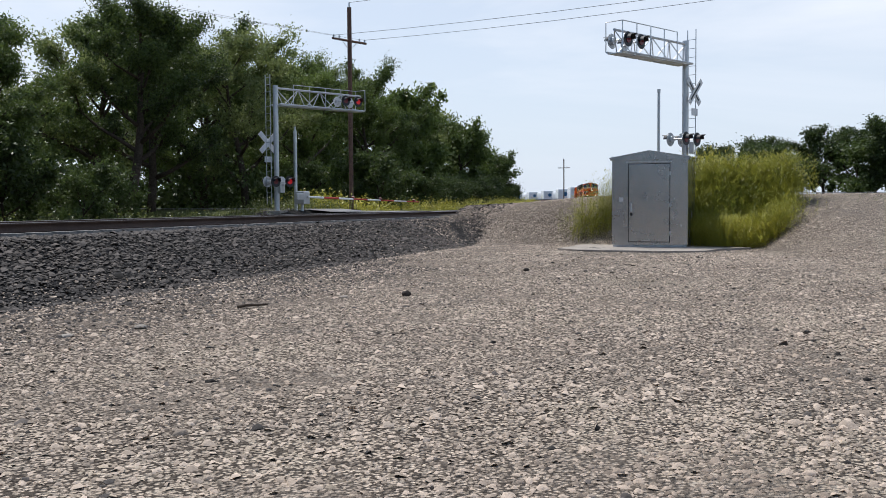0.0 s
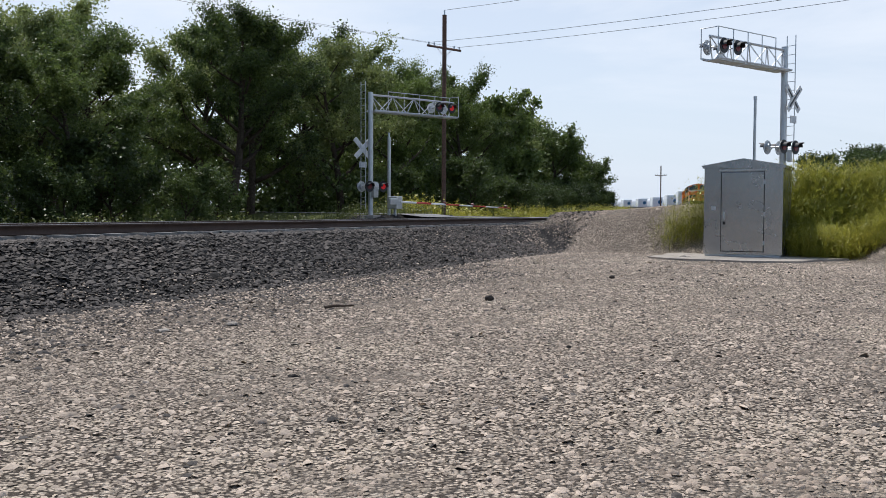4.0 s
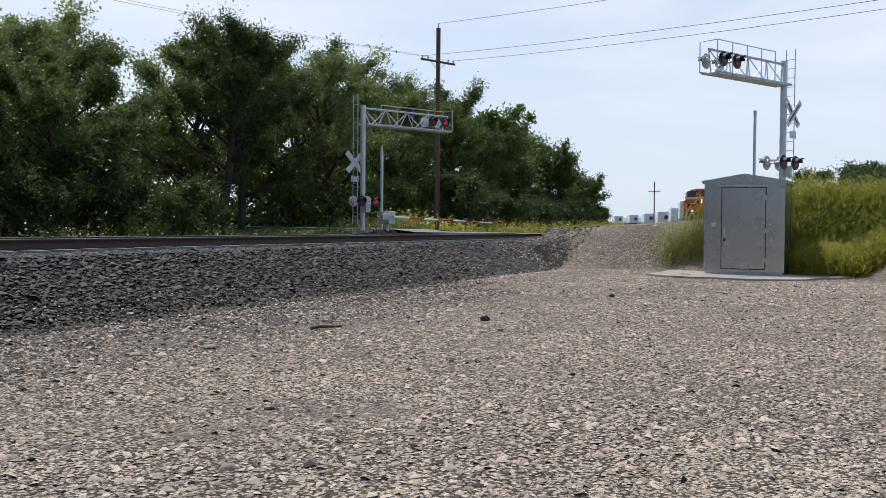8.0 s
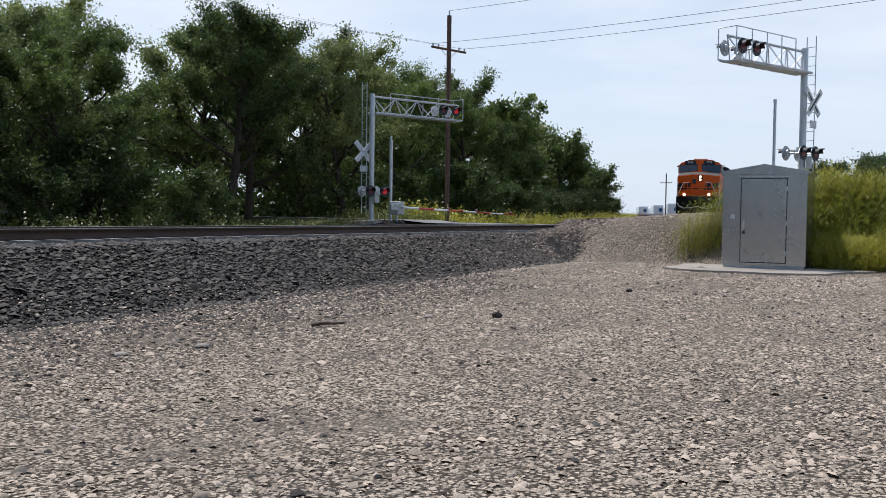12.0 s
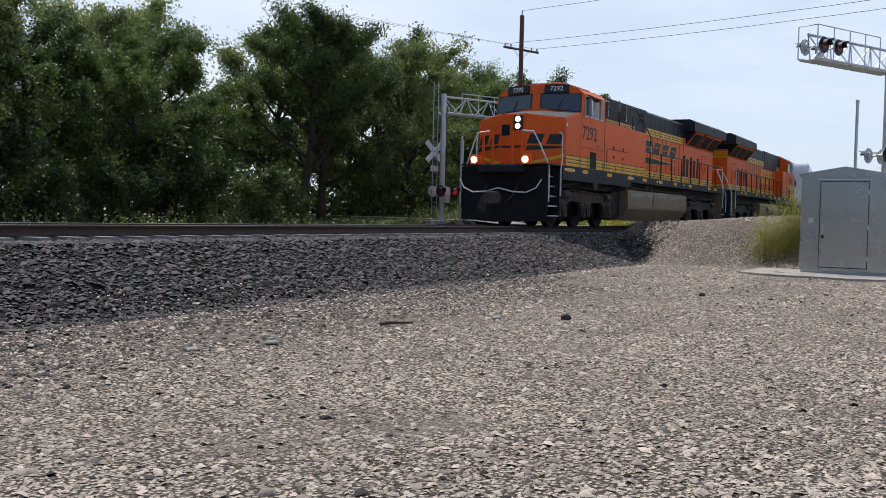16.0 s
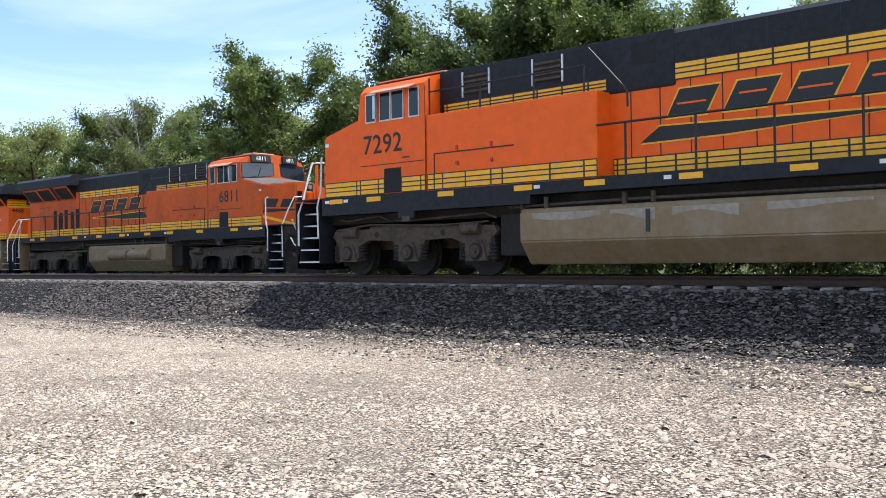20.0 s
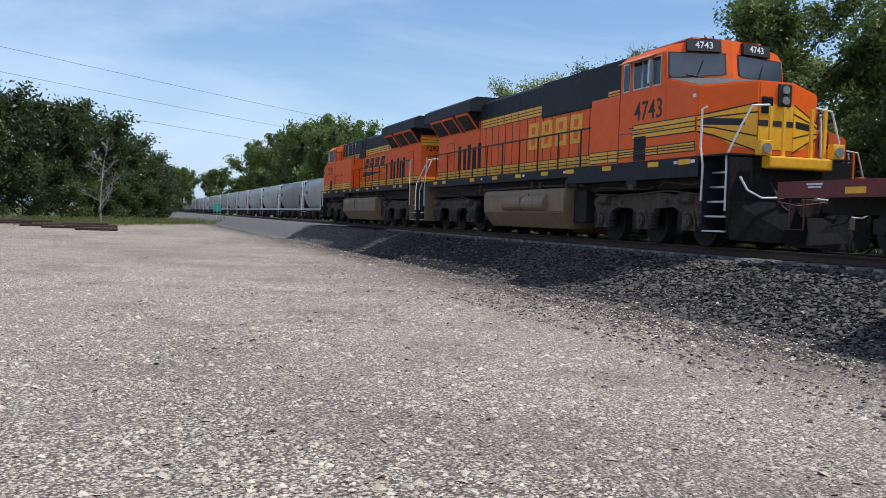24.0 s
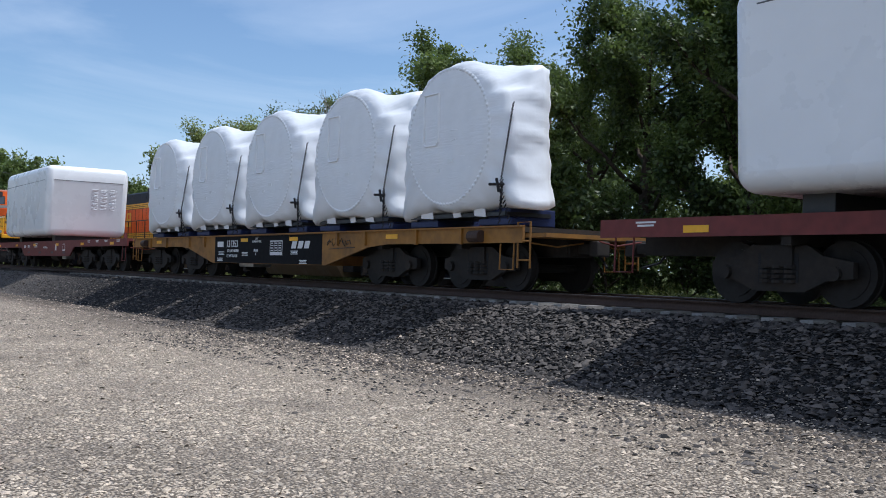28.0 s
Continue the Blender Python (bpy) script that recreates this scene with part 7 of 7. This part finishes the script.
# ---- cantilever signals ----
def lamp_pair(parent, p, along, facing_dir, lit):
    """Two round flashers each way: black backplates, grey backs, hoods; lit: for the lamps that face each way."""
    a, f = Vector(along).normalized(), Vector(facing_dir).normalized()
    part("lamp_arm", tubes([Vector(p) - a * 0.42, Vector(p) + a * 0.42], r=0.03), M_GALV, parent)
    for way, on in ((f, lit[0]), (-f, lit[1])):
        for k, s in enumerate((-0.38, 0.38)):
            c = Vector(p) + a * s + way * 0.22
            part("lamp_bracket", tubes([Vector(p) + a * s, c], r=0.025), M_GALV, parent)
            part("lamp_housing", tubes([c, c + way * 0.10], r=0.13, seg=14), M_GALV, parent)
            part("plate_back", tubes([c + way * 0.092, c + way * 0.10], r=0.245, seg=24), M_GALV, parent, "grey back of the lamp plate")
            part("backplate", tubes([c + way * 0.10, c + way * 0.112], r=0.25, seg=24), M_BLACK, parent)
            part("signal_lens", tubes([c + way * 0.112, c + way * 0.13], r=0.125, seg=18), M_RED_ON if on[k] else M_RED_OFF, parent, "lit red lens" if on[k] else "dark red lens")
            bm = bmesh.new()
            r0 = []
            for j in range(9):
                ang = math.pi * j / 8
                off = a * math.cos(ang) * 0.155 + Vector((0, 0, 1)) * math.sin(ang) * 0.155
                out = way * (0.42 if j in (3, 4, 5) else 0.3)
                r0.append([bm.verts.new(c + way * 0.112 + off), bm.verts.new(c + out + off * 1.02), bm.verts.new(c + out + off * 1.08), bm.verts.new(c + way * 0.112 + off * 1.08)])
            for q0, q1 in zip(r0, r0[1:]):
                for j in range(4):
                    bm.faces.new((q0[j], q0[(j + 1) % 4], q1[(j + 1) % 4], q1[j]))
            part("hood", bm, M_BLACK, parent)


def cantilever(name, x, y, zb, top, tip, lower_z, toward, lit):
    """Mast with a lattice arm over the road, ladder, crossbuck and flashers."""
    t = thing(name, "galvanised cantilever crossing signal with flashing red lamps", "crossing signal", group="crossing signals")
    base = Vector((x, y, zb))
    arm = Vector((tip[0] - x, tip[1] - y, 0))
    L = arm.length
    u = arm.normalized()
    n = Vector((-u.y, u.x, 0))
    part("mast", tubes([base, Vector((x, y, top))], r=0.115, seg=14), M_GALV, t)
    part("mast_base", boxes((x - 0.35, x + 0.35, y - 0.35, y + 0.35, zb - 0.3, zb + 0.12), bevel=0.03), M_CONC, t)
    z1, z0 = top - 0.12, top - 0.85
    lines = [("top_chord", n * 0.0, z1, 0.045), ("bottom_chord", n * 0.28, z0, 0.04), ("bottom_chord", n * -0.28, z0, 0.04)]
    for nm, o, z, r in lines:
        part(nm, tubes([Vector((x, y, z)) + o, Vector((x, y, z)) + o + arm], r=r, seg=8), M_GALV, t)
    k = 0
    while k < 8:
        a, b = L * k / 8, L * (k + 1) / 8
        for o in (0.28, -0.28):
            part("brace", tubes([Vector((x, y, z0)) + n * o + u * (a if k % 2 else b), Vector((x, y, z1)) + u * (b if k % 2 else a)], r=0.02, seg=5), M_GALV, t)
        k += 1
    for q in range(5):
        c = Vector((x, y, z0 - 0.05)) + u * (L * (q + 0.5) / 5)
        bm = bmesh.new()
        w = u * (L / 5 - 0.1) * 0.5
        vs = [c - w - n * 0.3, c + w - n * 0.3, c + w + n * 0.3, c - w + n * 0.3]
        lo = [bm.verts.new(p) for p in vs]
        hi = [bm.verts.new(p + Vector((0, 0, 0.03))) for p in vs]
        bm.faces.new(lo[::-1])
        bm.faces.new(hi)
        for j in range(4):
            bm.faces.new((lo[j], lo[(j + 1) % 4], hi[(j + 1) % 4], hi[j]))
        part("walkway_grate", bm, M_GALV, t)
    for q in np.linspace(0.25, 1.0, 5):
        p = Vector((x, y, z0)) + u * L * q + n * 0.33
        part("rail_post", tubes([p, p + Vector((0, 0, 1.0))], r=0.018, seg=5), M_GALV, t)
    p = Vector((x, y, z0 + 1.0)) + n * 0.33
    part("walkway_rail", tubes([p + u * L * 0.25, p + arm, p + arm - n * 0.66], r=0.018, seg=5), M_GALV, t)
    e = Vector((x, y, z0)) + arm
    part("end_frame", tubes([e + n * 0.33, e + n * 0.33 + Vector((0, 0, 1.0)), e - n * 0.33 + Vector((0, 0, 1.0)), e - n * 0.33], r=0.02, seg=5), M_GALV, t)
    # ladder behind the mast
    o = -u * 0.42
    for s in (0.17, -0.17):
        part("ladder_rail", tubes([base + o + n * s + Vector((0, 0, 0.4)), Vector((x, y, top + 0.45)) + o + n * s], r=0.018, seg=5), M_GALV, t)
    for z in np.arange(zb + 0.6, top + 0.4, 0.32):
        part("rung", tubes([Vector((x, y, z)) + o + n * 0.17, Vector((x, y, z)) + o - n * 0.17], r=0.012, seg=4), M_GALV, t)
    # crossbuck facing the road user
    f = Vector(toward).normalized()
    side = Vector((-f.y, f.x, 0))
    c = Vector((x, y, lower_z + 1.75)) - u * 0.30
    for s in (1, -1):
        m = facing(c + f * (0.2 + 0.03 * s), side, (0, 0, 1)) @ Matrix.Rotation(radians(45 * s), 4, "Z")
        part("crossbuck_blade", boxes((-0.6, 0.6, -0.115, 0.115, -0.012, 0.012)), M_WHITE, t, "white crossbuck blade").matrix_basis = m
        part("blade_writing", boxes((-0.45, 0.45, -0.035, 0.035, 0.012, 0.016)), M_BLACK, t).matrix_basis = m
    part("track_count_sign", boxes((-0.2, 0.2, -0.16, 0.10, -0.01, 0.01)), M_WHITE, t).matrix_basis = facing(c + f * 0.2 + Vector((0, 0, -0.72)), side, (0, 0, 1))
    part("junction_box", boxes((x - 0.2, x + 0.2, y - 0.3, y - 0.14, lower_z - 0.5, lower_z - 0.1), bevel=0.02), M_GALV, t)
    lamp_pair(t, Vector((x, y, lower_z)) + u * 0.1, side, f, lit)
    lamp_pair(t, Vector((x, y, z0 + 0.42)) + u * (L * 0.84), side, f, lit)
    return t


cantilever("crossing_signal", 34.85, 3.2, 1.2, 7.15, (30.8, 5.1), 3.58, (-0.42, -0.90, 0), ((False, False), (True, False)))
cantilever("crossing_signal", 36.8, 21.3, 0.9, 6.62, (41.5, 19.3), 2.32, (0.42, 0.90, 0), ((False, True), (True, False)))


# ---- gate, posts, poles and wires ----
def gate(x, y, zb, tip):
    t = thing("crossing_gate", "lowered crossing gate with a red and white arm", "crossing gate")
    part("gate_post", tubes([(x, y, zb - 0.3), (x, y, zb + 1.0)], r=0.07, seg=10), M_GALV, t)
    part("gate_machine", boxes((x - 0.3, x + 0.3, y - 0.25, y + 0.25, zb + 0.45, zb + 1.05), bevel=0.04), M_GALV, t)
    part("counterweight", boxes((x - 1.0, x - 0.3, y - 0.3, y - 0.2, zb + 0.65, zb + 0.95), bevel=0.03), M_GALV, t)
    d = Vector(tip) - Vector((x, y, zb + 0.78))
    n = 8
    for k in range(n):
        a, b = Vector((x, y - 0.3, zb + 0.78)) + d * k / n, Vector((x, y - 0.3, zb + 0.78)) + d * (k + 1) / n
        part("arm_stripe", tubes([a, b], r=0.05 - 0.003 * k, seg=6), M_REDP if k % 2 else M_WHITE, t)
    for k in (3, 5, 7.6):
        a = Vector((x, y - 0.3, zb + 0.86)) + d * k / n
        part("arm_lamp", tubes([a - Vector((0, 0.06, 0)), a + Vector((0, 0.06, 0))], r=0.06, seg=10), M_RED_OFF, t)
    return t


gate(38.6, 21.0, 0.85, (46.6, 18.6, 1.35))
t = thing("steel_post", "slim galvanised steel post beside the gate", "post")
part("post", tubes([(39.1, 21.6, 0.6), (39.1, 21.6, 4.75)], r=0.08, seg=10), M_GALV, t)
part("post_cap", tubes([(39.1, 21.6, 4.75), (39.1, 21.6, 4.95)], r=0.05, seg=8), M_GALV, t)
t = thing("antenna_mast", "thin grey steel mast behind the shed", "mast")
part("pole", tubes([(31.0, 3.66, 0.8), (31.0, 3.66, 4.9)], r=0.045, seg=8), M_GALV, t)
part("antenna_head", tubes([(31.0, 3.66, 4.9), (31.0, 3.66, 5.02)], r=0.055, seg=8), M_GALV, t)


def utility_pole(x, y, top, arm_dir, base=None):
    t = thing("utility_pole", "brown wooden utility pole with a crossarm", "utility pole", group="utility poles")
    zb = float(ground_z(x, y)) - 0.5
    part("pole", tubes([(x, y, zb), (x, y, (zb + top) / 2), (x, y, top)], r=0.115, seg=10), M_POLEWOOD, t)
    a = Vector(arm_dir).normalized()
    c = Vector((x, y, top - 1.75))
    part("crossarm", tubes([c - a * 1.25, c + a * 1.25], r=0.06, seg=6), M_POLEWOOD, t)
    for s in (-1.15, -0.75, 0.75, 1.15):
        part("insulator", tubes([c + a * s, c + a * s + Vector((0, 0, 0.2))], r=0.045, seg=8), M_GALV, t)
    for s in (1, -1):
        part("arm_brace", tubes([c + a * 0.6 * s, c - Vector((0, 0, 0.5))], r=0.015, seg=5), M_GALV, t)
    part("top_insulator", tubes([(x, y, top), (x, y, top + 0.25)], r=0.04, seg=8), M_GALV, t)
    return c


def sagging(p0, p1, sag, n=14):
    p0, p1 = Vector(p0), Vector(p1)
    return [p0.lerp(p1, k / n) - Vector((0, 0, 4 * sag * (k / n) * (1 - k / n))) for k in range(n + 1)]


def wire(p0, p1, sag, r=0.011):
    t = solid("power_line", tube(bmesh.new(), sagging(p0, p1, sag), r, 4), M_WIRE, "thin dark overhead power line", "power line", "overhead power lines")
    return t


utility_pole(45.0, 21.5, 11.6, (0.94, -0.33, 0))
utility_pole(98, -30, 12.5, (0.8, 0.5, 0))
utility_pole(-38, 34, 11.5, (0.2, 1, 0))
utility_pole(186, 42, 9.5, (0.25, 1, 0))
utility_pole(-52, -26, 11.5, (0.8, 0.5, 0))
for s, zz in ((-1.1, 0.12), (0.0, 1.95), (1.1, 0.12)):
    a = (45.0 + 0.94 * s, 21.5 - 0.33 * s, 9.9 + zz)
    wire(a, (26 + 0.6 * s, -34 + 0.8 * s, 10.6 + zz), 0.9)
    if s:
        wire(a, (-38 + 0.2 * s, 34 + s, 9.9 + zz), 1.2, 0.007)
for k in range(3):
    wire((-52 + 0.5 * k, -26 + k, 9.4 + k * 1.3), (-170 + k, 90 + k * 2, 9.0 + k * 1.6), 1.4, 0.016)


# ---- old rails and scrap at the end of the lot ----
for k in range(9):
    x, y = -66 - 1.3 * k + _rng.uniform(-1, 1), -1.6 - 0.8 * k + _rng.uniform(-0.6, 0.6)
    bm = bmesh.new()
    a = radians(_rng.uniform(55, 130))
    d = Vector((math.cos(a), math.sin(a), 0)) * _rng.uniform(1.0, 2.0)
    z = 0.12 + 0.14 * (k % 3)
    tube(bm, [Vector((x, y, z)) - d, Vector((x, y, z + 0.05)) + d], 0.09, 6)
    solid("scrap_rail", bm, M_RAIL, "rusty scrap rail lying in a low pile", "scrap rail", "scrap rails")
t = thing("track_sign", "small teal sign on a thin post by the track", "sign", pose(-118, 9.6, 0))
part("post", tubes([(0, 0, -0.2), (0, 0, 2.2)], r=0.04), M_GALV, t)
part("plate", boxes((-0.03, 0.03, -0.45, 0.45, 1.5, 2.4), bevel=0.01), surface("teal_sign_paint", (0.05, 0.30, 0.25), 0.5, bump=0), t)


# ---- house behind the trees ----
def house(x, y, rz):
    t = thing("house", "pale grey clapboard house behind the trees", "house", pose(x, y, 0.3, 0, 0, rz))
    sid = surface("pale_siding", (0.56, 0.55, 0.52), 0.7, grain=4, vary=0.08, stain=1, bump=0.1)
    rf = surface("grey_shingles", (0.20, 0.195, 0.19), 0.9, grain=12, vary=0.3, bump=0.4)
    bm = bmesh.new()
    prism(bm, [(-4, 0), (4, 0), (4, 5.4), (0, 8.3), (-4, 5.4)], -6, 6)
    part("wall_shell", bm, sid, t)
    for k in range(34):
        part("clapboard", boxes((-4.02, 4.02, -6.03, -6.0, k * 0.16, k * 0.16 + 0.145)), sid, t)
    for s in (1, -1):
        bm = bmesh.new()
        prism(bm, [(s * 4.4, 5.15), (s * 4.4, 5.3), (0, 8.5), (0, 8.33)], -6.4, 6.4)
        part("roof_slope", bm, rf, t)
    for x0 in (-2.6, 1.4):
        w = part("window", boxes((x0, x0 + 1.1, -6.09, -6.0, 3.2, 4.7)), M_WHITE, t)
        part("pane", boxes((x0 + 0.08, x0 + 1.02, -6.10, -6.09, 3.28, 4.62)), M_CABGLASS, w)
    return t


house(19.5, 46, -22)
house(30.5, 47, 20)

# ---- loose stones ----
def stones(name, label, xy, size, material, seed, sink=0.35, extra_z=0.0, chips=False):
    """Countless angular stones: squashed, jittered octahedra cut by a flat top."""
    rng = np.random.default_rng(seed)
    n = len(xy)
    base = np.array([(1, 0, 0), (0.3, 0.95, 0), (-0.8, 0.55, 0), (-0.8, -0.55, 0), (0.3, -0.95, 0), (0.35, 0.25, 0.75), (-0.35, 0.3, 0.7), (0.0, -0.4, 0.72)])
    tri = np.array([(0, 1, 5), (1, 6, 5), (1, 2, 6), (2, 3, 6), (3, 7, 6), (3, 4, 7), (4, 5, 7), (4, 0, 5), (5, 6, 7)])
    if chips:
        base = np.array([(1, 0, 0), (0, 1, 0), (-1, 0, 0), (0, -1, 0), (0.35, -0.1, 0.7), (-0.35, 0.15, 0.7)])
        tri = np.array([(0, 1, 4), (1, 5, 4), (1, 2, 5), (2, 3, 5), (3, 4, 5), (3, 0, 4)])
    v = base[None] * rng.uniform(0.7, 1.3, (n, len(base), 3))
    v *= (size * rng.lognormal(0, 0.35, n))[:, None, None] * np.stack([rng.uniform(0.8, 1.3, n), rng.uniform(0.7, 1.1, n), rng.uniform(0.35, 0.8, n)], -1)[:, None]
    a, t = rng.uniform(0, math.tau, n), rng.normal(0, 0.35, n)
    ca, sa, ct, st = np.cos(a)[:, None], np.sin(a)[:, None], np.cos(t)[:, None], np.sin(t)[:, None]
    x, y, z = v[..., 0], v[..., 1], v[..., 2]
    y, z = y * ct - z * st, y * st + z * ct
    x, y = x * ca - y * sa, x * sa + y * ca
    h = ground_z(xy[:, 0], xy[:, 1]) + size * sink + extra_z
    v = np.stack([x + xy[:, :1], y + xy[:, 1:], z + h[:, None]], -1).reshape(-1, 3)
    f = (tri[None] + (np.arange(n) * len(base))[:, None, None]).reshape(-1)
    return tagged(new(name, raw_mesh(name, v, f, 3, material)), label, "stones", kind="stuff")


_g = np.random.default_rng(9)


def scatter(n, x0, x1, y0, y1):
    return np.stack([_g.uniform(x0, x1, n), _g.uniform(y0, y1, n)], 1)


# ballast: the shoulder and its slope, dense where the camera passes
_p = np.concatenate([scatter(64000, -26, 27, 9.05, 12.0), scatter(7000, -60, -26, 9.3, 12.0), scatter(5500, 25, 42, 8.8, 12.0), scatter(7000, -26, 27, 12.3, 13.7), scatter(3000, -26, 27, 14.4, 19.5)])
stones("ballast_stones", "loose dark grey crushed-rock ballast", _p, 0.033, M_BSTONE, 1, 0.1)
# lot: pale limestone, thick near the walk, thinner out
_n = 170000
_a = _g.uniform(-0.25, math.pi + 0.25, _n)
_r = 0.1 + 20.5 * _g.uniform(0, 1, _n) ** 0.95
_q = np.stack([np.cos(_a) * _r * 1.15, -3.0 + np.sin(_a) * _r], 1)
_q = _q[_q[:, 1] < 9.9]
_half = len(_q) * 2 // 5
_dusty = _q[:, 0] + _g.normal(0, 2.5, len(_q)) < 0.5         # a paler, dustier gravel on that half of the lot
_coarse = np.arange(len(_q)) < _half
stones("lot_stones", "loose pale limestone gravel on the lot", _q[_coarse & ~_dusty], 0.0185, M_STONE, 2, 0.05)
stones("lot_stones", "small pale limestone chips on the lot", _q[~_coarse & ~_dusty], 0.0155, M_STONE, 5, 0.05, 0.0, True)
stones("lot_stones", "dusty pale limestone gravel on the lot", _q[_coarse & _dusty], 0.0165, M_STONE2, 12, 0.0)
stones("lot_stones", "dusty fine limestone chips on the lot", _q[~_coarse & _dusty], 0.0145, M_STONE2, 15, 0.0, 0.0, True)
_q2 = np.concatenate([scatter(5000, 6, 26, -4, 9.5), scatter(6000, -34, -6, -4, 9.5), scatter(9000, -70, -20, -8, 9.3), scatter(6000, 20, 31.5, 4.8, 11.3), scatter(3000, 20, 27, -6, 4), scatter(3000, 24, 36, -9, -1), scatter(8000, 26, 38, 6.5, 11.7)])
stones("lot_stones", "scattered pale and dark stones on the lot", _q2, 0.020, M_STONE, 3, 0.05, 0.0, True)
_q3 = np.concatenate([scatter(2100, 0, 22, -2.5, 9.8), scatter(500, -30, 0, 4.5, 9.8), scatter(9500, -24, 20, 7.8, 9.5), scatter(5200, -20, 18, 6.2, 8.2)])
stones("dark_lot_stones", "dark ballast stones strewn over the lot", _q3, 0.021, M_BSTONE, 4, 0.1)

# ---- ties, last: those near the walk are parts, the rest one piece ----
tie_me = mesh_of("tie", prism(bmesh.new(), [(-0.13, -0.24), (0.13, -0.24), (0.10, 0.0), (-0.10, 0.0)], -1.3, 1.3), M_TIE)
bed = thing("track_bed", "concrete ties under two tracks", "track bed", kind="structure")
for off in (0.0, SECOND):
    for s in np.arange(-45, 45, 0.62):
        ob = new("tie", tie_me)
        ob.parent = bed
        x, y, h = on_track(s, off)
        ob.matrix_basis = pose(x, y, RAIL_Z - 0.172 - float(dip(x)) - (DROP if off else 0), 0, 0, math.degrees(h))

# ---- what moves: the near train, seconds and the place of its first axle along the line ----
S_A1 = [(0, 203.5), (4, 159.7), (8, 115.7), (12, 71.8), (14, 49.8), (16, 27.89), (17, 16.9), (18, 6.5), (19, -3.43), (20, -13.7), (21, -25.06), (22, -36.86), (24, -59.6), (26, -82.1), (27, -94.0), (28, -105.4)]


def train_rows(offset, length, flip, along, every=1.0):
    ts, ss = [a for a, _ in S_A1], [b for _, b in S_A1]
    rows = []
    for t in np.arange(0, 28.01, every):
        s = float(np.interp(t, ts, ss)) + offset
        x0, y0, _ = on_track(s + length * 0.18)
        x1, y1, _ = on_track(s + length * 0.82)
        h = math.degrees(math.atan2(y1 - y0, x1 - x0))
        x, y, _ = on_track(s + length * 0.5)
        z0, z1 = RAIL_Z - float(dip(x0)), RAIL_Z - float(dip(x1))
        tilt = math.degrees(math.atan2(z0 - z1, x1 - x0))
        rows.append((float(t), pose((x0 + x1) / 2, (y0 + y1) / 2, (z0 + z1) / 2, 0, -tilt if flip else tilt, h + (180 if flip else 0)) @ pose(along, 0, 0)))
    return rows


def motions():
    for ob, offset, length, flip, along in TRAIN:
        walk(ob, train_rows(offset, length, flip, along))
    # wheels turn while the train is near
    ts, ss = [a for a, _ in S_A1], [b for _, b in S_A1]
    times = [0.0] + [float(t) for t in np.arange(15.0, 28.001, 0.05)]
    for ob in (lead, second, red1, yel1):
        for truck in ob.children:
            for w in truck.children:
                if w.data in (WHEELSET, SMALLWHEELS):
                    r, way, place = (0.53 if w.data is WHEELSET else 0.46), (-1 if ob is lead else 1), w.matrix_basis.translation.copy()
                    s0 = float(np.interp(15.0, ts, ss))
                    walk(w, [(t, pose(*place, 0, way * math.degrees((float(np.interp(max(t, 15.0), ts, ss)) - s0) / r), 0)) for t in times])


motions()
